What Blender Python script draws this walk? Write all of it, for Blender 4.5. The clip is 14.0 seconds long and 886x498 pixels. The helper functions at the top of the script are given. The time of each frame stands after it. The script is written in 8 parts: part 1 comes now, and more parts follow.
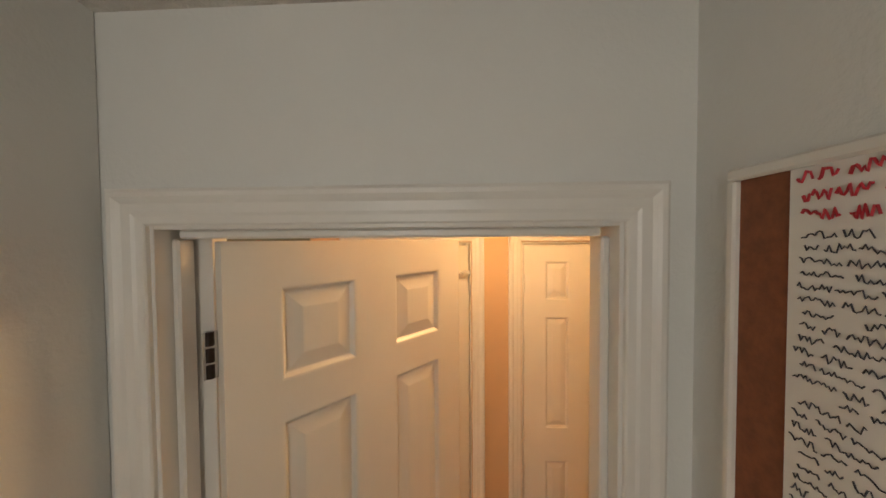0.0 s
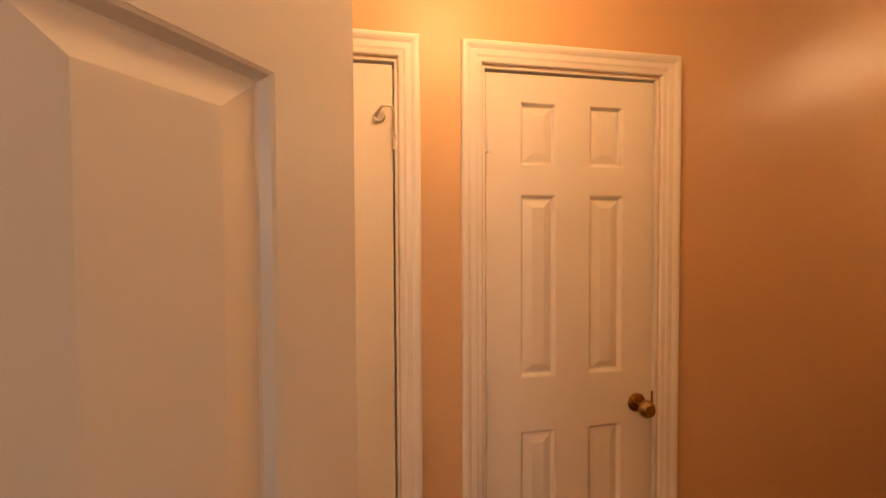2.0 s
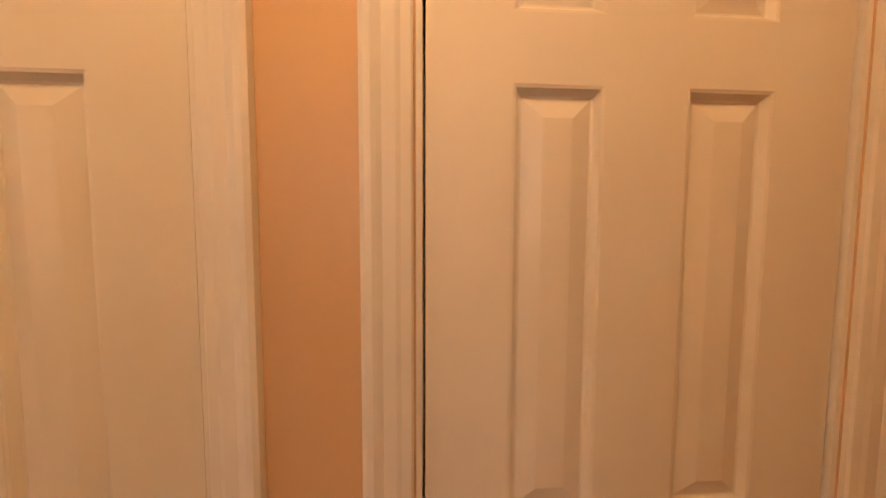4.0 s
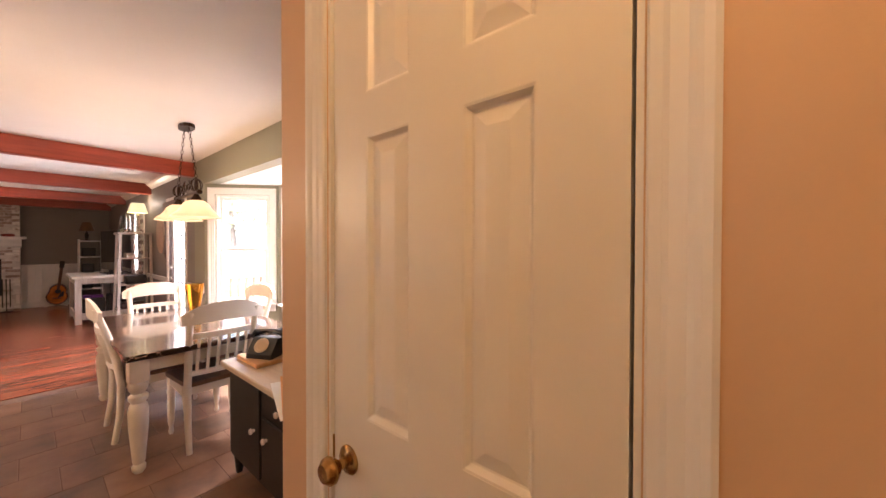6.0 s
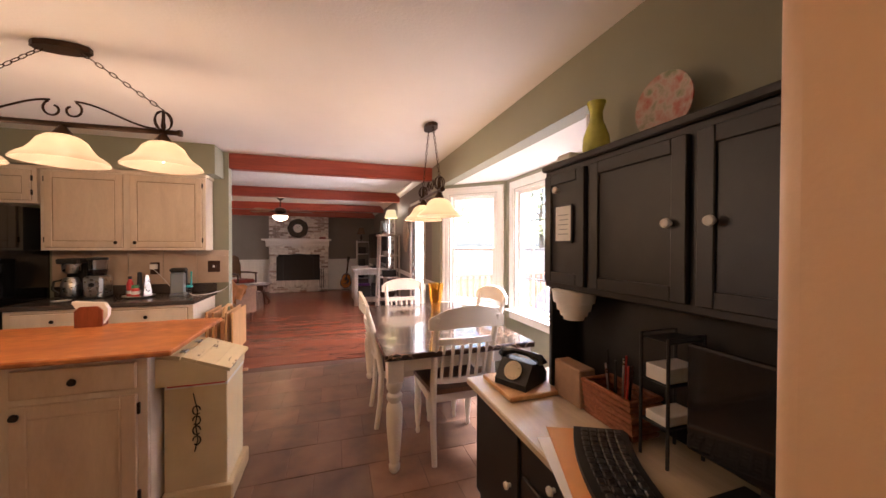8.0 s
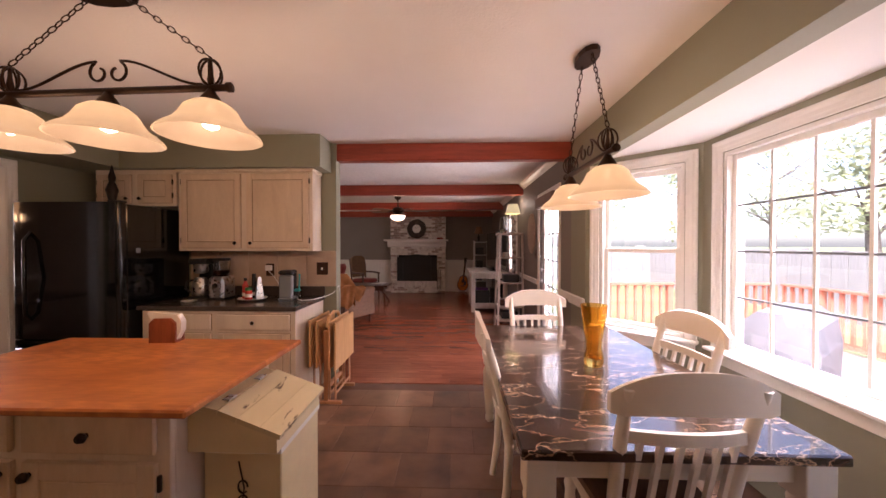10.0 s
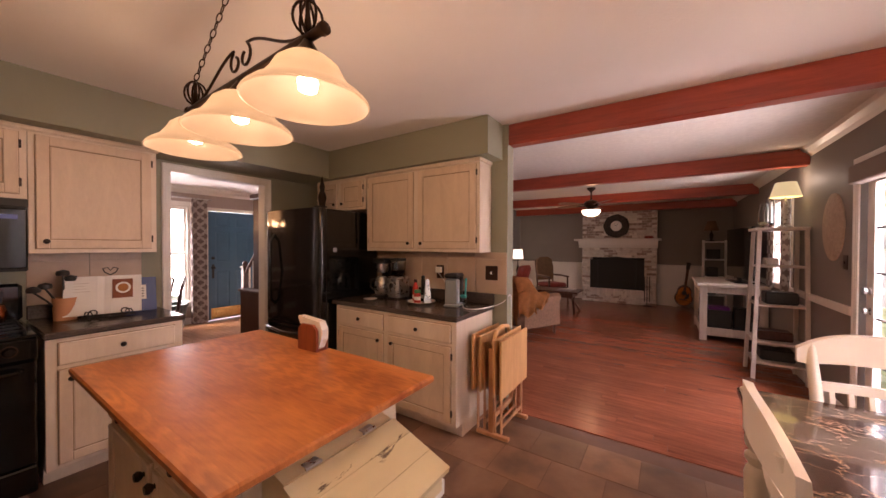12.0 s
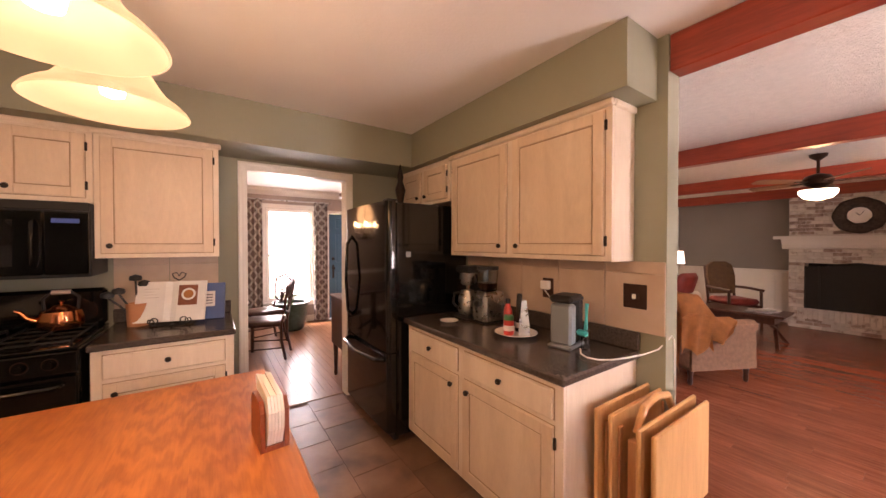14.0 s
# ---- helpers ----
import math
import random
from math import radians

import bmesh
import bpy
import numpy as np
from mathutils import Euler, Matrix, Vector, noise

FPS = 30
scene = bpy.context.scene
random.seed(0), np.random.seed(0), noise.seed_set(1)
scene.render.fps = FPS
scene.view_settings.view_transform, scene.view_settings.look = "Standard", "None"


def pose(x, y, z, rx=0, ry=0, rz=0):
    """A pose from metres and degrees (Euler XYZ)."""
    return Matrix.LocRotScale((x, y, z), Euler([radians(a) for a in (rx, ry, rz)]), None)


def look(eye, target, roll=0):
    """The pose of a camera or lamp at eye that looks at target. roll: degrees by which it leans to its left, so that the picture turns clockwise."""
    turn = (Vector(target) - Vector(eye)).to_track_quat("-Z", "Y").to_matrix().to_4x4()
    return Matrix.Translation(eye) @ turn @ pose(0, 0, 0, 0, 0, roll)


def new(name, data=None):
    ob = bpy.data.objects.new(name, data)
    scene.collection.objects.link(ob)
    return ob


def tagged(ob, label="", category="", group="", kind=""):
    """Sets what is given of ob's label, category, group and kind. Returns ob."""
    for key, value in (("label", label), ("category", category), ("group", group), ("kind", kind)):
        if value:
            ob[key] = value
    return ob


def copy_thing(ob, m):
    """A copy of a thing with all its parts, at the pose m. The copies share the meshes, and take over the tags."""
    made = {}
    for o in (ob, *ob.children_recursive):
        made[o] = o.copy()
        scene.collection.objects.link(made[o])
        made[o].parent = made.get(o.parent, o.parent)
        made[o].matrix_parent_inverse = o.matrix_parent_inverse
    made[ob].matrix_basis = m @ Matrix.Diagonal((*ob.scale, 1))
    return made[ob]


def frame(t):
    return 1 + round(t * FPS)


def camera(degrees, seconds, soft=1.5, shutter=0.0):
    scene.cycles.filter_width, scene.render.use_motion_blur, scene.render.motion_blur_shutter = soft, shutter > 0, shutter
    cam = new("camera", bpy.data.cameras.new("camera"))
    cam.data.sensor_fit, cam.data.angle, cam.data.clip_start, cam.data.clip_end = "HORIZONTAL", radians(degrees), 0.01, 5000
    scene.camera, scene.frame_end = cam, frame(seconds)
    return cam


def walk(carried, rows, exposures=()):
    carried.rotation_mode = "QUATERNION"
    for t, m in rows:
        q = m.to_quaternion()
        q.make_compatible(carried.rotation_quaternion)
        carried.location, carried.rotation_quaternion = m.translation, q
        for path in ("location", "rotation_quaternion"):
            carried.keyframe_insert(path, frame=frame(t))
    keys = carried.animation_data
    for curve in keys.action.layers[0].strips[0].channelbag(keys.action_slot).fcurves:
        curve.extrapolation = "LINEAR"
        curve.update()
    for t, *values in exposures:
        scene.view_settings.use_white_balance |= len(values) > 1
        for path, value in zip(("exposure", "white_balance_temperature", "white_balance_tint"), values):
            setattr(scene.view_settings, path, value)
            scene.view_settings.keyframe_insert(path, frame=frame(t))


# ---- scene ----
cam = camera(105.6, 14.0)
PATH = [
    (0, (-0.705, 0.57, 2.063), (1.291, 0.673, 2.003), -0.4),
    (0.2, (-0.632, 0.583, 1.991), (1.365, 0.682, 1.94), -0.4),
    (0.5, (-0.53, 0.585, 1.933), (1.468, 0.662, 1.876), -0.3),
    (0.8, (-0.433, 0.58, 1.813), (1.566, 0.635, 1.759), -0.3),
    (1, (-0.373, 0.573, 1.766), (1.625, 0.637, 1.713), -0.2),
    (1.5, (-0.199, 0.562, 1.617), (1.8, 0.496, 1.575), 0.0),
    (2, (0.026, 0.528, 1.514), (2.004, 0.239, 1.469), -0.3),
    (2.2, (0.119, 0.494, 1.466), (2.094, 0.184, 1.411), -0.1),
    (4.3, (0.613, 0.246, 1.479), (2.606, 0.223, 1.314), 0.2),
    (4.5, (0.602, 0.269, 1.477), (2.594, 0.394, 1.343), -0.1),
    (5, (0.564, 0.335, 1.456), (2.506, 0.816, 1.43), -0.1),
    (5.5, (0.564, 0.389, 1.451), (2.355, 1.278, 1.428), -0.1),
    (6, (0.598, 0.453, 1.439), (2.15, 1.713, 1.415), 0.1),
    (6.5, (0.629, 0.583, 1.423), (1.897, 2.13, 1.391), 0.1),
    (7, (0.627, 0.786, 1.435), (1.668, 2.494, 1.412), 0.2),
    (7.5, (0.643, 0.972, 1.433), (1.457, 2.799, 1.409), 0.2),
    (10, (0.735, 2.105, 1.424), (0.670, 4.104, 1.402), -0.0),
    (10.5, (0.696, 2.306, 1.444), (0.391, 4.283, 1.424), -0.0),
    (11, (0.697, 2.466, 1.442), (0.086, 4.37, 1.417), 0.1),
    (11.5, (0.71, 2.62, 1.453), (-0.179, 4.412, 1.428), 0.0),
    (12, (0.671, 2.794, 1.431), (-0.437, 4.459, 1.407), 0.2),
    (12.5, (0.564, 2.997, 1.452), (-0.727, 4.525, 1.424), 0.2),
    (13, (0.477, 3.236, 1.443), (-0.955, 4.631, 1.417), 0.0),
    (13.5, (0.4, 3.454, 1.438), (-1.15, 4.717, 1.417), 0.0),
    (14, (0.263, 3.672, 1.455), (-1.383, 4.808, 1.427), -0.0),
]
EXPOSURES = [(0.0, 3.92, 6800, 18), (0.5, 3.8, 7500, 27), (1.0, 3.85, 7800, 32), (2.0, 3.85, 8000, 36), (5.0, 3.75, 6800, 26), (6.5, 3.7, 6200, 24), (7.5, 3.5, 6200, 24), (10.0, 2.85, 6300, 33), (11.0, 2.72, 6500, 36), (12.0, 2.9, 6900, 36), (13.0, 3.25, 7100, 34), (14.0, 3.55, 7100, 33)]
walk(cam, [(t, look(eye, target, roll)) for t, eye, target, roll in PATH], EXPOSURES)

# ---- light ----
world = bpy.data.worlds.new("sky")
scene.world = world
world.use_nodes = True
wn, wl = world.node_tree.nodes, world.node_tree.links
sky = wn.new("ShaderNodeTexSky")
sky.sky_type, sky.sun_disc = "NISHITA", False
sky.sun_elevation, sky.sun_rotation = radians(48), radians(212)
sky.air_density, sky.dust_density = 1.0, 2.5
wn["Background"].inputs["Strength"].default_value = 0.09
wl.new(sky.outputs["Color"], wn["Background"].inputs["Color"])

sun = new("sun", bpy.data.lights.new("sun", "SUN"))
sun.data.energy, sun.data.angle, sun.data.color = 1.3, radians(11.0), (1, 0.97, 0.93)
sun.matrix_world = look((0, 0, 20), (3.5, 5.5, 12.6))

WARM = (1.0, 0.54, 0.22)
LEVEL = 0.6


def lamp(name, x, y, z, watts, size=0.04, color=WARM):
    d = bpy.data.lights.new(name, "POINT")
    d.energy, d.shadow_soft_size, d.color = watts * LEVEL, size, color
    ob = new(name, d)
    ob.location = (x, y, z)
    return ob


def window_light(name, m, w, h, watts, color=(1, 0.97, 0.93)):
    d = bpy.data.lights.new(name, "AREA")
    d.shape, d.size, d.size_y, d.energy, d.color = "RECTANGLE", w, h, watts * LEVEL, color
    ob = new(name, d)
    ob.matrix_world = m
    return ob


for name, y, f in (("hall_bulb", 0.34, 1.0), ("hall_bulb_far", -1.75, 0.2)):
    lamp(name, 0.54, y, 2.345, 1.12 * f, 0.1, (1.0, 0.465, 0.11))
for bx in (-1.095, -0.66, -0.225):
    lamp("island_bulb", bx, 3.42, 1.80, 0.68, 0.11)
for by in (3.70, 4.18):
    lamp("table_bulb", 1.45, by, 1.61, 0.95, 0.11)
lamp("fan_bulb", -0.45, 9.2, 1.92, 2.5, 0.1)
lamp("shelf_bulb", 1.74, 7.9, 2.13, 0.6, 0.03, (1, 0.85, 0.62))
lamp("side_bulb", -2.55, 11.15, 1.2, 1.2, 0.03, (1, 0.78, 0.5))
lamp("chandelier_bulbs", -4.75, 3.75, 1.9, 1.2, 0.2)
window_light("terrace_door_light", look((2.15, 6.28, 1.1), (0, 6.28, 0.9)), 0.6, 1.6, 11)
window_light("living_window_light", look((2.15, 8.85, 1.45), (0, 8.85, 1.2)), 0.8, 1.1, 11)
window_light("dining_window_light", look((-6.6, 4.88, 1.3), (-3, 4.6, 1.0)), 0.8, 1.6, 9)
window_light("front_door_light", look((-6.6, 6.70, 1.1), (-4, 6.4, 1.0)), 0.45, 1.8, 10)
# added fill lamp out of view; no window or fitting is built here
window_light("start_room_fill", look((-2.2, 1.15, 2.0), (-0.4, 0.2, 2.2)), 1.0, 0.8, 1.5, (0.97, 1.0, 0.93))
# added lamps hidden outside above the bay windows, boosting the daylight
window_light("bay_fill_centre", look((3.15, 3.85, 2.85), (1.2, 3.85, 0.8)), 1.5, 0.9, 86, (0.97, 0.98, 1.0))
window_light("bay_fill_left", look((2.75, 5.42, 2.85), (1.1, 3.7, 0.8)), 0.9, 0.9, 43, (0.97, 0.98, 1.0))

# ---- materials ----


def node_mat(name):
    m = bpy.data.materials.new(name)
    m.use_nodes = True
    nt = m.node_tree
    return m, nt.nodes, nt.links, nt.nodes["Principled BSDF"]


def setup_coords(n, l, scale, rot=(0, 0, 0)):
    tc, mp = n.new("ShaderNodeTexCoord"), n.new("ShaderNodeMapping")
    mp.inputs["Scale"].default_value, mp.inputs["Rotation"].default_value = scale, rot
    l.new(tc.outputs["Object"], mp.inputs["Vector"])
    return mp


def noise_tex(n, l, mp, scale, detail=4.0, rough=0.55, distort=0.0):
    t = n.new("ShaderNodeTexNoise")
    t.inputs["Scale"].default_value, t.inputs["Detail"].default_value = scale, detail
    t.inputs["Roughness"].default_value, t.inputs["Distortion"].default_value = rough, distort
    l.new(mp.outputs[0], t.inputs["Vector"])
    return t


def ramp(n, l, src, stops):
    r = n.new("ShaderNodeValToRGB")
    e = r.color_ramp.elements
    while len(e) < len(stops):
        e.new(0.5)
    for k, (p, c) in enumerate(stops):
        e[k].position, e[k].color = p, (*c, 1)
    l.new(src, r.inputs["Fac"])
    return r


def bump(n, l, src, b, strength, dist):
    k = n.new("ShaderNodeBump")
    k.inputs["Strength"].default_value, k.inputs["Distance"].default_value = strength, dist
    l.new(src, k.inputs["Height"])
    l.new(k.outputs["Normal"], b.inputs["Normal"])


def shade(c, f):
    return tuple(min(1, v * f) for v in c)


def paint(name, c, rough=0.5, metal=0.0, var=0.1, scale=3.0, fine=140.0, relief=0.15, coat=0.0, dist=0.002):
    """Plain surface with a slow and a fine variation."""
    m, n, l, b = node_mat(name)
    mp = setup_coords(n, l, (1, 1, 1))
    slow, fast = noise_tex(n, l, mp, scale), noise_tex(n, l, mp, fine, 3)
    r = ramp(n, l, slow.outputs["Fac"], [(0.3, shade(c, 1 - var)), (0.7, shade(c, 1 + var))])
    l.new(r.outputs["Color"], b.inputs["Base Color"])
    b.inputs["Roughness"].default_value, b.inputs["Metallic"].default_value = rough, metal
    b.inputs["Coat Weight"].default_value = coat
    mr = n.new("ShaderNodeMapRange")
    mr.inputs["To Min"].default_value, mr.inputs["To Max"].default_value = rough * 0.85, min(1, rough * 1.15)
    l.new(slow.outputs["Fac"], mr.inputs["Value"])
    l.new(mr.outputs["Result"], b.inputs["Roughness"])
    if relief:
        bump(n, l, fast.outputs["Fac"], b, relief, dist)
    return m


def wood(name, dark, light, rough=0.4, stretch=(1, 12, 12), scale=2.5, relief=0.15, per_piece=0.0, coat=0.0, distort=0.6):
    """Grain runs along the axis with the small stretch."""
    m, n, l, b = node_mat(name)
    mp = setup_coords(n, l, stretch)
    g = noise_tex(n, l, mp, scale, 8, 0.62, distort)
    g2 = noise_tex(n, l, mp, scale * 9, 4, 0.6, 0.2)
    mx = n.new("ShaderNodeMath")
    mx.operation = "MULTIPLY_ADD"
    mx.inputs[1].default_value = 0.3
    l.new(g2.outputs["Fac"], mx.inputs[0])
    sub = n.new("ShaderNodeMath")
    sub.operation = "MULTIPLY_ADD"
    sub.inputs[1].default_value, sub.inputs[2].default_value = 0.8, -0.05
    l.new(g.outputs["Fac"], sub.inputs[0])
    l.new(sub.outputs[0], mx.inputs[2])
    r = ramp(n, l, mx.outputs[0], [(0.3, dark), (0.5, tuple((a + c) / 2 for a, c in zip(dark, light))), (0.72, light)])
    col = r.outputs["Color"]
    if per_piece:
        oi, hs, mr = n.new("ShaderNodeObjectInfo"), n.new("ShaderNodeHueSaturation"), n.new("ShaderNodeMapRange")
        mr.inputs["To Min"].default_value, mr.inputs["To Max"].default_value = 1 - per_piece, 1 + per_piece
        l.new(oi.outputs["Random"], mr.inputs["Value"])
        l.new(mr.outputs["Result"], hs.inputs["Value"])
        l.new(col, hs.inputs["Color"])
        col = hs.outputs["Color"]
    l.new(col, b.inputs["Base Color"])
    b.inputs["Roughness"].default_value, b.inputs["Coat Weight"].default_value = rough, coat
    b.inputs["Coat Roughness"].default_value = 0.22
    bump(n, l, mx.outputs[0], b, relief, 0.001)
    return m


def oak(name, dark, light):
    """Boards along x glued side by side, each with its own arched flame grain and tone."""
    m, n, l, b = node_mat(name)
    co, sep = n.new("ShaderNodeTexCoord"), n.new("ShaderNodeSeparateXYZ")
    l.new(co.outputs["Object"], sep.inputs[0])

    def calc(op, a, k, c=None):
        q = n.new("ShaderNodeMath")
        q.operation = op
        for slot, v in enumerate((a, k, c)):
            if v is None:
                continue
            if isinstance(v, (int, float)):
                q.inputs[slot].default_value = v
            else:
                l.new(v, q.inputs[slot])
        return q.outputs[0]

    row = calc("MULTIPLY_ADD", sep.outputs["Y"], 6.2, 0.3)
    own = n.new("ShaderNodeTexWhiteNoise")
    own.noise_dimensions = "1D"
    l.new(calc("FLOOR", row, None), own.inputs["W"])
    rnd = n.new("ShaderNodeSeparateColor")
    l.new(own.outputs["Color"], rnd.inputs[0])
    across = calc("SUBTRACT", calc("FRACT", row, None), 0.5)
    at = n.new("ShaderNodeCombineXYZ")
    l.new(calc("MULTIPLY_ADD", sep.outputs["X"], 0.55, calc("MULTIPLY_ADD", rnd.outputs["Red"], 1.2, -0.4)), at.inputs["X"])
    l.new(calc("MULTIPLY_ADD", across, 0.42, calc("MULTIPLY_ADD", rnd.outputs["Green"], 0.5, -0.25)), at.inputs["Y"])
    w = n.new("ShaderNodeTexWave")
    w.wave_type, w.rings_direction, w.wave_profile = "RINGS", "Z", "SIN"
    w.inputs["Scale"].default_value, w.inputs["Distortion"].default_value = 4.4, 7.0
    w.inputs["Detail"].default_value, w.inputs["Detail Scale"].default_value = 3.0, 3.0
    l.new(at.outputs[0], w.inputs["Vector"])
    mp = setup_coords(n, l, (0.8, 2.4, 1.0))
    slow = noise_tex(n, l, mp, 2.6, 5, 0.6)
    mp2 = setup_coords(n, l, (2, 40, 40))
    fine = noise_tex(n, l, mp2, 3.0, 5, 0.6, 0.3)
    amount = calc("MULTIPLY_ADD", calc("MULTIPLY", rnd.outputs["Blue"], rnd.outputs["Blue"]), 0.12, 0.015)
    mixed = calc("ADD", calc("MULTIPLY", w.outputs["Fac"], amount), calc("MULTIPLY_ADD", slow.outputs["Fac"], 0.68, 0.14))
    grain = calc("MULTIPLY_ADD", fine.outputs["Fac"], 0.24, mixed)
    tone = calc("ADD", grain, calc("MULTIPLY_ADD", rnd.outputs["Red"], -0.08, 0.05))
    r = ramp(n, l, tone, [(0.46, dark), (0.66, tuple((p + q) / 2 for p, q in zip(dark, light))), (0.86, light)])
    l.new(r.outputs["Color"], b.inputs["Base Color"])
    b.inputs["Roughness"].default_value, b.inputs["Coat Weight"].default_value = 0.33, 0.15
    b.inputs["Coat Roughness"].default_value = 0.2
    bump(n, l, grain, b, 0.1, 0.001)
    return m


def pieces(name, stops, rough=0.6, scale=9.0, spread=0.25, relief=0.5, dist=0.003, coat=0.0):
    """Stone, tile or brick with a tone of its own for each piece."""
    m, n, l, b = node_mat(name)
    mp = setup_coords(n, l, (1, 1, 1))
    oi, ri = n.new("ShaderNodeObjectInfo"), n.new("ShaderNodeVectorMath")
    ri.operation = "ADD"
    sc = n.new("ShaderNodeVectorMath")
    sc.operation = "SCALE"
    sc.inputs["Scale"].default_value = 1.0
    l.new(oi.outputs["Location"], sc.inputs[0])
    l.new(mp.outputs[0], ri.inputs[0])
    l.new(sc.outputs[0], ri.inputs[1])
    t = n.new("ShaderNodeTexNoise")
    t.inputs["Scale"].default_value, t.inputs["Detail"].default_value = scale, 7
    l.new(ri.outputs[0], t.inputs["Vector"])
    r = ramp(n, l, t.outputs["Fac"], stops)
    hs, mr = n.new("ShaderNodeHueSaturation"), n.new("ShaderNodeMapRange")
    mr.inputs["To Min"].default_value, mr.inputs["To Max"].default_value = 1 - spread, 1 + spread
    l.new(oi.outputs["Random"], mr.inputs["Value"])
    l.new(mr.outputs["Result"], hs.inputs["Value"])
    l.new(r.outputs["Color"], hs.inputs["Color"])
    l.new(hs.outputs["Color"], b.inputs["Base Color"])
    b.inputs["Roughness"].default_value, b.inputs["Coat Weight"].default_value = rough, coat
    b.inputs["Coat Roughness"].default_value = 0.22
    bump(n, l, t.outputs["Fac"], b, relief, dist)
    return m


def glow(name, c, strength):
    m, n, l, b = node_mat(name)
    b.inputs["Base Color"].default_value = (*c, 1)
    b.inputs["Emission Color"].default_value = (*c, 1)
    b.inputs["Emission Strength"].default_value = strength
    b.inputs["Roughness"].default_value = 0.3
    return m


def glass(name, c=(1, 1, 1), rough=0.0, ior=1.45):
    m, n, l, b = node_mat(name)
    b.inputs["Base Color"].default_value = (*c, 1)
    b.inputs["Transmission Weight"].default_value, b.inputs["Roughness"].default_value = 1, rough
    b.inputs["IOR"].default_value = ior
    return m


def frosted(name, c, strength):
    """White glass shade that lets its bulb shine through."""
    m, n, l, b = node_mat(name)
    mp = setup_coords(n, l, (1, 1, 1))
    t = noise_tex(n, l, mp, 9, 4, 0.6, 1.5)
    r = ramp(n, l, t.outputs["Fac"], [(0.3, shade(c, 0.8)), (0.7, c)])
    b.inputs["Base Color"].default_value = (0.12, 0.11, 0.105, 1)
    l.new(r.outputs["Color"], b.inputs["Emission Color"])
    b.inputs["Emission Strength"].default_value = strength
    b.inputs["Roughness"].default_value = 0.3
    tr, clear = n.new("ShaderNodeBsdfTranslucent"), n.new("ShaderNodeBsdfTransparent")
    tr.inputs["Color"].default_value = (0.9, 0.8, 0.62, 1)
    mix, mix2 = n.new("ShaderNodeMixShader"), n.new("ShaderNodeMixShader")
    mix.inputs[0].default_value, mix2.inputs[0].default_value = 0.20, 0.04
    l.new(b.outputs[0], mix.inputs[1])
    l.new(tr.outputs[0], mix.inputs[2])
    l.new(mix.outputs[0], mix2.inputs[1])
    l.new(clear.outputs[0], mix2.inputs[2])
    l.new(mix2.outputs[0], n["Material Output"].inputs["Surface"])
    return m


def marble(name):
    m, n, l, b = node_mat(name)
    mp = setup_coords(n, l, (0.62, 1.4, 1))
    big = noise_tex(n, l, mp, 3.2, 6, 0.6, 0.8)
    base = ramp(n, l, big.outputs["Fac"], [(0.3, (0.02, 0.012, 0.008)), (0.55, (0.07, 0.036, 0.024)), (0.75, (0.17, 0.085, 0.05))])
    warp = noise_tex(n, l, mp, 5.0, 5, 0.6)
    add = n.new("ShaderNodeVectorMath")
    add.operation = "MULTIPLY_ADD"
    add.inputs[1].default_value = (0.45, 0.45, 0.45)
    l.new(warp.outputs["Color"], add.inputs[0])
    l.new(mp.outputs[0], add.inputs[2])
    v = n.new("ShaderNodeTexVoronoi")
    v.feature = "DISTANCE_TO_EDGE"
    v.inputs["Scale"].default_value = 6.0
    l.new(add.outputs[0], v.inputs["Vector"])
    vein = ramp(n, l, v.outputs["Distance"], [(0.0, (1, 1, 1)), (0.014, (0.3, 0.3, 0.3)), (0.034, (0, 0, 0))])
    gate = noise_tex(n, l, mp, 4.0, 3)
    gr = ramp(n, l, gate.outputs["Fac"], [(0.36, (0, 0, 0)), (0.55, (1, 1, 1))])
    mul = n.new("ShaderNodeMath")
    mul.operation = "MULTIPLY"
    l.new(vein.outputs["Color"], mul.inputs[0])
    l.new(gr.outputs["Color"], mul.inputs[1])
    mix = n.new("ShaderNodeMix")
    mix.data_type = "RGBA"
    l.new(mul.outputs[0], mix.inputs["Factor"])
    l.new(base.outputs["Color"], mix.inputs["A"])
    mix.inputs["B"].default_value = (0.62, 0.40, 0.24, 1)
    l.new(mix.outputs["Result"], b.inputs["Base Color"])
    b.inputs["Roughness"].default_value, b.inputs["Coat Weight"].default_value = 0.16, 0.4
    return m


def worn(name, c, under, amount=0.62, rough=0.55):
    """Chipped paint that shows what lies under it."""
    m, n, l, b = node_mat(name)
    mp = setup_coords(n, l, (2.4, 0.7, 2.4))
    t = noise_tex(n, l, mp, 7, 9, 0.68, 0.4)
    slow = noise_tex(n, l, mp, 2.2, 3)
    c2 = ramp(n, l, slow.outputs["Fac"], [(0.3, shade(c, 0.85)), (0.7, shade(c, 1.08))])
    k = ramp(n, l, t.outputs["Fac"], [(amount, (0, 0, 0)), (amount + 0.03, (1, 1, 1))])
    mix = n.new("ShaderNodeMix")
    mix.data_type = "RGBA"
    l.new(k.outputs["Color"], mix.inputs["Factor"])
    l.new(c2.outputs["Color"], mix.inputs["A"])
    mix.inputs["B"].default_value = (*under, 1)
    l.new(mix.outputs["Result"], b.inputs["Base Color"])
    b.inputs["Roughness"].default_value = rough
    bump(n, l, k.outputs["Color"], b, 0.4, -0.0015)
    return m


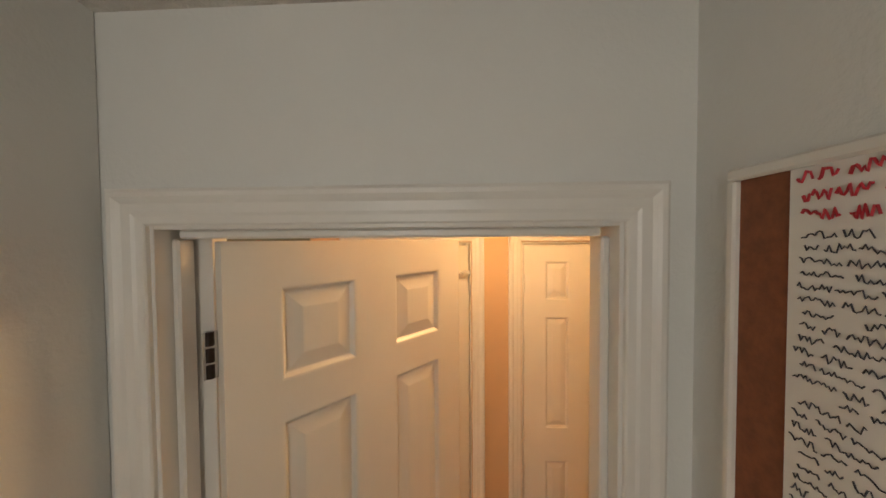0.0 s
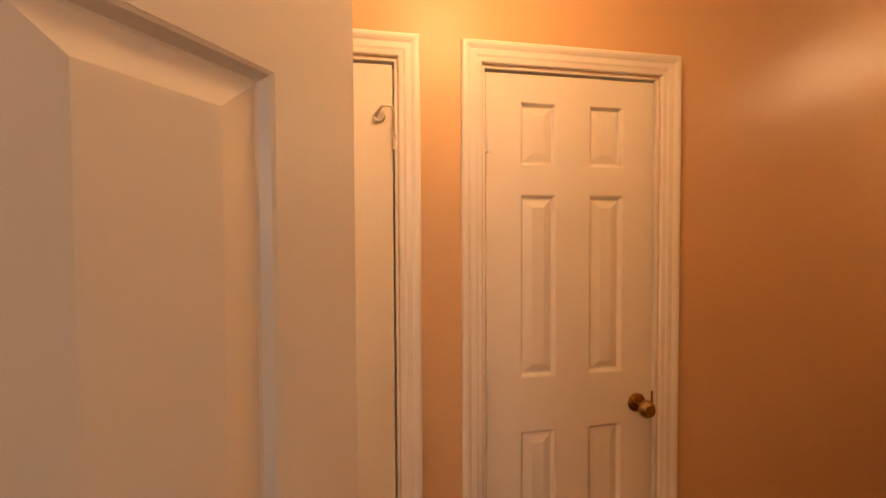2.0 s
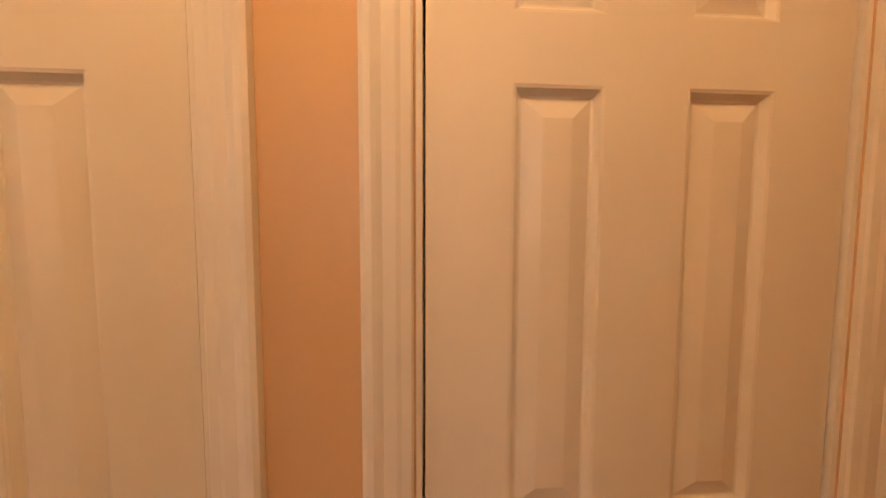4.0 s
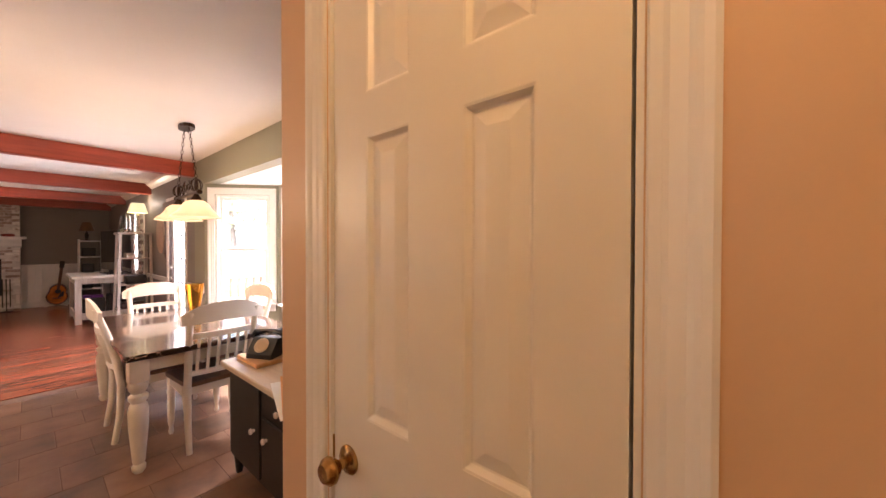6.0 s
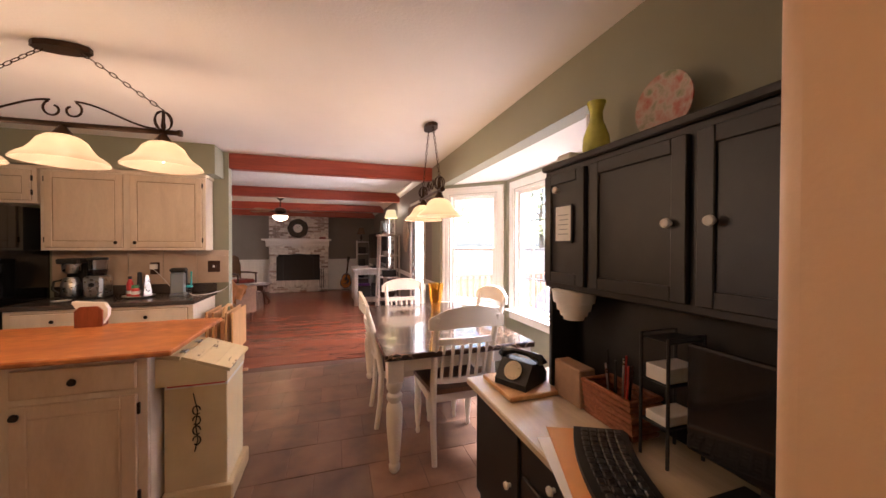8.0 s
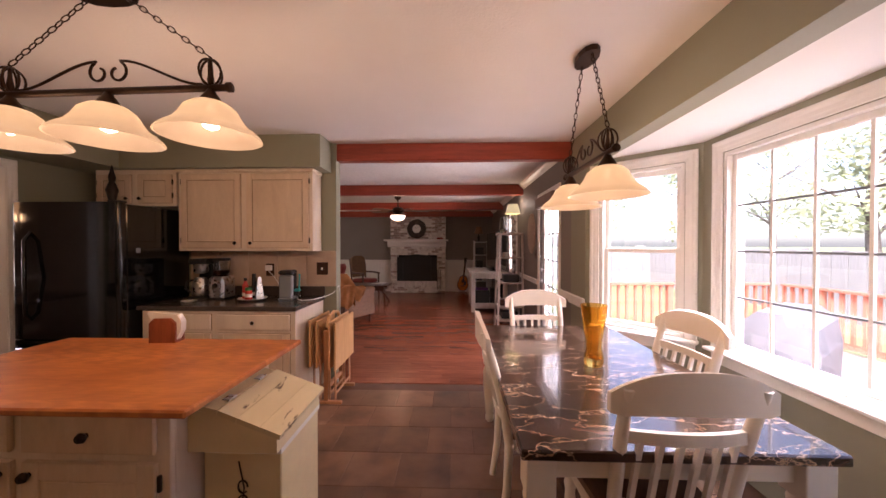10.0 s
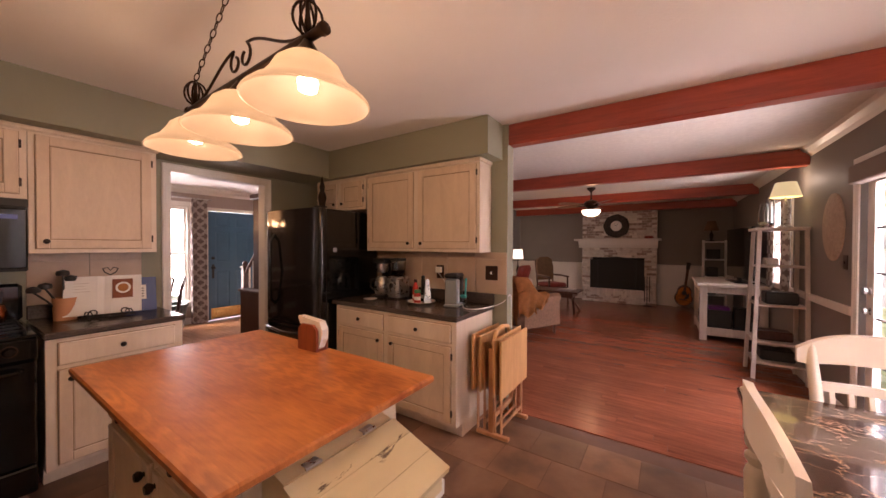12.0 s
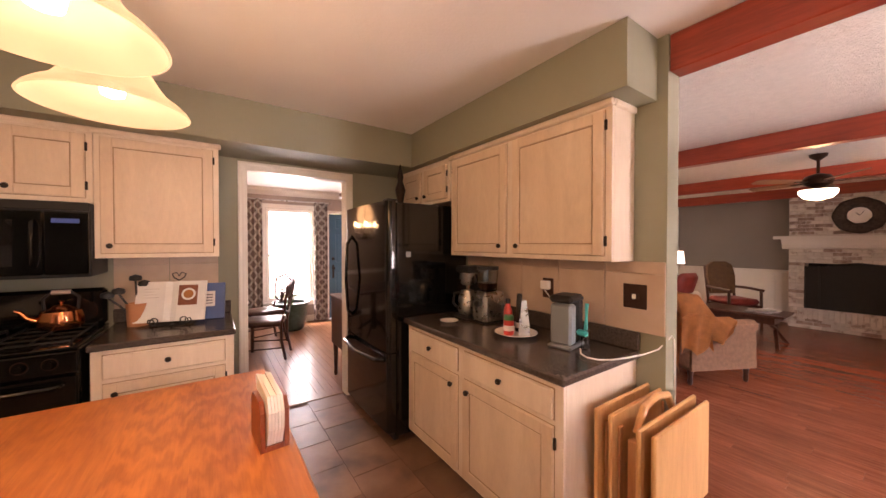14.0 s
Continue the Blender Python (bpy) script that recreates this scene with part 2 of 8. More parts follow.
M = {}
M["ceiling"] = paint("ceiling_white", (0.80, 0.77, 0.73), 0.85, var=0.03, scale=1.5, fine=60, relief=0.35, dist=0.004)
M["ceiling_popcorn"] = paint("ceiling_textured", (0.74, 0.70, 0.64), 0.9, var=0.06, scale=20, fine=75, relief=1.0, dist=0.012)
M["hall_wall"] = paint("hall_wall_peach", (0.68, 0.445, 0.255), 0.40, var=0.04, scale=2, fine=170, relief=0.12)
M["start_wall"] = paint("start_wall_grey", (0.76, 0.755, 0.715), 0.6, var=0.04, scale=2, fine=110, relief=0.35, dist=0.003)
M["green_wall"] = paint("wall_sage", (0.27, 0.265, 0.19), 0.6, var=0.05, scale=1.5, fine=150, relief=0.2)
M["brown_wall"] = paint("wall_taupe", (0.205, 0.182, 0.163), 0.6, var=0.05, scale=1.5, fine=150, relief=0.2)
M["dining_wall"] = paint("wall_dining", (0.40, 0.33, 0.29), 0.6, var=0.05, scale=1.5, fine=150, relief=0.2)
M["trim"] = paint("trim_white", (0.80, 0.77, 0.71), 0.35, var=0.03, scale=4, fine=90, relief=0.08)
M["door_white"] = paint("door_white", (0.80, 0.76, 0.68), 0.33, var=0.03, scale=3, fine=90, relief=0.1)
M["wainscot"] = paint("wainscot_white", (0.72, 0.70, 0.66), 0.45, var=0.03)
M["grout"] = paint("grout", (0.15, 0.08, 0.052), 0.9, var=0.15, scale=9)
M["tile"] = pieces("slate_tile", [(0.25, (0.095, 0.050, 0.030)), (0.5, (0.205, 0.106, 0.062)), (0.75, (0.275, 0.162, 0.098))], 0.33, 4, 0.28, 0.6, 0.005, 0.1)
M["plank"] = wood("red_floor_plank", (0.15, 0.036, 0.018), (0.37, 0.120, 0.062), 0.27, (1.2, 16, 16), 2.0, 0.08, 0.13, 0.15)
M["plank_foyer"] = wood("foyer_plank", (0.20, 0.085, 0.04), (0.36, 0.17, 0.085), 0.28, (1.2, 16, 16), 2.0, 0.08, 0.1, 0.2)
M["beam"] = wood("beam_red", (0.20, 0.029, 0.014), (0.41, 0.068, 0.032), 0.35, (0.8, 10, 10), 2, 0.2, 0, 0.1)
M["cabinet"] = wood("cabinet_pickled", (0.62, 0.47, 0.33), (0.77, 0.61, 0.445), 0.42, (5, 5, 1.4), 1.6, 0.06)
M["cabinet_frame"] = wood("cabinet_cream", (0.68, 0.55, 0.42), (0.82, 0.70, 0.56), 0.42, (5, 5, 0.9), 1.6, 0.06)
M["groove"] = paint("groove_gap_brown", (0.38, 0.25, 0.15), 0.6, var=0.2, scale=12)
M["knob_dark"] = paint("knob_bronze", (0.035, 0.025, 0.02), 0.35, 0.8, var=0.2, scale=20, relief=0.05)
M["brass"] = paint("brass_antique", (0.42, 0.25, 0.09), 0.25, 1.0, var=0.25, scale=25, relief=0.05)
M["steel"] = paint("steel_brushed", (0.55, 0.54, 0.52), 0.28, 1.0, var=0.08, scale=30, relief=0.05)
M["counter"] = paint("counter_laminate", (0.075, 0.058, 0.05), 0.22, var=0.35, scale=90, fine=200, relief=0.03)
M["black_gloss"] = paint("appliance_black", (0.005, 0.005, 0.005), 0.09, var=0.2, scale=4, fine=220, relief=0.02, coat=0.2)
M["black_matte"] = paint("black_matte", (0.012, 0.012, 0.012), 0.5, var=0.2, scale=10)
M["smoke_glass"] = paint("smoked_glass", (0.015, 0.014, 0.014), 0.06, relief=0)
M["island"] = oak("island_oak", (0.29, 0.072, 0.018), (0.70, 0.26, 0.070))
M["cream_worn"] = worn("cream_chipped", (0.66, 0.55, 0.33), (0.12, 0.075, 0.045), 0.62)
M["cream"] = paint("bin_cream", (0.70, 0.58, 0.35), 0.5, var=0.1, scale=4)
M["chair_white"] = paint("chair_cream_white", (0.78, 0.70, 0.58), 0.38, var=0.05, scale=6, fine=80, relief=0.1)
M["seat_brown"] = wood("seat_brown", (0.10, 0.045, 0.025), (0.22, 0.11, 0.06), 0.4, (12, 1, 12), 2)
M["marble"] = marble("table_faux_marble")
M["iron"] = paint("iron_bronze", (0.05, 0.028, 0.018), 0.4, 0.85, var=0.3, scale=15, relief=0.1)
M["envelope"] = paint("envelope_ochre", (0.78, 0.36, 0.10), 0.6, var=0.08, scale=6, fine=80, relief=0.2, dist=0.001)
M["key_black"] = paint("key_black", (0.035, 0.033, 0.032), 0.32, var=0.1, scale=8, fine=90, relief=0.2, dist=0.0005)
M["dial_cream"] = paint("dial_cream", (0.62, 0.50, 0.33), 0.4, var=0.06, scale=12, fine=90, relief=0.1, dist=0.0005)
M["shade"] = frosted("alabaster_shade", (1.0, 0.62, 0.29), 0.085)
M["bulb"] = glow("bulb_lit", (1.0, 0.80, 0.50), 6)
M["candle"] = glow("candle_bulb_lit", (1.0, 0.62, 0.28), 9)
M["dome"] = glow("hall_dome_lit", (1.0, 0.80, 0.42), 1.4)
M["fan_dome"] = glow("fan_dome_lit", (1.0, 0.88, 0.66), 0.55)
M["lampshade_green"] = glow("lampshade_lit", (0.72, 0.66, 0.36), 0.09)
M["lampshade_white"] = glow("lampshade_white_lit", (1.0, 0.9, 0.72), 0.22)
M["pane"] = glass("window_pane")
M["amber"] = glass("amber_glass", (0.93, 0.60, 0.15), 0.02)
M["clear"] = glass("clear_glass", (0.93, 0.96, 0.96), 0.02)
M["green_glass"] = paint("green_glaze", (0.55, 0.55, 0.07), 0.12, var=0.3, scale=9, relief=0, coat=0.5)
M["tray_wood"] = wood("tray_beech", (0.55, 0.28, 0.11), (0.76, 0.45, 0.20), 0.35, (9, 9, 1.0), 2.2, 0.08)
M["tray_red"] = wood("tray_side", (0.42, 0.19, 0.085), (0.60, 0.31, 0.15), 0.4, (9, 9, 1.0), 2.2, 0.08)
M["napkin_wood"] = wood("napkin_holder_red", (0.17, 0.038, 0.016), (0.34, 0.09, 0.035), 0.35, (9, 9, 1.0), 2.2, 0.08)
M["cardboard"] = paint("box_brown", (0.36, 0.22, 0.135), 0.7, var=0.12, scale=14)
M["dark_wood"] = wood("mahogany", (0.035, 0.012, 0.008), (0.09, 0.032, 0.018), 0.3, (10, 10, 1), 2, 0.1, 0, 0.2)
M["desk_black"] = paint("desk_black_paint", (0.02, 0.018, 0.017), 0.42, var=0.3, scale=6)
M["desk_top"] = wood("desk_top_pale", (0.50, 0.38, 0.25), (0.66, 0.54, 0.38), 0.3, (10, 1, 10), 2)
M["white_knob"] = paint("porcelain_white", (0.82, 0.80, 0.76), 0.15, relief=0)
M["whitewash"] = wood("whitewashed_wood", (0.42, 0.36, 0.31), (0.62, 0.56, 0.50), 0.6, (9, 9, 1), 2.2, 0.3)
M["brick"] = pieces("whitewashed_brick", [(0.3, (0.33, 0.26, 0.22)), (0.45, (0.62, 0.58, 0.53)), (0.8, (0.72, 0.69, 0.64))], 0.8, 11, 0.13, 0.6, 0.004)
M["brick_bare"] = pieces("bare_brick", [(0.3, (0.24, 0.17, 0.14)), (0.55, (0.38, 0.30, 0.26)), (0.75, (0.58, 0.53, 0.48))], 0.85, 14, 0.2, 0.6, 0.004)
M["mortar"] = paint("mortar", (0.58, 0.54, 0.49), 0.95, var=0.15, scale=14, fine=70, relief=0.5)
M["soot"] = paint("firebox_soot", (0.012, 0.011, 0.01), 0.9, var=0.4, scale=8)
M["mesh"] = paint("screen_mesh", (0.022, 0.021, 0.02), 0.8, 0.0, var=0.2, scale=40)
M["fabric_tan"] = paint("armchair_tan", (0.23, 0.128, 0.080), 0.9, var=0.2, scale=26, fine=260, relief=0.5)
M["throw"] = paint("throw_rust", (0.44, 0.17, 0.05), 0.95, var=0.2, scale=12, fine=200, relief=0.6)
M["leather_red"] = paint("cushion_red", (0.22, 0.028, 0.02), 0.45, var=0.2, scale=8)
M["chair_back"] = paint("chair_back_olive", (0.14, 0.075, 0.035), 0.75, var=0.2, scale=20, relief=0.3)
M["sofa"] = paint("sofa_cream", (0.60, 0.55, 0.49), 0.9, var=0.08, scale=8, relief=0.4)
M["paper"] = paint("paper_white", (0.80, 0.78, 0.73), 0.7, var=0.05, scale=9)
M["ink"] = paint("ink_dark", (0.06, 0.06, 0.07), 0.7, relief=0)
M["ink_red"] = paint("ink_red", (0.55, 0.035, 0.05), 0.6, relief=0)
M["cork"] = paint("cork_brown", (0.25, 0.085, 0.04), 0.85, var=0.2, scale=60, fine=150, relief=0.4)
M["blue_door"] = paint("door_blue", (0.045, 0.13, 0.215), 0.4, var=0.08, scale=3)
M["curtain"] = None
M["terracotta"] = paint("terracotta", (0.50, 0.22, 0.10), 0.7, var=0.1, scale=10)
M["copper"] = paint("copper", (0.72, 0.27, 0.12), 0.18, 1.0, var=0.2, scale=14, relief=0.05)
M["basket"] = wood("wicker_red", (0.20, 0.06, 0.025), (0.38, 0.14, 0.06), 0.6, (30, 30, 30), 2, 0.5)
M["backsplash"] = pieces("beige_wall_tile", [(0.3, (0.50, 0.36, 0.26)), (0.7, (0.58, 0.44, 0.33))], 0.35, 7, 0.04, 0.15, 0.002)
M["plastic_grey"] = paint("plastic_grey", (0.22, 0.24, 0.25), 0.3, relief=0.03)
M["teal"] = paint("plastic_teal", (0.03, 0.42, 0.42), 0.35, relief=0)
M["red_plastic"] = paint("bottle_red", (0.55, 0.04, 0.03), 0.3, relief=0)
M["green_plastic"] = paint("cap_green", (0.05, 0.22, 0.08), 0.4, relief=0)
M["bronze_plate"] = paint("switch_bronze", (0.07, 0.035, 0.025), 0.35, 0.6, relief=0.05)
M["magenta"] = paint("case_purple", (0.12, 0.02, 0.2), 0.4, relief=0)
M["guitar"] = paint("guitar_sunburst", (0.46, 0.15, 0.03), 0.15, var=0.6, scale=5, relief=0, coat=0.6)
M["wreath"] = paint("wreath_twigs", (0.055, 0.042, 0.034), 0.9, var=0.5, scale=30, fine=90, relief=1, dist=0.01)
M["cast_green"] = paint("pot_green", (0.05, 0.10, 0.085), 0.3, var=0.3, scale=18, coat=0.4)
M["leaf"] = paint("leaf_green", (0.07, 0.12, 0.035), 0.55, var=0.4, scale=9)
M["leaf_spring"] = paint("leaf_spring", (0.42, 0.46, 0.26), 0.6, var=0.3, scale=9)
M["deck"] = wood("deck_board", (0.36, 0.27, 0.21), (0.55, 0.44, 0.36), 0.7, (12, 1, 12), 2, 0.3)
M["deck_red"] = wood("deck_rail_red", (0.48, 0.14, 0.08), (0.62, 0.25, 0.16), 0.6, (9, 9, 1), 2, 0.2)
M["grass"] = paint("grass", (0.24, 0.28, 0.12), 0.95, var=0.35, scale=0.6, fine=40, relief=1, dist=0.03)
M["fence"] = wood("fence_grey", (0.24, 0.23, 0.22), (0.36, 0.345, 0.33), 0.8, (9, 9, 1), 2, 0.3)
M["bark"] = paint("bark", (0.22, 0.18, 0.15), 0.9, var=0.4, scale=12, relief=1, dist=0.01)
M["siding"] = paint("house_siding", (0.62, 0.60, 0.56), 0.7, var=0.06)
M["roof"] = paint("roof_shingle", (0.36, 0.34, 0.32), 0.9, var=0.25, scale=12)


def curtain_mat():
    m, n, l, b = node_mat("curtain_lattice")
    mp = setup_coords(n, l, (1, 1, 1))
    top = n.new("ShaderNodeMath")
    top.operation = "MAXIMUM"
    for k, s in enumerate((1, -1)):
        mp = setup_coords(n, l, (0, 1.3, s))
        w = n.new("ShaderNodeTexWave")
        w.wave_type, w.bands_direction = "BANDS", "DIAGONAL"
        w.inputs["Scale"].default_value, w.inputs["Distortion"].default_value = 3.4, 0.6
        l.new(mp.outputs[0], w.inputs["Vector"])
        l.new(w.outputs["Fac"], top.inputs[k])
    r = ramp(n, l, top.outputs[0], [(0.72, (0.22, 0.18, 0.165)), (0.84, (0.50, 0.47, 0.44))])
    l.new(r.outputs["Color"], b.inputs["Base Color"])
    b.inputs["Roughness"].default_value = 0.9
    return m


M["curtain"] = curtain_mat()

# ---- mesh helpers ----


def bx(bm, x0, x1, y0, y1, z0, z1, bev=0.0):
    """A box with, if asked, chamfered edges."""
    xs, ys, zs = sorted((x0, x1)), sorted((y0, y1)), sorted((z0, z1))
    if not bev:
        v = [bm.verts.new((x, y, z)) for x in xs for y in ys for z in zs]
        for q in ((0, 1, 3, 2), (4, 6, 7, 5), (0, 4, 5, 1), (2, 3, 7, 6), (0, 2, 6, 4), (1, 5, 7, 3)):
            bm.faces.new([v[k] for k in q])
        return
    b = min(bev, (xs[1] - xs[0]) * 0.45, (ys[1] - ys[0]) * 0.45, (zs[1] - zs[0]) * 0.45)
    lim = (xs, ys, zs)
    v = {}
    for c in ((i, j, k) for i in (0, 1) for j in (0, 1) for k in (0, 1)):
        for ax in range(3):
            p = []
            for a in range(3):
                e = lim[a][c[a]]
                p.append(e if a == ax else e + (b if c[a] == 0 else -b))
            v[c, ax] = bm.verts.new(p)
    for ax in range(3):
        o1, o2 = (ax + 1) % 3, (ax + 2) % 3
        for s in (0, 1):
            ring = []
            for p, q in ((0, 0), (1, 0), (1, 1), (0, 1)):
                c = [0, 0, 0]
                c[ax], c[o1], c[o2] = s, p, q
                ring.append(v[tuple(c), ax])
            bm.faces.new(ring if s else ring[::-1])
        for p in (0, 1):
            for q in (0, 1):
                c0, c1 = [0, 0, 0], [0, 0, 0]
                c0[ax], c1[ax] = 0, 1
                c0[o1] = c1[o1] = p
                c0[o2] = c1[o2] = q
                ring = [v[tuple(c0), o1], v[tuple(c1), o1], v[tuple(c1), o2], v[tuple(c0), o2]]
                bm.faces.new(ring if (p + q) % 2 == 0 else ring[::-1])
    for c in ((i, j, k) for i in (0, 1) for j in (0, 1) for k in (0, 1)):
        ring = [v[c, 0], v[c, 1], v[c, 2]]
        bm.faces.new(ring if sum(c) % 2 else ring[::-1])


def lathe(bm, prof, seg=24, at=(0, 0, 0), axis="z"):
    """Turns (radius, height) pairs about an axis through at."""
    rings = []
    for r, h in prof:
        ring = []
        for k in range(seg):
            a = 2 * math.pi * k / seg
            p = (r * math.cos(a), r * math.sin(a), h)
            if axis == "x":
                p = (h, p[0], p[1])
            elif axis == "y":
                p = (p[1], h, p[0])
            ring.append(bm.verts.new((p[0] + at[0], p[1] + at[1], p[2] + at[2])))
        rings.append(ring)
    for a, b in zip(rings, rings[1:]):
        for k in range(seg):
            bm.faces.new((a[k], a[(k + 1) % seg], b[(k + 1) % seg], b[k]))
    if prof[0][0] > 1e-4:
        bm.faces.new(rings[0][::-1])
    if prof[-1][0] > 1e-4:
        bm.faces.new(rings[-1])


def tube(bm, pts, r, seg=8, closed=False):
    """A round bar along points; r is one radius or one for each point."""
    pts = [Vector(p) for p in pts]
    n = len(pts)
    rs = r if isinstance(r, (list, tuple)) else [r] * n
    rings, up = [], None
    for i, p in enumerate(pts):
        a = pts[(i - 1) % n] if closed or i else p
        b = pts[(i + 1) % n] if closed or i < n - 1 else p
        d = (b - a).normalized()
        if up is None:
            up = d.orthogonal().normalized()
        up = (up - d * up.dot(d)).normalized()
        side = d.cross(up)
        rings.append([bm.verts.new(p + (up * math.cos(t) + side * math.sin(t)) * rs[i]) for t in (2 * math.pi * k / seg for k in range(seg))])
    for a, b in list(zip(rings, rings[1:])) + ([(rings[-1], rings[0])] if closed else []):
        for k in range(seg):
            bm.faces.new((a[k], a[(k + 1) % seg], b[(k + 1) % seg], b[k]))
    if not closed:
        bm.faces.new(rings[0][::-1])
        bm.faces.new(rings[-1])


def prism(bm, outline, a0, a1, axis="x"):
    """An outline of (u, v) pairs pushed along an axis: x -> (y, z), y -> (x, z), z -> (x, y)."""
    def put(u, v, a):
        return (a, u, v) if axis == "x" else (u, a, v) if axis == "y" else (u, v, a)
    lo = [bm.verts.new(put(u, v, a0)) for u, v in outline]
    hi = [bm.verts.new(put(u, v, a1)) for u, v in outline]
    n = len(outline)
    bm.faces.new(lo[::-1])
    bm.faces.new(hi)
    for k in range(n):
        bm.faces.new((lo[k], lo[(k + 1) % n], hi[(k + 1) % n], hi[k]))


def finish(name, bm, material, smooth=0.0):
    bmesh.ops.recalc_face_normals(bm, faces=bm.faces)
    me = bpy.data.meshes.new(name)
    bm.to_mesh(me)
    bm.free()
    if material:
        me.materials.append(material)
    if smooth:
        for p in me.polygons:
            p.use_smooth = True
        me.set_sharp_from_angle(angle=radians(smooth))
    return new(name, me)


def part(name, bm, material, parent, label="", smooth=0.0):
    ob = finish(name, bm, material, smooth)
    ob.parent = parent
    if label:
        tagged(ob, label)
    return ob


def thing(name, m, label, category, group=""):
    ob = new(name)
    ob.empty_display_size = 0.1
    ob.matrix_world = m
    return tagged(ob, label, category, group)


def setting(name, bm, material, smooth=0.0, label=""):
    return tagged(finish(name, bm, material, smooth), label, kind="structure")


def B():
    return bmesh.new()


def box_part(name, material, parent, x0, x1, y0, y1, z0, z1, bev=0.0, label=""):
    bm = B()
    bx(bm, x0, x1, y0, y1, z0, z1, bev)
    return part(name, bm, material, parent, label)


def lathe_part(name, material, parent, prof, at=(0, 0, 0), axis="z", seg=20, label="", smooth=40.0):
    bm = B()
    lathe(bm, prof, seg, at, axis)
    return part(name, bm, material, parent, label, smooth)


def tube_part(name, material, parent, pts, r, seg=8, label="", closed=False):
    bm = B()
    tube(bm, pts, r, seg, closed)
    return part(name, bm, material, parent, label, 60.0)


def wall(name, x0, x1, y0, y1, z0, z1, material, holes=(), label=""):
    """A wall along its longer side, with holes (from, to, low, high) along that side."""
    bm = B()
    along_y = y1 - y0 > x1 - x0
    lo, hi = (y0, y1) if along_y else (x0, x1)
    def seg(a, b, c, d):
        if b - a > 1e-4 and d - c > 1e-4:
            bx(bm, *((x0, x1, a, b) if along_y else (a, b, y0, y1)), c, d)
    cur = lo
    for a, b, c, d in sorted(holes):
        seg(cur, a, z0, z1)
        seg(a, b, z0, c)
        seg(a, b, d, z1)
        cur = b
    seg(cur, hi, z0, z1)
    return setting(name, bm, material, 0, label)

# ---- the shell ----
CEIL = 2.45
wall("wall_start_hall", -0.155, -0.03, -3.0, 1.42, 0, CEIL, None, [(0.300, 1.111, 0, 2.098)], "wall with a doorway between the first room and the hall")
WSH = bpy.data.objects["wall_start_hall"].data
WSH.materials.clear()
WSH.materials.append(M["start_wall"])
WSH.materials.append(M["hall_wall"])
for p in WSH.polygons:
    p.material_index = 1 if p.normal.x > 0.5 else 0
wall("wall_hall_doors", 1.022, 1.15, -3.0, 1.343, 0, CEIL, M["hall_wall"], [(-0.335, 0.26, 0, 2.045), (0.515, 1.13, 0, 2.045)], "peach painted hall wall with two closed doors")
bm = B()
bm_arc = [(1.044 - 0.022 * math.cos(t), 1.343 + 0.022 * math.sin(t)) for t in (math.pi / 2 * k / 6 for k in range(7))]
prism(bm, bm_arc + [(1.15, 1.365), (1.15, 1.343)], 0, CEIL, "z")
setting("wall_hall_corner", bm, M["hall_wall"], 40, "rounded end of the peach hall wall")
wall("wall_closet_back", 1.15, 1.9, -3.12, -3.0, 0, CEIL, M["hall_wall"])
wall("wall_hall_end", -0.03, 1.022, -3.12, -3.0, 0, CEIL, M["hall_wall"])
wall("wall_nook_south", 1.151, 1.9, 1.25, 1.365, 0, CEIL, M["green_wall"])
wall("wall_start_west", -3.12, -3.0, -3.0, 1.424, 0, CEIL, M["start_wall"])
wall("wall_start_north", -3.0, -0.157, 1.186, 1.385, 0, CEIL, M["start_wall"], (), "pale grey wall beside the doorway")
wall("wall_start_south", -3.0, -0.155, 0.08, 0.2, 0, CEIL, M["start_wall"], (), "pale grey wall carrying a notice board")
wall("wall_kitchen_south", -3.0, -0.155, 1.385, 1.424, 0, CEIL, M["green_wall"], (), "sage kitchen wall behind the sink counter")
wall("wall_kitchen_west", -3.04, -2.92, 1.30, 5.58, 0, CEIL, M["green_wall"], [(3.90, 4.755, 0, 2.08)], "sage kitchen wall with a cased doorway")
KW = bpy.data.objects["wall_kitchen_west"].data
KW.materials.append(M["dining_wall"])
for p in KW.polygons:
    p.material_index = 1 if p.normal.x < -0.5 else 0
wall("wall_kitchen_north", -2.92, -0.45, 5.46, 5.58, 0, CEIL, M["green_wall"], (), "sage end wall between kitchen and living room")
KN = bpy.data.objects["wall_kitchen_north"].data
KN.materials.append(M["brown_wall"])
for p in KN.polygons:
    p.material_index = 1 if p.normal.y > 0.5 else 0
wall("wall_east_nook", 1.9, 2.02, -3.12, 2.58, 0, CEIL, M["green_wall"])
wall("wall_east_strip", 1.9, 2.02, 5.12, 5.49, 0, CEIL, M["green_wall"])
wall("wall_east_living", 1.9, 2.02, 5.49, 12.62, 0, CEIL, M["brown_wall"], [(5.88, 6.70, 0, 2.04), (8.40, 9.30, 0.90, 2.03)], "taupe living room wall with a glazed terrace door")
wall("wall_living_north", -3.0, 1.9, 12.5, 12.62, 0, CEIL, M["brown_wall"], (), "taupe living room wall behind the fireplace")
wall("wall_living_west", -3.12, -3.0, 5.58, 12.62, 0, CEIL, M["brown_wall"])
# header over the bay
bm = B()
bx(bm, 1.9, 2.02, 2.58, 5.12, 2.15, CEIL)
setting("bay_header", bm, M["green_wall"], 0, "sage painted header over the bay window")
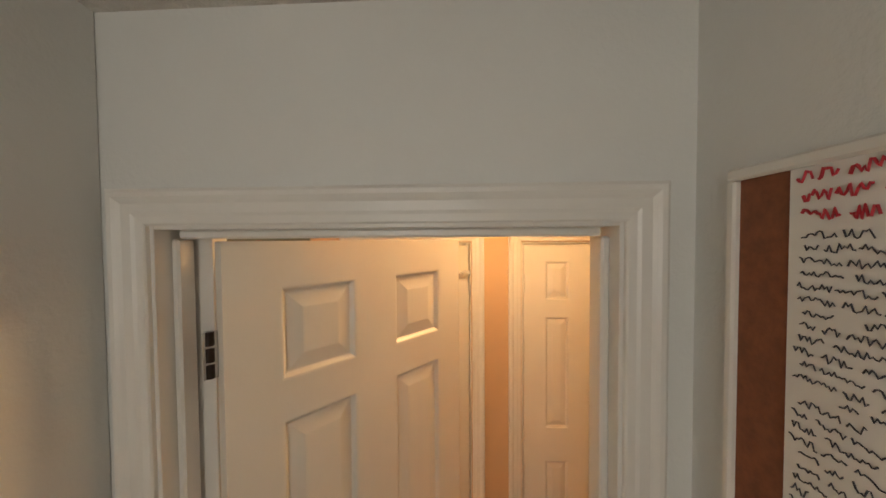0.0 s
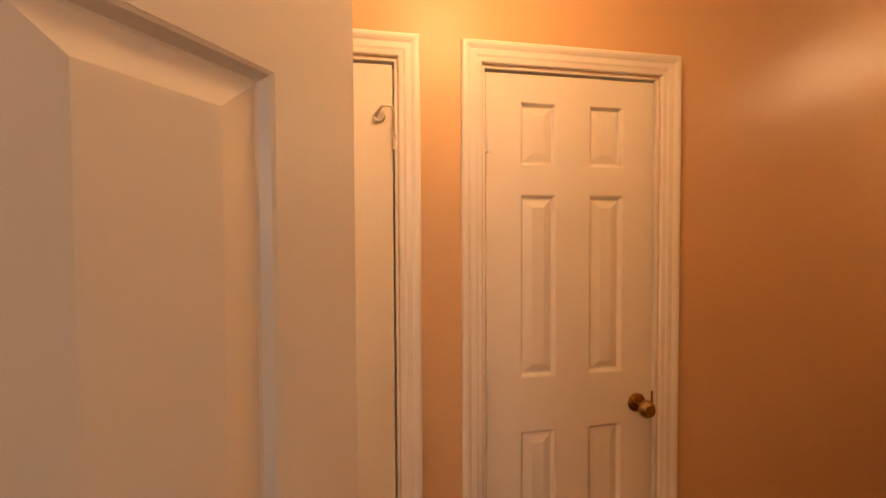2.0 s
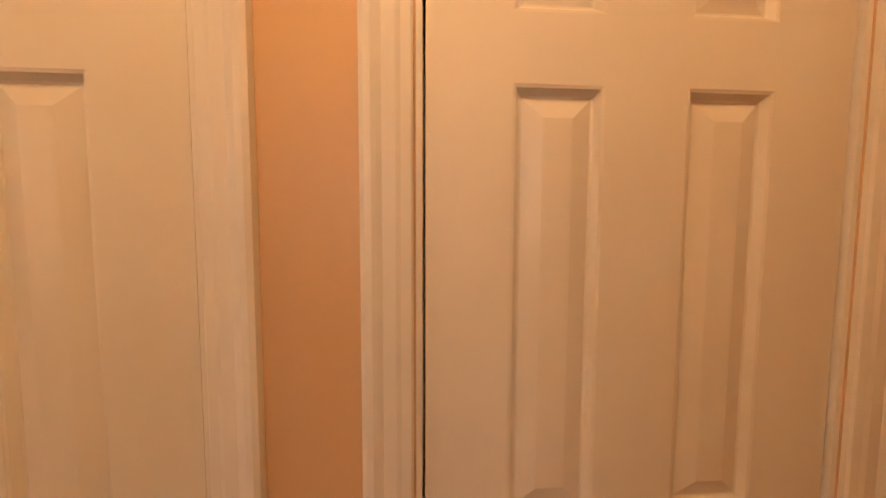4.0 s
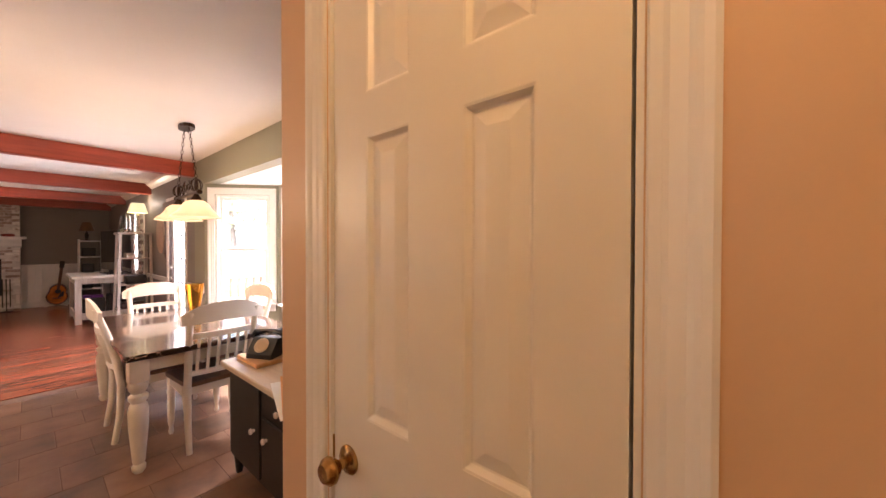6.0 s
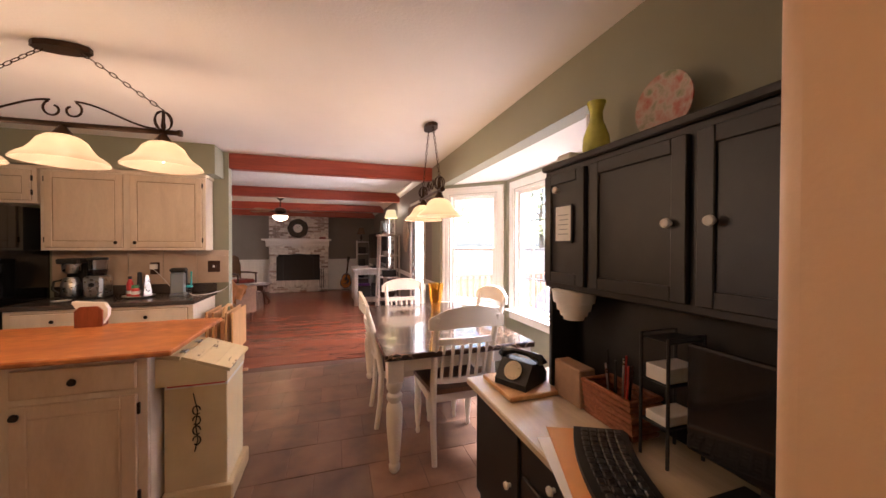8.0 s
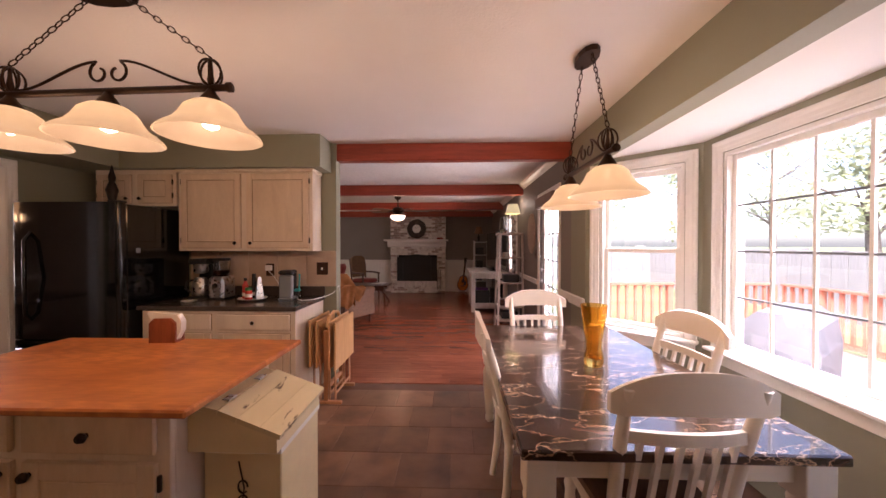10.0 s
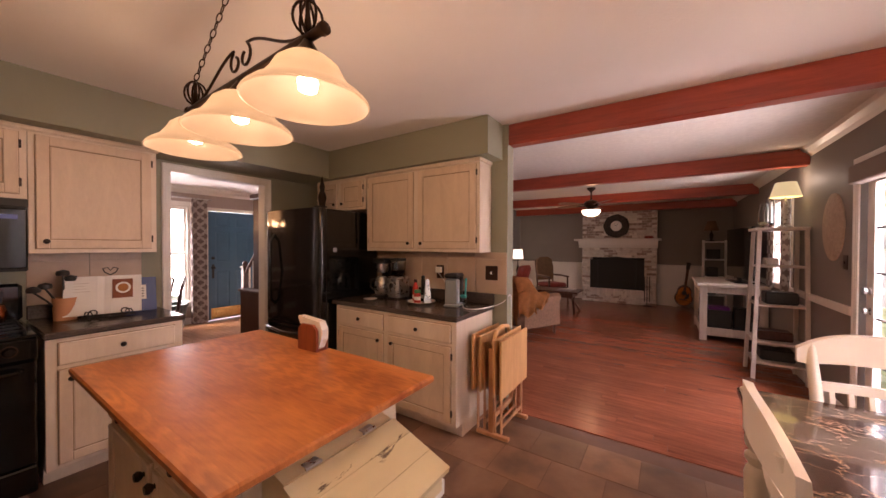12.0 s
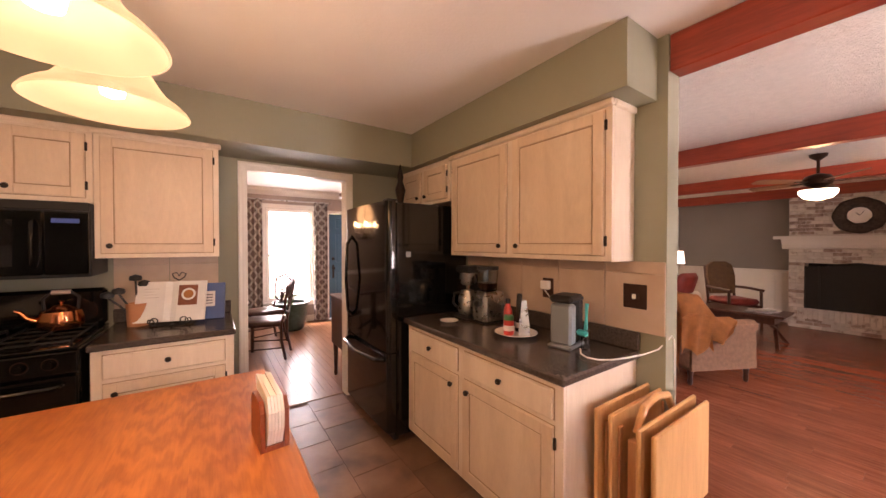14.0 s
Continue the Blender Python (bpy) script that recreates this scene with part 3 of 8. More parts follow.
# dining room and foyer
wall("wall_dining_west", -6.52, -6.4, 2.0, 8.0, 0, CEIL, M["dining_wall"], [(4.47, 5.27, 0.42, 2.10), (5.57, 6.42, 0, 2.06), (6.47, 6.95, 0.10, 2.03)], "taupe wall with a window and the front door")
wall("wall_dining_south", -6.4, -3.04, 1.88, 2.0, 0, CEIL, M["dining_wall"])
wall("wall_foyer_north", -6.4, -3.12, 7.4, 7.52, 0, CEIL, M["dining_wall"])

bm = B()
bx(bm, -3.12, 1.9, -3.12, 1.42, CEIL, 2.6)
setting("ceiling_hall", bm, M["ceiling_popcorn"], 0, "textured white hall ceiling")
bm = B()
bx(bm, -3.04, 2.02, 1.42, 5.47, CEIL, 2.6)
setting("ceiling_kitchen", bm, M["ceiling"], 0, "smooth white kitchen ceiling")
bm = B()
bx(bm, -3.12, 2.02, 5.47, 12.62, CEIL, 2.6)
setting("ceiling_living", bm, M["ceiling_popcorn"], 0, "textured white ceiling between the beams")
bm = B()
bx(bm, -6.52, -3.12, 1.88, 8.0, CEIL, 2.6)
bx(bm, -3.12, -3.04, 1.88, 5.47, CEIL, 2.6)
setting("ceiling_dining", bm, M["ceiling"], 0, "white dining room ceiling")
# sub-floors
bm = B()
bx(bm, -3.12, 2.02, -3.12, 5.555, -0.12, -0.0025)
setting("floor_kitchen", bm, M["grout"], 0, "dark grout bed of the slate tile floor")
bm = B()
bx(bm, -3.12, 2.02, 5.555, 12.62, -0.12, -0.006)
setting("floor_living", bm, M["dark_wood"], 0, "living room floor under red-brown planks")
bm = B()
bx(bm, -6.52, -3.12, 1.88, 8.0, -0.12, -0.006)
bx(bm, -3.12, -2.985, 3.8, 4.85, -0.006, 0.004, 0.003)
setting("floor_dining", bm, M["plank_foyer"], 0, "dining room floor")
bm = B()
bx(bm, -3.0, -0.155, 0.2, 1.385, -0.006, 0.006)
setting("floor_start_room", bm, paint("carpet_beige", (0.42, 0.36, 0.29), 0.95, var=0.1, scale=20, fine=200, relief=0.8), 0, "beige carpet of the first room")

# soffits over the cabinets
bm = B()
bx(bm, -2.92, -2.417, 1.42, 5.46, 2.15, CEIL)
bx(bm, -2.417, -0.498, 5.175, 5.46, 2.15, CEIL)
setting("soffit", bm, M["green_wall"], 0, "sage soffit above the kitchen cabinets")

# beams
for k, by in enumerate((5.47, 7.80, 10.13, 12.16)):
    bm = B()
    bx(bm, -3.0 if k else -0.45, 1.9, by, by + 0.11, 2.275, CEIL - 0.001, 0.006)
    tagged(finish("ceiling_beam", bm, M["beam"]), "red-brown stained wooden beam under the white ceiling", "beam", "ceiling beams")

# bay
BAY = [(1.9, 5.12), (2.5, 4.55), (2.5, 3.15), (1.9, 2.58)]


def bay_frame(a, b):
    """Pose with x along the wall from a to b, y outwards, z up."""
    d = Vector((b[0] - a[0], b[1] - a[1], 0))
    return Matrix.Translation((a[0], a[1], 0)) @ Matrix.Rotation(math.atan2(d.y, d.x), 4, "Z"), d.length


def bay_wall(name, a, b, hole):
    m, w = bay_frame(a, b)
    bm = B()
    x0, x1, z0, z1 = hole
    for q in ((0, x0, 0, 2.3), (x1, w, 0, 2.3), (x0, x1, 0, z0), (x0, x1, z1, 2.3)):
        bx(bm, q[0], q[1], 0, 0.12, q[2], q[3])
    ob = setting(name, bm, M["green_wall"], 0, "sage painted bay wall round a white window")
    ob.matrix_world = m
    return m, w


def casing(name, m, w, h, z0=0.0, cw=0.066, sill=False, legs=True, label="white moulded door casing"):
    """Stepped moulding round an opening w wide from z0 to h; x across, front towards -y."""
    bm = B()
    k = cw / 0.066
    prof = [(0.003, 0.0), (0.003, 0.008), (0.006, 0.011), (0.018, 0.0125), (0.024, 0.015), (0.04, 0.0155), (0.046, 0.019), (0.052, 0.0215), (0.060, 0.0215), (0.066, 0.017), (0.066, 0.0)]
    rings = []
    for sx, x, z, dz in ((-1, 0.0, z0, 0), (-1, 0.0, h, 1), (1, w, h, 1), (1, w, z0, 0)):
        rings.append([bm.verts.new((x + sx * u * k, -t + 0.001, z + dz * u * k)) for u, t in prof])
    n = len(prof)
    for a, b in zip(rings, rings[1:]):
        for q in range(n):
            bm.faces.new((a[q], a[(q + 1) % n], b[(q + 1) % n], b[q]))
    bm.faces.new(rings[0])
    bm.faces.new(rings[-1][::-1])
    ob = setting(name, bm, M["trim"], 0, label)
    ob.matrix_world = m
    return ob


def window(name, m, w, z0, z1, cols, rows, sash, label, depth=0.12):
    """Frame, sashes, bars and panes in an opening that starts at x 0; y outwards."""
    win = tagged(new(name), label, "window", kind="structure")
    win.matrix_world = m
    bm = B()
    for q in ((0, 0.025, z0, z1), (w - 0.025, w, z0, z1), (0.025, w - 0.025, z1 - 0.025, z1), (0.025, w - 0.025, z0, z0 + 0.025)):
        bx(bm, q[0], q[1], 0.002, depth, q[2], q[3], 0.002)
    part("window_frame", bm, M["trim"], win)
    mid = (z0 + z1) / 2
    spans = ((z0 + 0.025, mid + 0.015, 0.045), (mid - 0.015, z1 - 0.025, 0.075)) if sash else ((z0 + 0.025, z1 - 0.025, 0.05),)
    for a, b, y in spans:
        s = 0.035
        bm = B()
        for q in ((0.025, 0.025 + s, a, b), (w - 0.025 - s, w - 0.025, a, b), (0.025 + s, w - 0.025 - s, b - s, b), (0.025 + s, w - 0.025 - s, a, a + s)):
            bx(bm, q[0], q[1], y - 0.014, y + 0.014, q[2], q[3], 0.003)
        part("sash", bm, M["trim"], win)
        gx0, gx1, gz0, gz1 = 0.025 + s, w - 0.025 - s, a + s, b - s
        for k in range(1, cols):
            x = gx0 + (gx1 - gx0) * k / cols
            box_part("vertical_bar", M["trim"], win, x - 0.008, x + 0.008, y - 0.008, y + 0.008, gz0, gz1)
        for k in range(1, rows):
            z = gz0 + (gz1 - gz0) * k / rows
            box_part("horizontal_bar", M["plastic_grey"], win, gx0, gx1, y - 0.007, y + 0.007, z - 0.006, z + 0.006)
        bm = B()
        bx(bm, gx0, gx1, y - 0.002, y + 0.002, gz0, gz1)
        g = part("pane", bm, M["pane"], win)
        g.visible_shadow = False
    if sash:
        box_part("latch", M["white_knob"], win, w / 2 - 0.03, w / 2 + 0.03, 0.02, 0.04, mid + 0.02, mid + 0.035, 0.003)
    return win


def stool(name, m, w, z, out=0.07):
    bm = B()
    bx(bm, -0.09, w + 0.09, -out, 0.03, z - 0.022, z, 0.006)
    bx(bm, -0.07, w + 0.07, -0.022, 0.002, z - 0.1, z - 0.022, 0.004)
    ob = setting(name, bm, M["trim"], 0, "white window stool and apron")
    ob.matrix_world = m


ZS, ZT = 0.74, 2.03
m, w = bay_wall("wall_bay_left", BAY[0], BAY[1], (0.12, 0.72, ZS, ZT))
mm = m @ pose(0.12, 0, 0)
window("window_1", mm, 0.60, ZS, ZT, 1, 1, True, "white sash window in the angled bay wall")
casing("trim_window_1", mm, 0.60, ZT, ZS, 0.08, label="white moulded window casing")
stool("sill_window_1", mm, 0.60, ZS)
m, w = bay_wall("wall_bay_centre", BAY[1], BAY[2], (0.18, 1.22, ZS, ZT))
mm = m @ pose(0.18, 0, 0)
window("window_2", mm, 1.04, ZS, ZT, 4, 4, False, "wide white picture window with a grid of bars")
casing("trim_window_2", mm, 1.04, ZT, ZS, 0.08, label="white moulded window casing")
stool("sill_window_2", mm, 1.04, ZS)
m, w = bay_wall("wall_bay_right", BAY[2], BAY[3], (0.11, 0.71, ZS, ZT))
mm = m @ pose(0.11, 0, 0)
window("window_3", mm, 0.60, ZS, ZT, 1, 1, True, "white sash window in the angled bay wall")
casing("trim_window_3", mm, 0.60, ZT, ZS, 0.08, label="white moulded window casing")
stool("sill_window_3", mm, 0.60, ZS)
bm = B()
prism(bm, [(2.021, 5.12), (2.64, 4.62), (2.64, 3.08), (2.021, 2.58)], 2.152, 2.3, "z")
setting("ceiling_bay", bm, M["ceiling"], 0, "white ceiling of the bay")
bm = B()
prism(bm, [(1.9, 5.2), (2.7, 4.66), (2.7, 3.04), (1.9, 2.5)], -0.12, -0.006, "z")
setting("floor_bay", bm, M["grout"], 0, "tile bed in the bay")

# doors with six raised panels


def panel_door(name, m, w, stile, mid, label, knob_x=None, h=2.03, material=None, knob_mat="brass", hinges=(), group="", y_front=True, bronze=True):
    """x from the hinge or left edge, front towards -y, 0 to h high."""
    material = material or M["door_white"]
    door = tagged(new(name), label, "door", group, "structure")
    door.matrix_world = m
    pw = (w - 2 * stile - mid) / 2
    cols = ((stile, stile + pw), (stile + pw + mid, w - stile))
    rows = ((0.20, 0.91), (1.08, 1.66), (1.748, 1.946))
    bm = B()
    bx(bm, 0.002, w - 0.002, 0.011, 0.024, 0.005, h - 0.002)
    zs = [0.005] + [z for r in rows for z in r] + [h]
    for x0, x1 in ((0, stile), (w - stile, w)):
        bx(bm, x0, x1, 0.0002, 0.0348, 0.005, h)
    bx(bm, stile + pw, stile + pw + mid, 0.0002, 0.0348, 0.005, h)
    for k in range(0, len(zs), 2):
        for x0, x1 in cols:
            bx(bm, x0, x1, 0.0002, 0.0348, zs[k], zs[k + 1])
    part("leaf", bm, material, door)
    for x0, x1 in cols:
        for z0, z1 in rows:
            bm = B()
            rise = min(0.034, (x1 - x0) * 0.22)
            for f in (1, -1):
                prof = [(0.0, 0.0), (0.004, 0.001), (0.011, 0.0095), (0.014, 0.0104), (0.014 + rise, 0.0022), (0.018 + rise, 0.002)]
                rings = []
                for i_, d_ in prof:
                    y_ = 0.0006 + d_ if f > 0 else 0.0344 - d_
                    rings.append([bm.verts.new(p) for p in ((x0 + i_, y_, z0 + i_), (x1 - i_, y_, z0 + i_), (x1 - i_, y_, z1 - i_), (x0 + i_, y_, z1 - i_))])
                for ra, rb in zip(rings, rings[1:]):
                    for k in range(4):
                        bm.faces.new((ra[k], ra[(k + 1) % 4], rb[(k + 1) % 4], rb[k]))
                bm.faces.new(rings[-1])
            part("panel", bm, material, door)
    if knob_x is not None:
        kn = lathe_part("knob", M[knob_mat], door, [(0.0, -0.066), (0.018, -0.064), (0.027, -0.054), (0.028, -0.045), (0.02, -0.034), (0.011, -0.026), (0.011, -0.01), (0.026, -0.008), (0.031, -0.003), (0.031, 0.0)], (knob_x, 0, 0.975), "y", 24)
        box_part("latch_plate", M[knob_mat], door, knob_x - 0.006 + (0.06 if knob_x > w / 2 else -0.06), knob_x + 0.006 + (0.06 if knob_x > w / 2 else -0.06), -0.003, 0.03, 0.94, 1.01, 0.001)
    for hz, hx in hinges:
        bm = B()
        lathe(bm, [(0.0, -0.047), (0.007, -0.045), (0.007, 0.045), (0.0, 0.047)], 10, (hx, -0.004, hz))
        bx(bm, hx - 0.003, hx + 0.03 if hx < w / 2 else hx + 0.003, -0.002, 0.001, hz - 0.043, hz + 0.043)
        part("hinge", bm, M["trim"], door, "painted hinge")
    return door


# hall doors lie in the plane of the wall, fronts towards -x
panel_door("door_1", pose(1.031, 0.248, 0, 0, 0, -90), 0.572, 0.11, 0.112, "closed white six-panel door with a bronze knob", 0.515, hinges=((1.83, 0.0), (0.25, 0.0)))
d2 = panel_door("door_2", pose(1.031, 1.1195, 0, 0, 0, -90), 0.5905, 0.114, 0.119, "closed white six-panel door with an antique brass knob", 0.055, hinges=((1.83, 0.596), (0.25, 0.596)))
tube_part("hook_latch", M["trim"], d2, [(0.545, -0.004, 1.875), (0.545, -0.02, 1.88), (0.56, -0.03, 1.9), (0.585, -0.032, 1.9), (0.598, -0.022, 1.885), (0.598, -0.018, 1.82)], 0.005, 8, "white flip lock")
lathe_part("latch_rose", M["trim"], d2, [(0.016, -0.012), (0.018, 0.0)], (0.552, 0, 1.88), "y")
casing("trim_door_1", pose(1.022, 0.26, 0, 0, 0, -90), 0.595, 2.045)
casing("trim_door_2", pose(1.022, 1.13, 0, 0, 0, -90), 0.615, 2.045)
for name, y0, y1 in (("jamb_door_1", -0.335, 0.26), ("jamb_door_2", 0.515, 1.13)):
    bm = B()
    bx(bm, 1.023, 1.15, y0, y0 + 0.008, 0, 2.045)
    bx(bm, 1.023, 1.15, y1 - 0.008, y1, 0, 2.045)
    bx(bm, 1.023, 1.15, y0 + 0.008, y1 - 0.008, 2.037, 2.045)
    bx(bm, 1.07, 1.15, y0 + 0.008, y1 - 0.008, 0, 2.037)
    setting(name, bm, M["trim"])

# first doorway: casing on the room side, jambs with stops, open leaf into the hall
casing("trim_door_3", pose(-0.155, 1.099, 0, 0, 0, -90), 0.787, 2.086, 0.0, 0.064)
casing("trim_door_3_hall", pose(-0.03, 0.312, 0, 0, 0, 90), 0.787, 2.086, 0.0, 0.068)
bm = B()
for s, y in ((1, 0.300), (-1, 1.111)):
    bx(bm, -0.154, -0.031, *sorted((y, y + s * 0.016)), 0, 2.098, 0.001)
    bx(bm, -0.122, -0.082, *sorted((y + s * 0.016, y + s * 0.031)), 0, 2.066, 0.004)
bx(bm, -0.074, -0.032, 1.052, 1.0945, 0, 2.0815, 0.001)
bx(bm, -0.154, -0.031, 0.316, 1.095, 2.082, 2.098, 0.001)
bx(bm, -0.122, -0.082, 0.331, 1.08, 2.066, 2.082, 0.004)
setting("jamb_door_3", bm, M["trim"], 0, "white door jamb with stop")
d3 = panel_door("door_3", pose(-0.110, 1.009, 0.018, 0, 0, -37.2), 0.716, 0.107, 0.132, "open white six-panel door swung into the hall", None, h=2.043)
for hz in (1.83, 0.25):
    bm = B()
    for k in range(3):
        lathe(bm, [(0.0, hz - 0.045 + k * 0.031), (0.0085, hz - 0.044 + k * 0.031), (0.0085, hz - 0.018 + k * 0.031), (0.0, hz - 0.017 + k * 0.031)], 12, (-0.014, 0.03, 0))
    part("hinge_pin", bm, M["knob_dark"], d3, "dark hinge knuckles", 40)
    box_part("hinge", M["steel"], d3, -0.026, -0.001, 0.026, 0.029, hz - 0.045, hz + 0.045, 0.001, "grey steel hinge")

# doorway between kitchen and dining room
casing("trim_doorway", pose(-2.92, 3.92, 0, 0, 0, 90), 0.815, 2.062, 0.0, 0.066, label="cream moulded casing round the kitchen doorway")
bm = B()
bx(bm, -3.039, -2.921, 3.90, 3.92, 0, 2.08)
bx(bm, -3.039, -2.921, 4.735, 4.755, 0, 2.08)
bx(bm, -3.039, -2.921, 3.92, 4.735, 2.062, 2.08)
setting("jamb_doorway", bm, M["trim"])

# terrace door in the living room wall
door = tagged(new("door_4"), "white terrace door with a tall glazed grid", "door", kind="structure")
door.matrix_world = pose(1.9, 6.70, 0, 0, 0, -90)
bm = B()
for q in ((0.02, 0.13, 0.01, 2.02), (0.69, 0.80, 0.01, 2.02), (0.13, 0.69, 0.01, 0.24), (0.13, 0.69, 1.9, 2.02)):
    bx(bm, q[0], q[1], 0.03, 0.07, q[2], q[3], 0.003)
part("leaf", bm, M["trim"], door)
for k in range(1, 5):
    z = 0.24 + 1.66 * k / 5
    box_part("horizontal_bar", M["plastic_grey"], door, 0.13, 0.69, 0.04, 0.06, z - 0.008, z + 0.008)
for k in range(1, 3):
    x = 0.13 + 0.56 * k / 3
    box_part("vertical_bar", M["trim"], door, x - 0.01, x + 0.01, 0.039, 0.061, 0.24, 1.9)
bm = B()
bx(bm, 0.13, 0.69, 0.048, 0.052, 0.24, 1.9)
part("pane", bm, M["pane"], door).visible_shadow = False
for z in (0.95, 1.1):
    lathe_part("door_knob", M["steel"], door, [(0.0, -0.04), (0.024, -0.035), (0.026, -0.02), (0.012, -0.008), (0.028, 0.0), (0.028, 0.03)], (0.075, 0.03, z), "y")
casing("trim_door_4", pose(1.9, 6.70, 0, 0, 0, -90), 0.82, 2.04, 0, 0.07)
bm = B()
bx(bm, 1.82, 1.898, 5.9, 6.66, 1.9, 2.04, 0.01)
tagged(finish("rolled_blind", bm, paint("blind_taupe", (0.22, 0.17, 0.14), 0.9, var=0.1)), "taupe rolled fabric blind above the terrace door", "blind")

# wainscot, chair rails, baseboards, crown
bm = B()
for x0, x1 in ((-3.0, -1.2), (0.48, 1.9)):
    bx(bm, x0, x1, 12.485, 12.5, 0.0, 0.93)
    bx(bm, x0, x1, 12.46, 12.5, 0.93, 0.975, 0.006)
    bx(bm, x0, x1, 12.47, 12.485, 0.0, 0.13, 0.004)
    n = int((x1 - x0) / 0.1)
    for k in range(n):
        bx(bm, x0 + k * 0.1 + 0.004, x0 + k * 0.1 + 0.096, 12.478, 12.486, 0.13, 0.93, 0.002)
setting("wainscot_north", bm, M["wainscot"], 0, "white beadboard wainscot with a chair rail")
bm = B()
bx(bm, -3.0, -2.985, 5.58, 12.485, 0.0, 0.93)
bx(bm, -3.0, -2.96, 5.58, 12.46, 0.93, 0.975, 0.006)
setting("wainscot_west", bm, M["wainscot"])
bm = B()
for y0, y1 in ((6.80, 12.46), (5.49, 5.80)):
    bx(bm, 1.875, 1.9, y0, y1, 0.88, 0.95, 0.006)
    bx(bm, 1.885, 1.9, y0, y1, 0.0, 0.12, 0.004)
bx(bm, 1.868, 1.9, 5.13, 5.49, 0.86, 0.95, 0.008)
setting("chair_rail_east", bm, M["trim"], 0, "white chair rail")
bm = B()
prism(bm, [(1.9, CEIL - 0.09), (1.9, CEIL), (1.82, CEIL), (1.835, CEIL - 0.03), (1.875, CEIL - 0.06)], 5.6, 12.5, "y")
setting("crown_living", bm, M["trim"], 0, "white crown moulding")
bm = B()
bx(bm, 1.008, 1.022, -3.0, -0.41, 0, 0.09, 0.003)
bx(bm, -0.03, -0.016, -3.0, 0.22, 0, 0.09, 0.003)
bx(bm, -0.03, -0.016, 1.165, 1.42, 0, 0.09, 0.003)
bx(bm, 1.008, 1.022, 1.21, 1.365, 0, 0.09, 0.003)
bx(bm, -2.92, -2.905, 4.81, 5.46, 0, 0.09, 0.003)
bx(bm, -0.45, -0.436, 5.47, 5.58, 0, 0.09, 0.003)
setting("baseboard", bm, M["trim"])
bm = B()
prism(bm, [(-6.4, CEIL - 0.12), (-6.4, CEIL), (-6.28, CEIL), (-6.30, CEIL - 0.05), (-6.37, CEIL - 0.09)], 2.0, 7.4, "y")
bx(bm, -6.4, -6.37, 2.0, 4.38, 0.86, 0.93, 0.006)
bx(bm, -6.4, -6.37, 5.36, 5.49, 0.86, 0.93, 0.006)
bx(bm, -6.4, -6.385, 2.0, 4.38, 0.0, 0.12, 0.004)
bx(bm, -6.4, -6.385, 4.38, 5.49, 0.0, 0.12, 0.004)
setting("trim_dining", bm, M["trim"], 0, "white crown and chair rail")
window("window_4", pose(-6.4, 4.47, 0, 0, 0, 90), 0.80, 0.42, 2.10, 1, 1, True, "tall white sash window in the dining room")
casing("trim_window_4", pose(-6.4, 4.47, 0, 0, 0, 90), 0.80, 2.10, 0.42, 0.08, label="white window casing")
stool("sill_window_4", pose(-6.4, 4.47, 0, 0, 0, 90), 0.80, 0.42, 0.05)
casing("trim_front_door", pose(-6.4, 5.57, 0, 0, 0, 90), 0.85, 2.06, 0, 0.05)
window("window_6", pose(-6.4, 6.47, 0, 0, 0, 90), 0.48, 0.10, 2.03, 1, 1, False, "tall narrow sidelight beside the front door")
casing("trim_window_6", pose(-6.4, 6.52, 0, 0, 0, 90), 0.43, 2.03, 0.10, 0.05, label="white sidelight casing")

window("window_5", pose(1.9, 9.30, 0, 0, 0, -90), 0.90, 0.90, 2.03, 1, 1, True, "white sash window behind the television")
casing("trim_window_5", pose(1.9, 9.30, 0, 0, 0, -90), 0.90, 2.03, 0.90, 0.08, label="white window casing")

# ---- kitchen ----


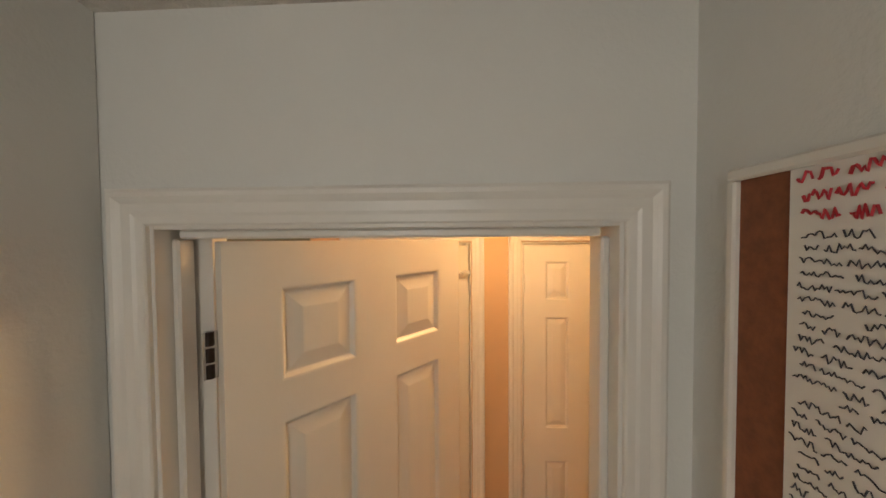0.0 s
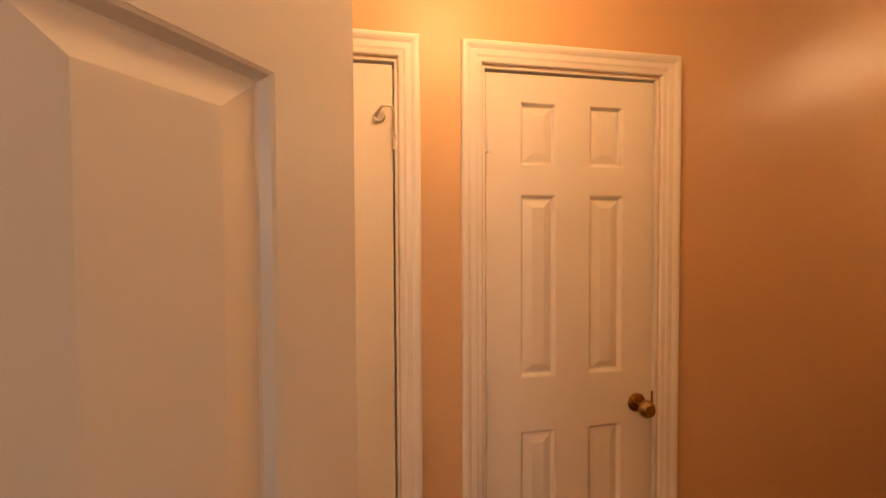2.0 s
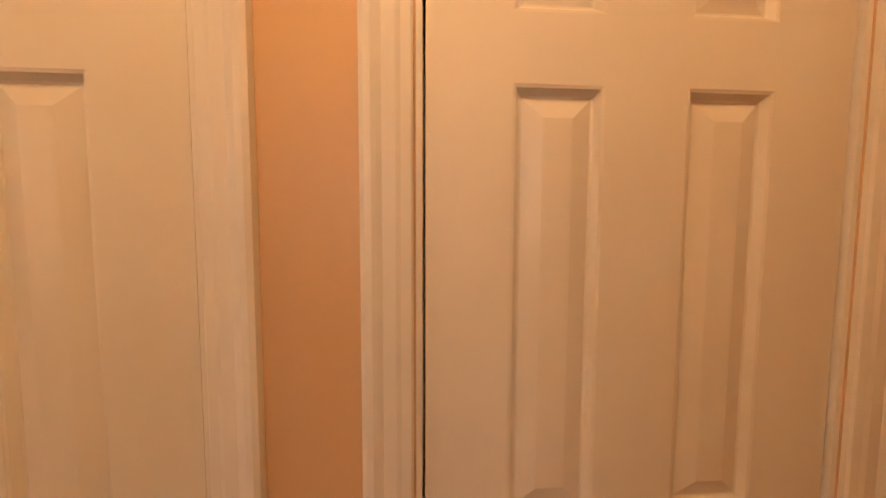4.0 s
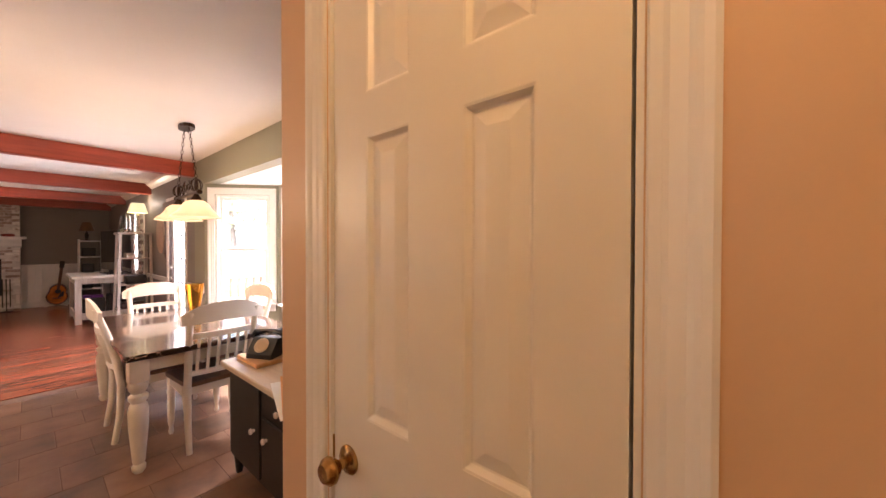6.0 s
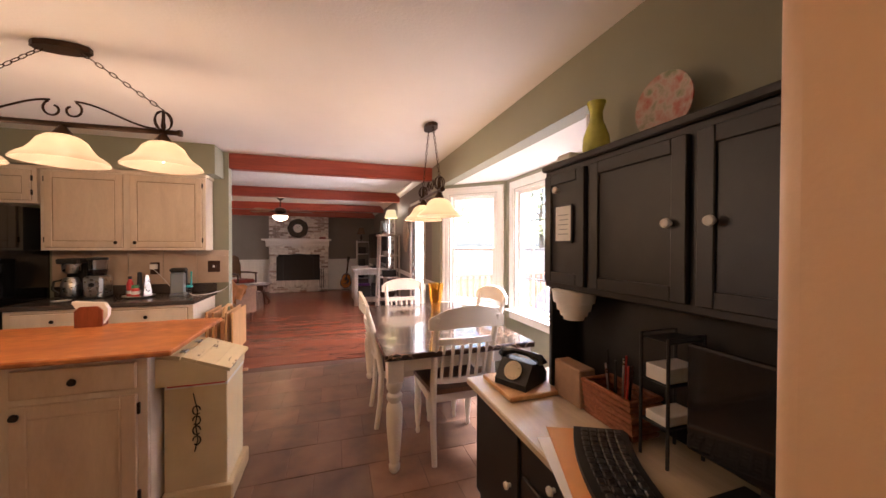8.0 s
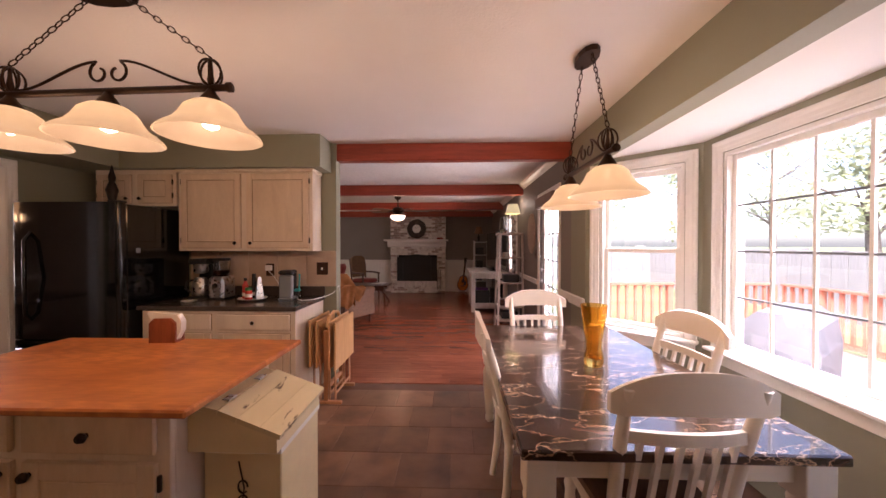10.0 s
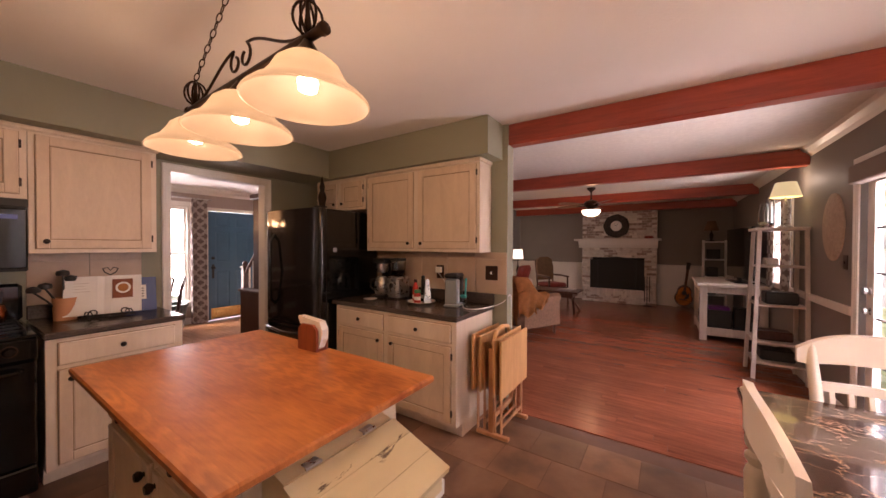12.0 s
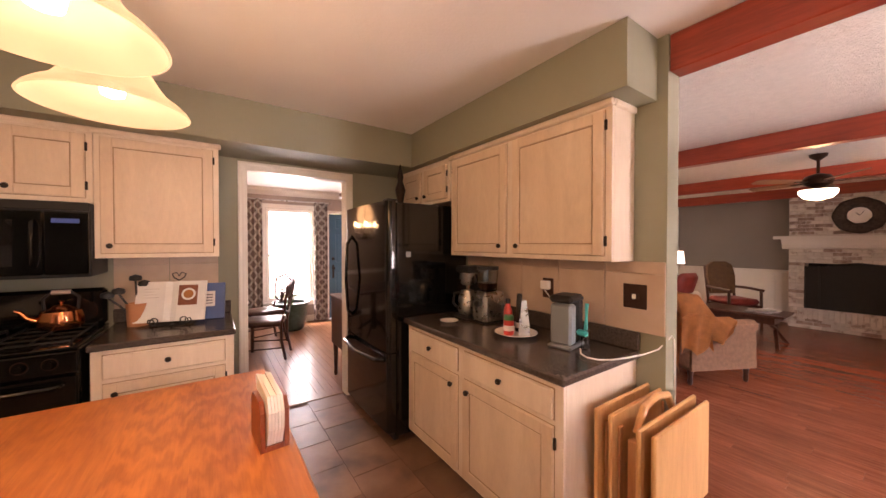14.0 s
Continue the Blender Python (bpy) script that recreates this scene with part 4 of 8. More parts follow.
def cabinet(name, m, w, d, z0, z1, fronts, label, kick=0.0, group=""):
    """Front towards -y at y 0, body to y d. fronts: kind, x0, x1, z0, z1, knob (x, z), hinge side."""
    c = thing(name, m, label, "cabinet", group)
    bm = B()
    bx(bm, 0, w, 0.02, d, z0 + kick, z1)
    if kick:
        bx(bm, 0.0, w, 0.09, d, z0, z0 + kick)
    part("body", bm, M["cabinet_frame"], c)
    bm = B()
    xs = sorted({0.0, w} | {v for f in fronts for v in (f[1], f[2])})
    bx(bm, 0, w, 0.0, 0.0198, z0 + kick, z1, 0.002)
    part("face_frame", bm, M["cabinet_frame"], c)
    for kind, x0, x1, a, b, kx, kz, hinge in fronts:
        bm = B()
        s = 0.055 if kind == "door" else 0.0
        if kind == "door":
            bx(bm, x0, x1, -0.010, -0.001, a, b)
            for q in ((x0, x0 + s, a, b), (x1 - s, x1, a, b), (x0 + s, x1 - s, a, a + s), (x0 + s, x1 - s, b - s, b)):
                bx(bm, q[0], q[1], -0.019, -0.009, q[2], q[3], 0.003)
            f = part("door", bm, M["cabinet"], c, "pickled oak door")
            bm = B()
            bx(bm, x0 + s + 0.008, x1 - s - 0.008, -0.0135, -0.0095, a + s + 0.008, b - s - 0.008, 0.003)
            part("door_panel", bm, M["cabinet"], f)
            bm = B()
            g = 0.006
            for q in ((x0 + s, x0 + s + g, a + s, b - s), (x1 - s - g, x1 - s, a + s, b - s), (x0 + s + g, x1 - s - g, a + s, a + s + g), (x0 + s + g, x1 - s - g, b - s - g, b - s)):
                bx(bm, q[0], q[1], -0.0125, -0.0098, q[2], q[3])
            part("panel_groove", bm, M["groove"], f)
        else:
            bx(bm, x0, x1, -0.019, -0.001, a, b, 0.005)
            f = part("drawer_front", bm, M["cabinet_frame"], c, "cream washed drawer front")
        # thin brown sheet round each front, painting in the shade of its gap
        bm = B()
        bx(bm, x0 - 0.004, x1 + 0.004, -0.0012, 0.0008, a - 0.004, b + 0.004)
        part("gap_shade", bm, M["groove"], f)
        lathe_part("knob", M["knob_dark"], f, [(0.0, -0.046), (0.012, -0.044), (0.016, -0.036), (0.013, -0.028), (0.006, -0.022), (0.008, -0.018)], (kx, 0, kz), "y", 14)
        if hinge:
            hx = x0 - 0.006 if hinge == "l" else x1 + 0.006
            for hz in (a + 0.07, b - 0.07):
                box_part("hinge", M["knob_dark"], f, hx - 0.006, hx + 0.006, -0.012, 0.0, hz - 0.025, hz + 0.025, 0.002)
    return c


# coffee counter on the north wall
cabinet("base_cabinet", pose(-1.90, 4.86, 0), 1.315, 0.60, 0, 0.875, [
    ("drawer", 0.05, 0.60, 0.715, 0.845, 0.325, 0.78, ""), ("drawer", 0.66, 1.27, 0.715, 0.845, 0.965, 0.78, ""),
    ("door", 0.05, 0.60, 0.13, 0.685, 0.56, 0.63, "l"), ("door", 0.66, 1.27, 0.13, 0.685, 0.71, 0.63, "r")],
    "pickled oak base cabinet with two doors and two drawers", 0.10, "kitchen cabinets")


def countertop(name, x0, x1, y0, y1, label, splash=()):
    c = thing(name, pose(0, 0, 0), label, "countertop")
    box_part("slab", M["counter"], c, x0, x1, y0, y1, 0.877, 0.915, 0.008)
    for q in splash:
        box_part("upstand", M["counter"], c, *q, 0.9155, 1.01, 0.005)
    return c


countertop("countertop", -1.93, -0.562, 4.829, 5.455, "dark speckled laminate worktop on the coffee cabinet", ((-1.93, -0.565, 5.435, 5.456),))
cabinet("wall_cabinet", pose(-1.90, 5.245, 0), 1.30, 0.21, 1.37, 2.148, [
    ("door", 0.035, 0.61, 1.40, 2.10, 0.565, 1.445, "l"), ("door", 0.67, 1.265, 1.40, 2.10, 0.715, 1.445, "r")],
    "pickled oak wall cabinet with two doors under the soffit", 0, "kitchen cabinets")
bm = B()
bx(bm, -1.92, -0.585, 5.222, 5.255, 2.115, 2.149, 0.008)
bx(bm, -0.61, -0.585, 5.255, 5.455, 2.115, 2.149, 0.006)
tagged(finish("cabinet_moulding", bm, M["cabinet_frame"]), "cream moulding along the top of the wall cabinet", "moulding")
cabinet("fridge_cabinet", pose(-2.72, 5.245, 0), 0.80, 0.21, 1.80, 2.148, [
    ("door", 0.03, 0.36, 1.83, 2.10, 0.33, 1.87, "l"), ("door", 0.43, 0.76, 1.83, 2.10, 0.46, 1.87, "r")],
    "small pickled oak cabinet above the fridge", 0, "kitchen cabinets")

# fridge
fr = thing("fridge", pose(-2.86, 4.72, 0), "glossy black bottom-freezer fridge beside the doorway", "fridge")
box_part("body", M["black_gloss"], fr, 0.0, 0.90, 0.07, 0.73, 0.03, 1.765, 0.008)


def bowed_front(name, z0, z1):
    """Appliance door with a gently bowed front and round vertical edges."""
    w, r, bow = 0.90, 0.035, 0.008
    out = [(w, 0.066), (0.0, 0.066)]
    out += [(r - r * math.cos(t), r - r * math.sin(t)) for t in (math.pi / 2 * k / 8 for k in range(8))]
    out += [(r + (w - 2 * r) * k / 12, -bow * (1 - (k / 6 - 1) ** 2)) for k in range(13)]
    out += [(w - r + r * math.sin(t), r - r * math.cos(t)) for t in (math.pi / 2 * (k + 1) / 8 for k in range(8))]
    bm = B()
    prism(bm, out, z0, z1, "z")
    return part(name, bm, M["black_gloss"], fr, "", 30)


bowed_front("upper_door", 0.66, 1.775)
bowed_front("freezer_drawer", 0.07, 0.65)
box_part("kick_grille", M["black_matte"], fr, 0.02, 0.88, 0.06, 0.1, 0.0, 0.065)
tube_part("door_handle", M["black_gloss"], fr, [(0.17, 0.0, 0.82), (0.175, -0.045, 0.87), (0.20, -0.07, 1.15), (0.175, -0.05, 1.46), (0.17, 0.0, 1.53)], 0.013, 10, "black bowed handle")
tube_part("freezer_handle", M["black_gloss"], fr, [(0.06, 0.0, 0.6), (0.12, -0.055, 0.595), (0.45, -0.088, 0.585), (0.78, -0.055, 0.595), (0.84, 0.0, 0.6)], 0.017, 10, "black bowed handle")
box_part("sticker", M["plastic_grey"], fr, 0.9005, 0.902, 0.15, 0.19, 1.36, 1.40, 0, "small grey square sticker")
box_part("top_hinge", M["black_matte"], fr, 0.8, 0.88, 0.01, 0.1, 1.776, 1.79, 0.003)

# small carved figure on top of the fridge
st = B()
lathe(st, [(0.045, 0.0), (0.045, 0.02), (0.025, 0.04), (0.035, 0.1), (0.045, 0.15), (0.03, 0.2), (0.02, 0.22), (0.028, 0.26), (0.018, 0.3), (0.006, 0.36), (0.0, 0.37)], 16)
s = tagged(finish("statue", st, M["knob_dark"], 40), "dark slender carved figure standing on the fridge", "statue")
s.location = (-2.30, 5.0, 1.766)

# range wall
cabinet("base_cabinet", pose(-2.30, 3.13, 0, 0, 0, 90), 0.66, 0.62, 0, 0.875, [
    ("drawer", 0.05, 0.61, 0.715, 0.845, 0.33, 0.78, ""), ("door", 0.05, 0.61, 0.13, 0.685, 0.1, 0.63, "r")],
    "cream washed base cabinet between range and doorway", 0.10, "kitchen cabinets")
countertop("countertop", -2.915, -2.265, 3.12, 3.80, "dark laminate worktop beside the range", ((-2.915, -2.895, 3.12, 3.80),))
cabinet("wall_cabinet", pose(-2.57, 3.10, 0, 0, 0, 90), 0.62, 0.345, 1.37, 2.148, [
    ("door", 0.03, 0.585, 1.40, 2.10, 0.07, 1.445, "r")], "square-fronted pickled oak wall cabinet", 0, "kitchen cabinets")
cabinet("wall_cabinet", pose(-2.57, 2.34, 0, 0, 0, 90), 0.757, 0.345, 1.70, 2.148, [
    ("door", 0.03, 0.36, 1.73, 2.10, 0.33, 1.77, "l"), ("door", 0.40, 0.725, 1.73, 2.10, 0.43, 1.77, "r")],
    "low pickled oak cabinet above the microwave", 0, "kitchen cabinets")
cabinet("wall_cabinet", pose(-2.57, 1.45, 0, 0, 0, 90), 0.885, 0.345, 1.37, 2.148, [
    ("door", 0.03, 0.42, 1.40, 2.10, 0.38, 1.445, "l"), ("door", 0.46, 0.855, 1.40, 2.10, 0.5, 1.445, "r")],
    "pickled oak wall cabinet beside the microwave", 0, "kitchen cabinets")
bm = B()
bx(bm, -2.60, -2.548, 1.45, 3.735, 2.118, 2.149, 0.008)
tagged(finish("cabinet_moulding", bm, M["cabinet_frame"]), "cream moulding along the top of the wall cabinets", "moulding")

mw = thing("microwave", pose(-2.50, 2.345, 1.265, 0, 0, 90), "black over-the-range microwave with a keypad", "microwave")
box_part("body", M["black_matte"], mw, 0, 0.75, 0.03, 0.41, 0, 0.43, 0.006)
dr = box_part("door", M["black_gloss"], mw, 0.005, 0.565, 0.0, 0.029, 0.02, 0.37, 0.006)
box_part("door_window", M["smoke_glass"], dr, 0.06, 0.46, -0.003, 0.0, 0.07, 0.32, 0.002, "smoked window")
tube_part("door_handle", M["black_gloss"], dr, [(0.535, -0.002, 0.07), (0.535, -0.032, 0.09), (0.535, -0.036, 0.2), (0.535, -0.032, 0.3), (0.535, -0.002, 0.32)], 0.011, 8)
kp = box_part("keypad", M["black_gloss"], mw, 0.57, 0.745, 0.0, 0.029, 0.02, 0.37, 0.006)
box_part("display", glow("display_blue", (0.05, 0.09, 0.3), 0.012), kp, 0.60, 0.71, -0.002, 0.0, 0.31, 0.335)
for r in range(6):
    for q in range(3):
        box_part("key", M["black_gloss"], kp, 0.602 + q * 0.038, 0.630 + q * 0.038, -0.0015, 0.0, 0.05 + r * 0.04, 0.072 + r * 0.04, 0.0007)
box_part("vent_grille", M["black_matte"], mw, 0.0, 0.75, 0.0, 0.028, 0.38, 0.43, 0.004)

rg = thing("range", pose(-2.255, 2.345, 0, 0, 0, 90), "black gas range with four knobs and an oven door", "range")
box_part("body", M["black_gloss"], rg, 0, 0.755, 0.03, 0.64, 0.03, 0.905, 0.006)
box_part("cooktop", M["black_gloss"], rg, 0, 0.755, 0.0, 0.64, 0.906, 0.925, 0.005)
box_part("back_guard", M["black_gloss"], rg, 0, 0.755, 0.58, 0.648, 0.926, 1.17, 0.02)
box_part("control_panel", M["black_gloss"], rg, 0, 0.755, -0.012, 0.029, 0.79, 0.904, 0.006)
for kx in (0.10, 0.20, 0.555, 0.655):
    lathe_part("knob", M["black_gloss"], rg, [(0.0, -0.042), (0.018, -0.042), (0.021, -0.02), (0.026, -0.014), (0.026, -0.011)], (kx, 0, 0.85), "y", 20, "black burner knob")
    lathe_part("knob_ring", M["iron"], rg, [(0.0262, -0.013), (0.031, -0.013), (0.031, -0.0125), (0.0262, -0.0122)], (kx, 0, 0.85), "y", 20, "dark metal ring")
od = box_part("oven_door", M["black_gloss"], rg, 0.005, 0.75, 0.0, 0.029, 0.2, 0.78, 0.008)
box_part("oven_window", M["smoke_glass"], od, 0.13, 0.62, -0.003, 0.0, 0.33, 0.62, 0.002)
tube_part("door_handle", M["black_gloss"], od, [(0.06, -0.002, 0.735), (0.08, -0.045, 0.735), (0.675, -0.045, 0.735), (0.695, -0.002, 0.735)], 0.013, 10)
box_part("warming_drawer", M["black_gloss"], rg, 0.005, 0.75, 0.0, 0.029, 0.04, 0.19, 0.008)
for gx in (0.19, 0.565):
    bm = B()
    for q in (-0.15, 0.0, 0.15):
        tube(bm, [(gx + q, 0.06, 0.947), (gx + q, 0.55, 0.947)], 0.006, 6)
    for q in (0.06, 0.18, 0.3, 0.43, 0.55):
        tube(bm, [(gx - 0.15, q, 0.945), (gx + 0.15, q, 0.945)], 0.006, 6)
    for q in (-0.15, 0.15):
        for r in (0.06, 0.55):
            tube(bm, [(gx + q, r, 0.925), (gx + q, r, 0.947)], 0.006, 6)
    part("burner_grate", bm, M["black_matte"], rg)

kt = thing("kettle", pose(-2.70, 2.93, 0.953), "shiny copper tea kettle on the range", "kettle")
lathe_part("body", M["copper"], kt, [(0.085, 0.0), (0.098, 0.02), (0.10, 0.06), (0.088, 0.105), (0.05, 0.125), (0.045, 0.128)], seg=28)
lathe_part("lid", M["copper"], kt, [(0.046, 0.129), (0.03, 0.138), (0.008, 0.142), (0.008, 0.152), (0.014, 0.16), (0.0, 0.168)])
tube_part("spout", M["copper"], kt, [(0.02, -0.085, 0.05), (0.03, -0.13, 0.075), (0.035, -0.155, 0.115), (0.04, -0.175, 0.125)], [0.022, 0.017, 0.012, 0.009], 10)
tube_part("handle", M["black_matte"], kt, [(0, -0.07, 0.11), (0, -0.075, 0.18), (0, -0.04, 0.215), (0, 0.04, 0.215), (0, 0.075, 0.18), (0, 0.07, 0.11)], 0.008, 8)
tube_part("grip", M["whitewash"], kt, [(0, -0.04, 0.215), (0, 0.04, 0.215)], 0.013, 10)

cr = thing("utensil_crock", pose(-2.72, 3.27, 0.916), "terracotta crock with black cooking utensils", "utensil holder")
lathe_part("crock", M["terracotta"], cr, [(0.055, 0.0), (0.062, 0.15), (0.056, 0.15), (0.05, 0.01), (0.0, 0.01)])
for k, (dx, dy, hh) in enumerate(((0.02, -0.09, 0.22), (0.0, -0.01, 0.30), (0.03, -0.14, 0.2), (-0.02, 0.03, 0.26))):
    bm = B()
    tube(bm, [(0, 0, 0.02), (dx * 0.6, dy * 0.6, hh * 0.7), (dx, dy, hh)], 0.006, 6)
    lathe(bm, [(0.0, -0.005), (0.03, 0.0), (0.034, 0.012), (0.03, 0.03), (0.0, 0.04)], 12, (dx, dy, hh))
    part("ladle" if k % 2 else "spoon", bm, M["black_matte"], cr, "", 50)

# cookbook stand
cb = thing("cookbook_stand", pose(-2.62, 3.47, 0.916, 0, 0, 76), "black scrolled iron stand on the worktop", "book stand")
bm = B()
for x in (-0.1, 0.1):
    tube(bm, [(x, -0.07, 0.01), (x, 0.0, 0.012), (x, 0.07, 0.28)], 0.005, 6)
    tube(bm, [(x, -0.07, 0.01), (x + 0.02, -0.085, 0.03), (x + 0.01, -0.09, 0.055), (x - 0.015, -0.085, 0.055), (x - 0.02, -0.08, 0.035), (x - 0.005, -0.08, 0.03)], 0.004, 6)
tube(bm, [(-0.13, -0.03, 0.012), (0.13, -0.03, 0.012)], 0.006, 6)
tube(bm, [(0, 0.075, 0.29), (-0.03, 0.08, 0.31), (-0.04, 0.08, 0.335), (-0.015, 0.08, 0.345), (0, 0.08, 0.32), (0.015, 0.08, 0.345), (0.04, 0.08, 0.335), (0.03, 0.08, 0.31), (0, 0.075, 0.29)], 0.004, 6)
for s in (-1, 1):
    pts = [(s * 0.03, -0.095, 0.012)]
    for k in range(15):
        a = -1.2 + k * 0.42
        rr = 0.03 * (1 - k / 22)
        pts.append((s * (0.075 + rr * math.cos(a)), -0.1, 0.045 + rr * math.sin(a)))
    tube(bm, pts, 0.004, 6)
tube(bm, [(-0.05, -0.095, 0.012), (0.05, -0.095, 0.012)], 0.005, 6)
tube(bm, [(0.0, -0.095, 0.012), (0.0, -0.03, 0.012)], 0.005, 6)
part("frame", bm, M["black_matte"], cb, "", 60)
bk = thing("cookbook", pose(-2.625, 3.44, 0.938, -16, 0, 76) @ Matrix.Scale(1.15, 4), "open white cookbook with a food picture on the iron stand", "book")
for s, name in ((-1, "left_page"), (1, "right_page")):
    bm = B()
    prism(bm, [(0, 0.0), (s * 0.03, -0.012), (s * 0.17, -0.006), (s * 0.172, 0.006), (0, 0.008)], 0.0, 0.235, "z")
    pg = part(name, bm, M["paper"], bk)
    if s > 0:
        bm = B()
        bx(bm, 0.035, 0.13, -0.0135, -0.0125, 0.09, 0.21)
        ph = part("photo", bm, M["cork"], pg, "picture of a pie on a plate")
        lathe_part("photo_plate", M["paper"], ph, [(0.036, -0.0145), (0.036, -0.0138)], (0.085, 0, 0.155), "y")
        lathe_part("photo_pie", M["throw"], ph, [(0.025, -0.0155), (0.025, -0.0148)], (0.085, 0, 0.155), "y")
    else:
        for k in range(4):
            box_part("text_line", M["whitewash"], pg, -0.13, -0.06 - 0.01 * (k % 3), -0.0145, -0.0138, 0.14 + k * 0.017, 0.142 + k * 0.017)
bl = thing("recipe_book", pose(-2.69, 3.66, 0.917, -12, 0, 80), "blue and white recipe book leaning on the wall", "book")
box_part("cover", paint("book_blue", (0.06, 0.12, 0.3), 0.4), bl, -0.09, 0.09, 0, 0.02, 0, 0.26, 0.002)
box_part("cover_label", M["paper"], bl, -0.08, 0.03, -0.0015, 0.0, 0.09, 0.2)
for k in range(4):
    box_part("text_line", M["ink"], bl, -0.07, 0.015, -0.003, -0.002, 0.11 + k * 0.02, 0.116 + k * 0.02)

# sink counter corner near the hall
cabinet("base_cabinet", pose(0.08, 2.04, 0, 0, 0, 180), 2.2, 0.60, 0, 0.875, [
    ("drawer", 0.05 + k * 0.54, 0.53 + k * 0.54, 0.715, 0.845, 0.29 + k * 0.54, 0.78, "") for k in range(4)] + [
    ("door", 0.05 + k * 0.54, 0.53 + k * 0.54, 0.13, 0.685, 0.1 + k * 0.54, 0.63, "") for k in range(4)],
    "pickled oak base cabinet along the south wall", 0.10, "kitchen cabinets")
countertop("countertop", -2.90, 0.10, 1.425, 2.065, "dark laminate worktop along the south wall")
cabinet("base_cabinet", pose(-2.30, 1.43, 0, 0, 0, 90), 0.905, 0.61, 0, 0.875, [
    ("drawer", 0.65, 0.87, 0.715, 0.845, 0.76, 0.78, ""), ("door", 0.65, 0.87, 0.13, 0.685, 0.69, 0.63, "r")],
    "pickled oak corner base cabinet beside the range", 0.10, "kitchen cabinets")

# island
isl = thing("kitchen_island", pose(-1.25, 3.19, 0), "pickled oak kitchen island base with drawers and doors", "island")
box_part("body", M["cabinet_frame"], isl, 0, 1.04, 0.02, 0.60, 0.09, 0.898, 0.003)
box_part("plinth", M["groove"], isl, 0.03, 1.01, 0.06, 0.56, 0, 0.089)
box_part("face_frame", M["cabinet_frame"], isl, 0, 1.04, 0, 0.0195, 0.09, 0.898, 0.003)
for k in range(2):
    x0 = 0.04 + k * 0.50
    x1 = x0 + 0.46
    dw = box_part("drawer_front", M["cabinet"], isl, x0, x1, -0.019, -0.001, 0.73, 0.86, 0.005)
    lathe_part("knob", M["knob_dark"], dw, [(0.0, -0.048), (0.013, -0.046), (0.018, -0.036), (0.014, -0.028), (0.007, -0.022), (0.009, -0.018)], ((x0 + x1) / 2, 0, 0.795), "y", 14)
    bm = B()
    s = 0.06
    bx(bm, x0, x1, -0.010, -0.001, 0.13, 0.70)
    for q in ((x0, x0 + s, 0.13, 0.70), (x1 - s, x1, 0.13, 0.70), (x0 + s, x1 - s, 0.13, 0.13 + s), (x0 + s, x1 - s, 0.70 - s, 0.70)):
        bx(bm, q[0], q[1], -0.019, -0.009, q[2], q[3], 0.003)
    dd = part("door", bm, M["cabinet"], isl)
    box_part("door_panel", M["cabinet"], dd, x0 + s + 0.008, x1 - s - 0.008, -0.0135, -0.0095, 0.198, 0.632, 0.003)
    lathe_part("knob", M["knob_dark"], dd, [(0.0, -0.048), (0.013, -0.046), (0.018, -0.036), (0.014, -0.028), (0.007, -0.022), (0.009, -0.018)], (x1 - 0.03 if k == 0 else x0 + 0.03, 0, 0.66), "y", 14)
    hx = x0 - 0.006 if k == 0 else x1 + 0.006
    for hz in (0.2, 0.63):
        box_part("hinge", M["knob_dark"], dd, hx - 0.006, hx + 0.006, -0.012, 0.0, hz - 0.028, hz + 0.028, 0.002)
box_part("island_top", M["island"], isl, -0.095, 1.177, -0.107, 0.667, 0.899, 0.925, 0.006, "orange-brown varnished oak top")

# wooden napkin holder on the island
nh = thing("napkin_holder", pose(-0.755, 3.80, 0.9255, 0, 0, 4), "reddish wooden napkin holder filled with white napkins", "napkin holder")
for y in (-0.028, 0.028):
    bm = B()
    prism(bm, [(-0.065, 0), (0.065, 0), (0.065, 0.10), (0.04, 0.125), (-0.04, 0.125), (-0.065, 0.10)], y - 0.006, y + 0.006, "y")
    part("side", bm, M["napkin_wood"], nh)
box_part("base", M["napkin_wood"], nh, -0.065, 0.065, -0.021, 0.021, 0.0, 0.012)
for k in range(5):
    a = -0.019 + k * 0.0076
    bm = B()
    prism(bm, [(-0.06, 0.013), (0.06, 0.013), (0.084, 0.06), (0.086, 0.105), (0.066, 0.14 + 0.003 * (k % 2)), (-0.078, 0.158 - 0.003 * (k % 3)), (-0.084, 0.148), (-0.062, 0.11)], a, a + 0.0068, "y")
    part("napkin", bm, M["paper"], nh, "white paper napkin")

# tilt-lid bin
bn = thing("trash_bin", pose(0, 0, 0), "chipped cream wooden bin with a slanted lid beside the island", "bin")
bm = B()
bx(bm, -0.20, 0.095, 3.325, 3.66, 0.0, 0.66, 0.004)
part("body", bm, M["cream"], bn)
bm = B()
bx(bm, -0.205, 0.125, 3.305, 3.68, 0.0, 0.10, 0.008)
part("plinth", bm, M["cream"], bn)
bm = B()
prism(bm, [(-0.21, 0.69), (0.112, 0.69), (0.112, 0.744), (-0.10, 0.824), (-0.21, 0.842)], 3.262, 3.632, "y")
part("hood", bm, M["cream"], bn)
bm = B()
prism(bm, [(-0.101, 0.827), (-0.099, 0.844), (-0.215, 0.868), (-0.217, 0.850)], 3.256, 3.638, "y")
part("back_board", bm, M["cream"], bn, "cream board behind the lid")
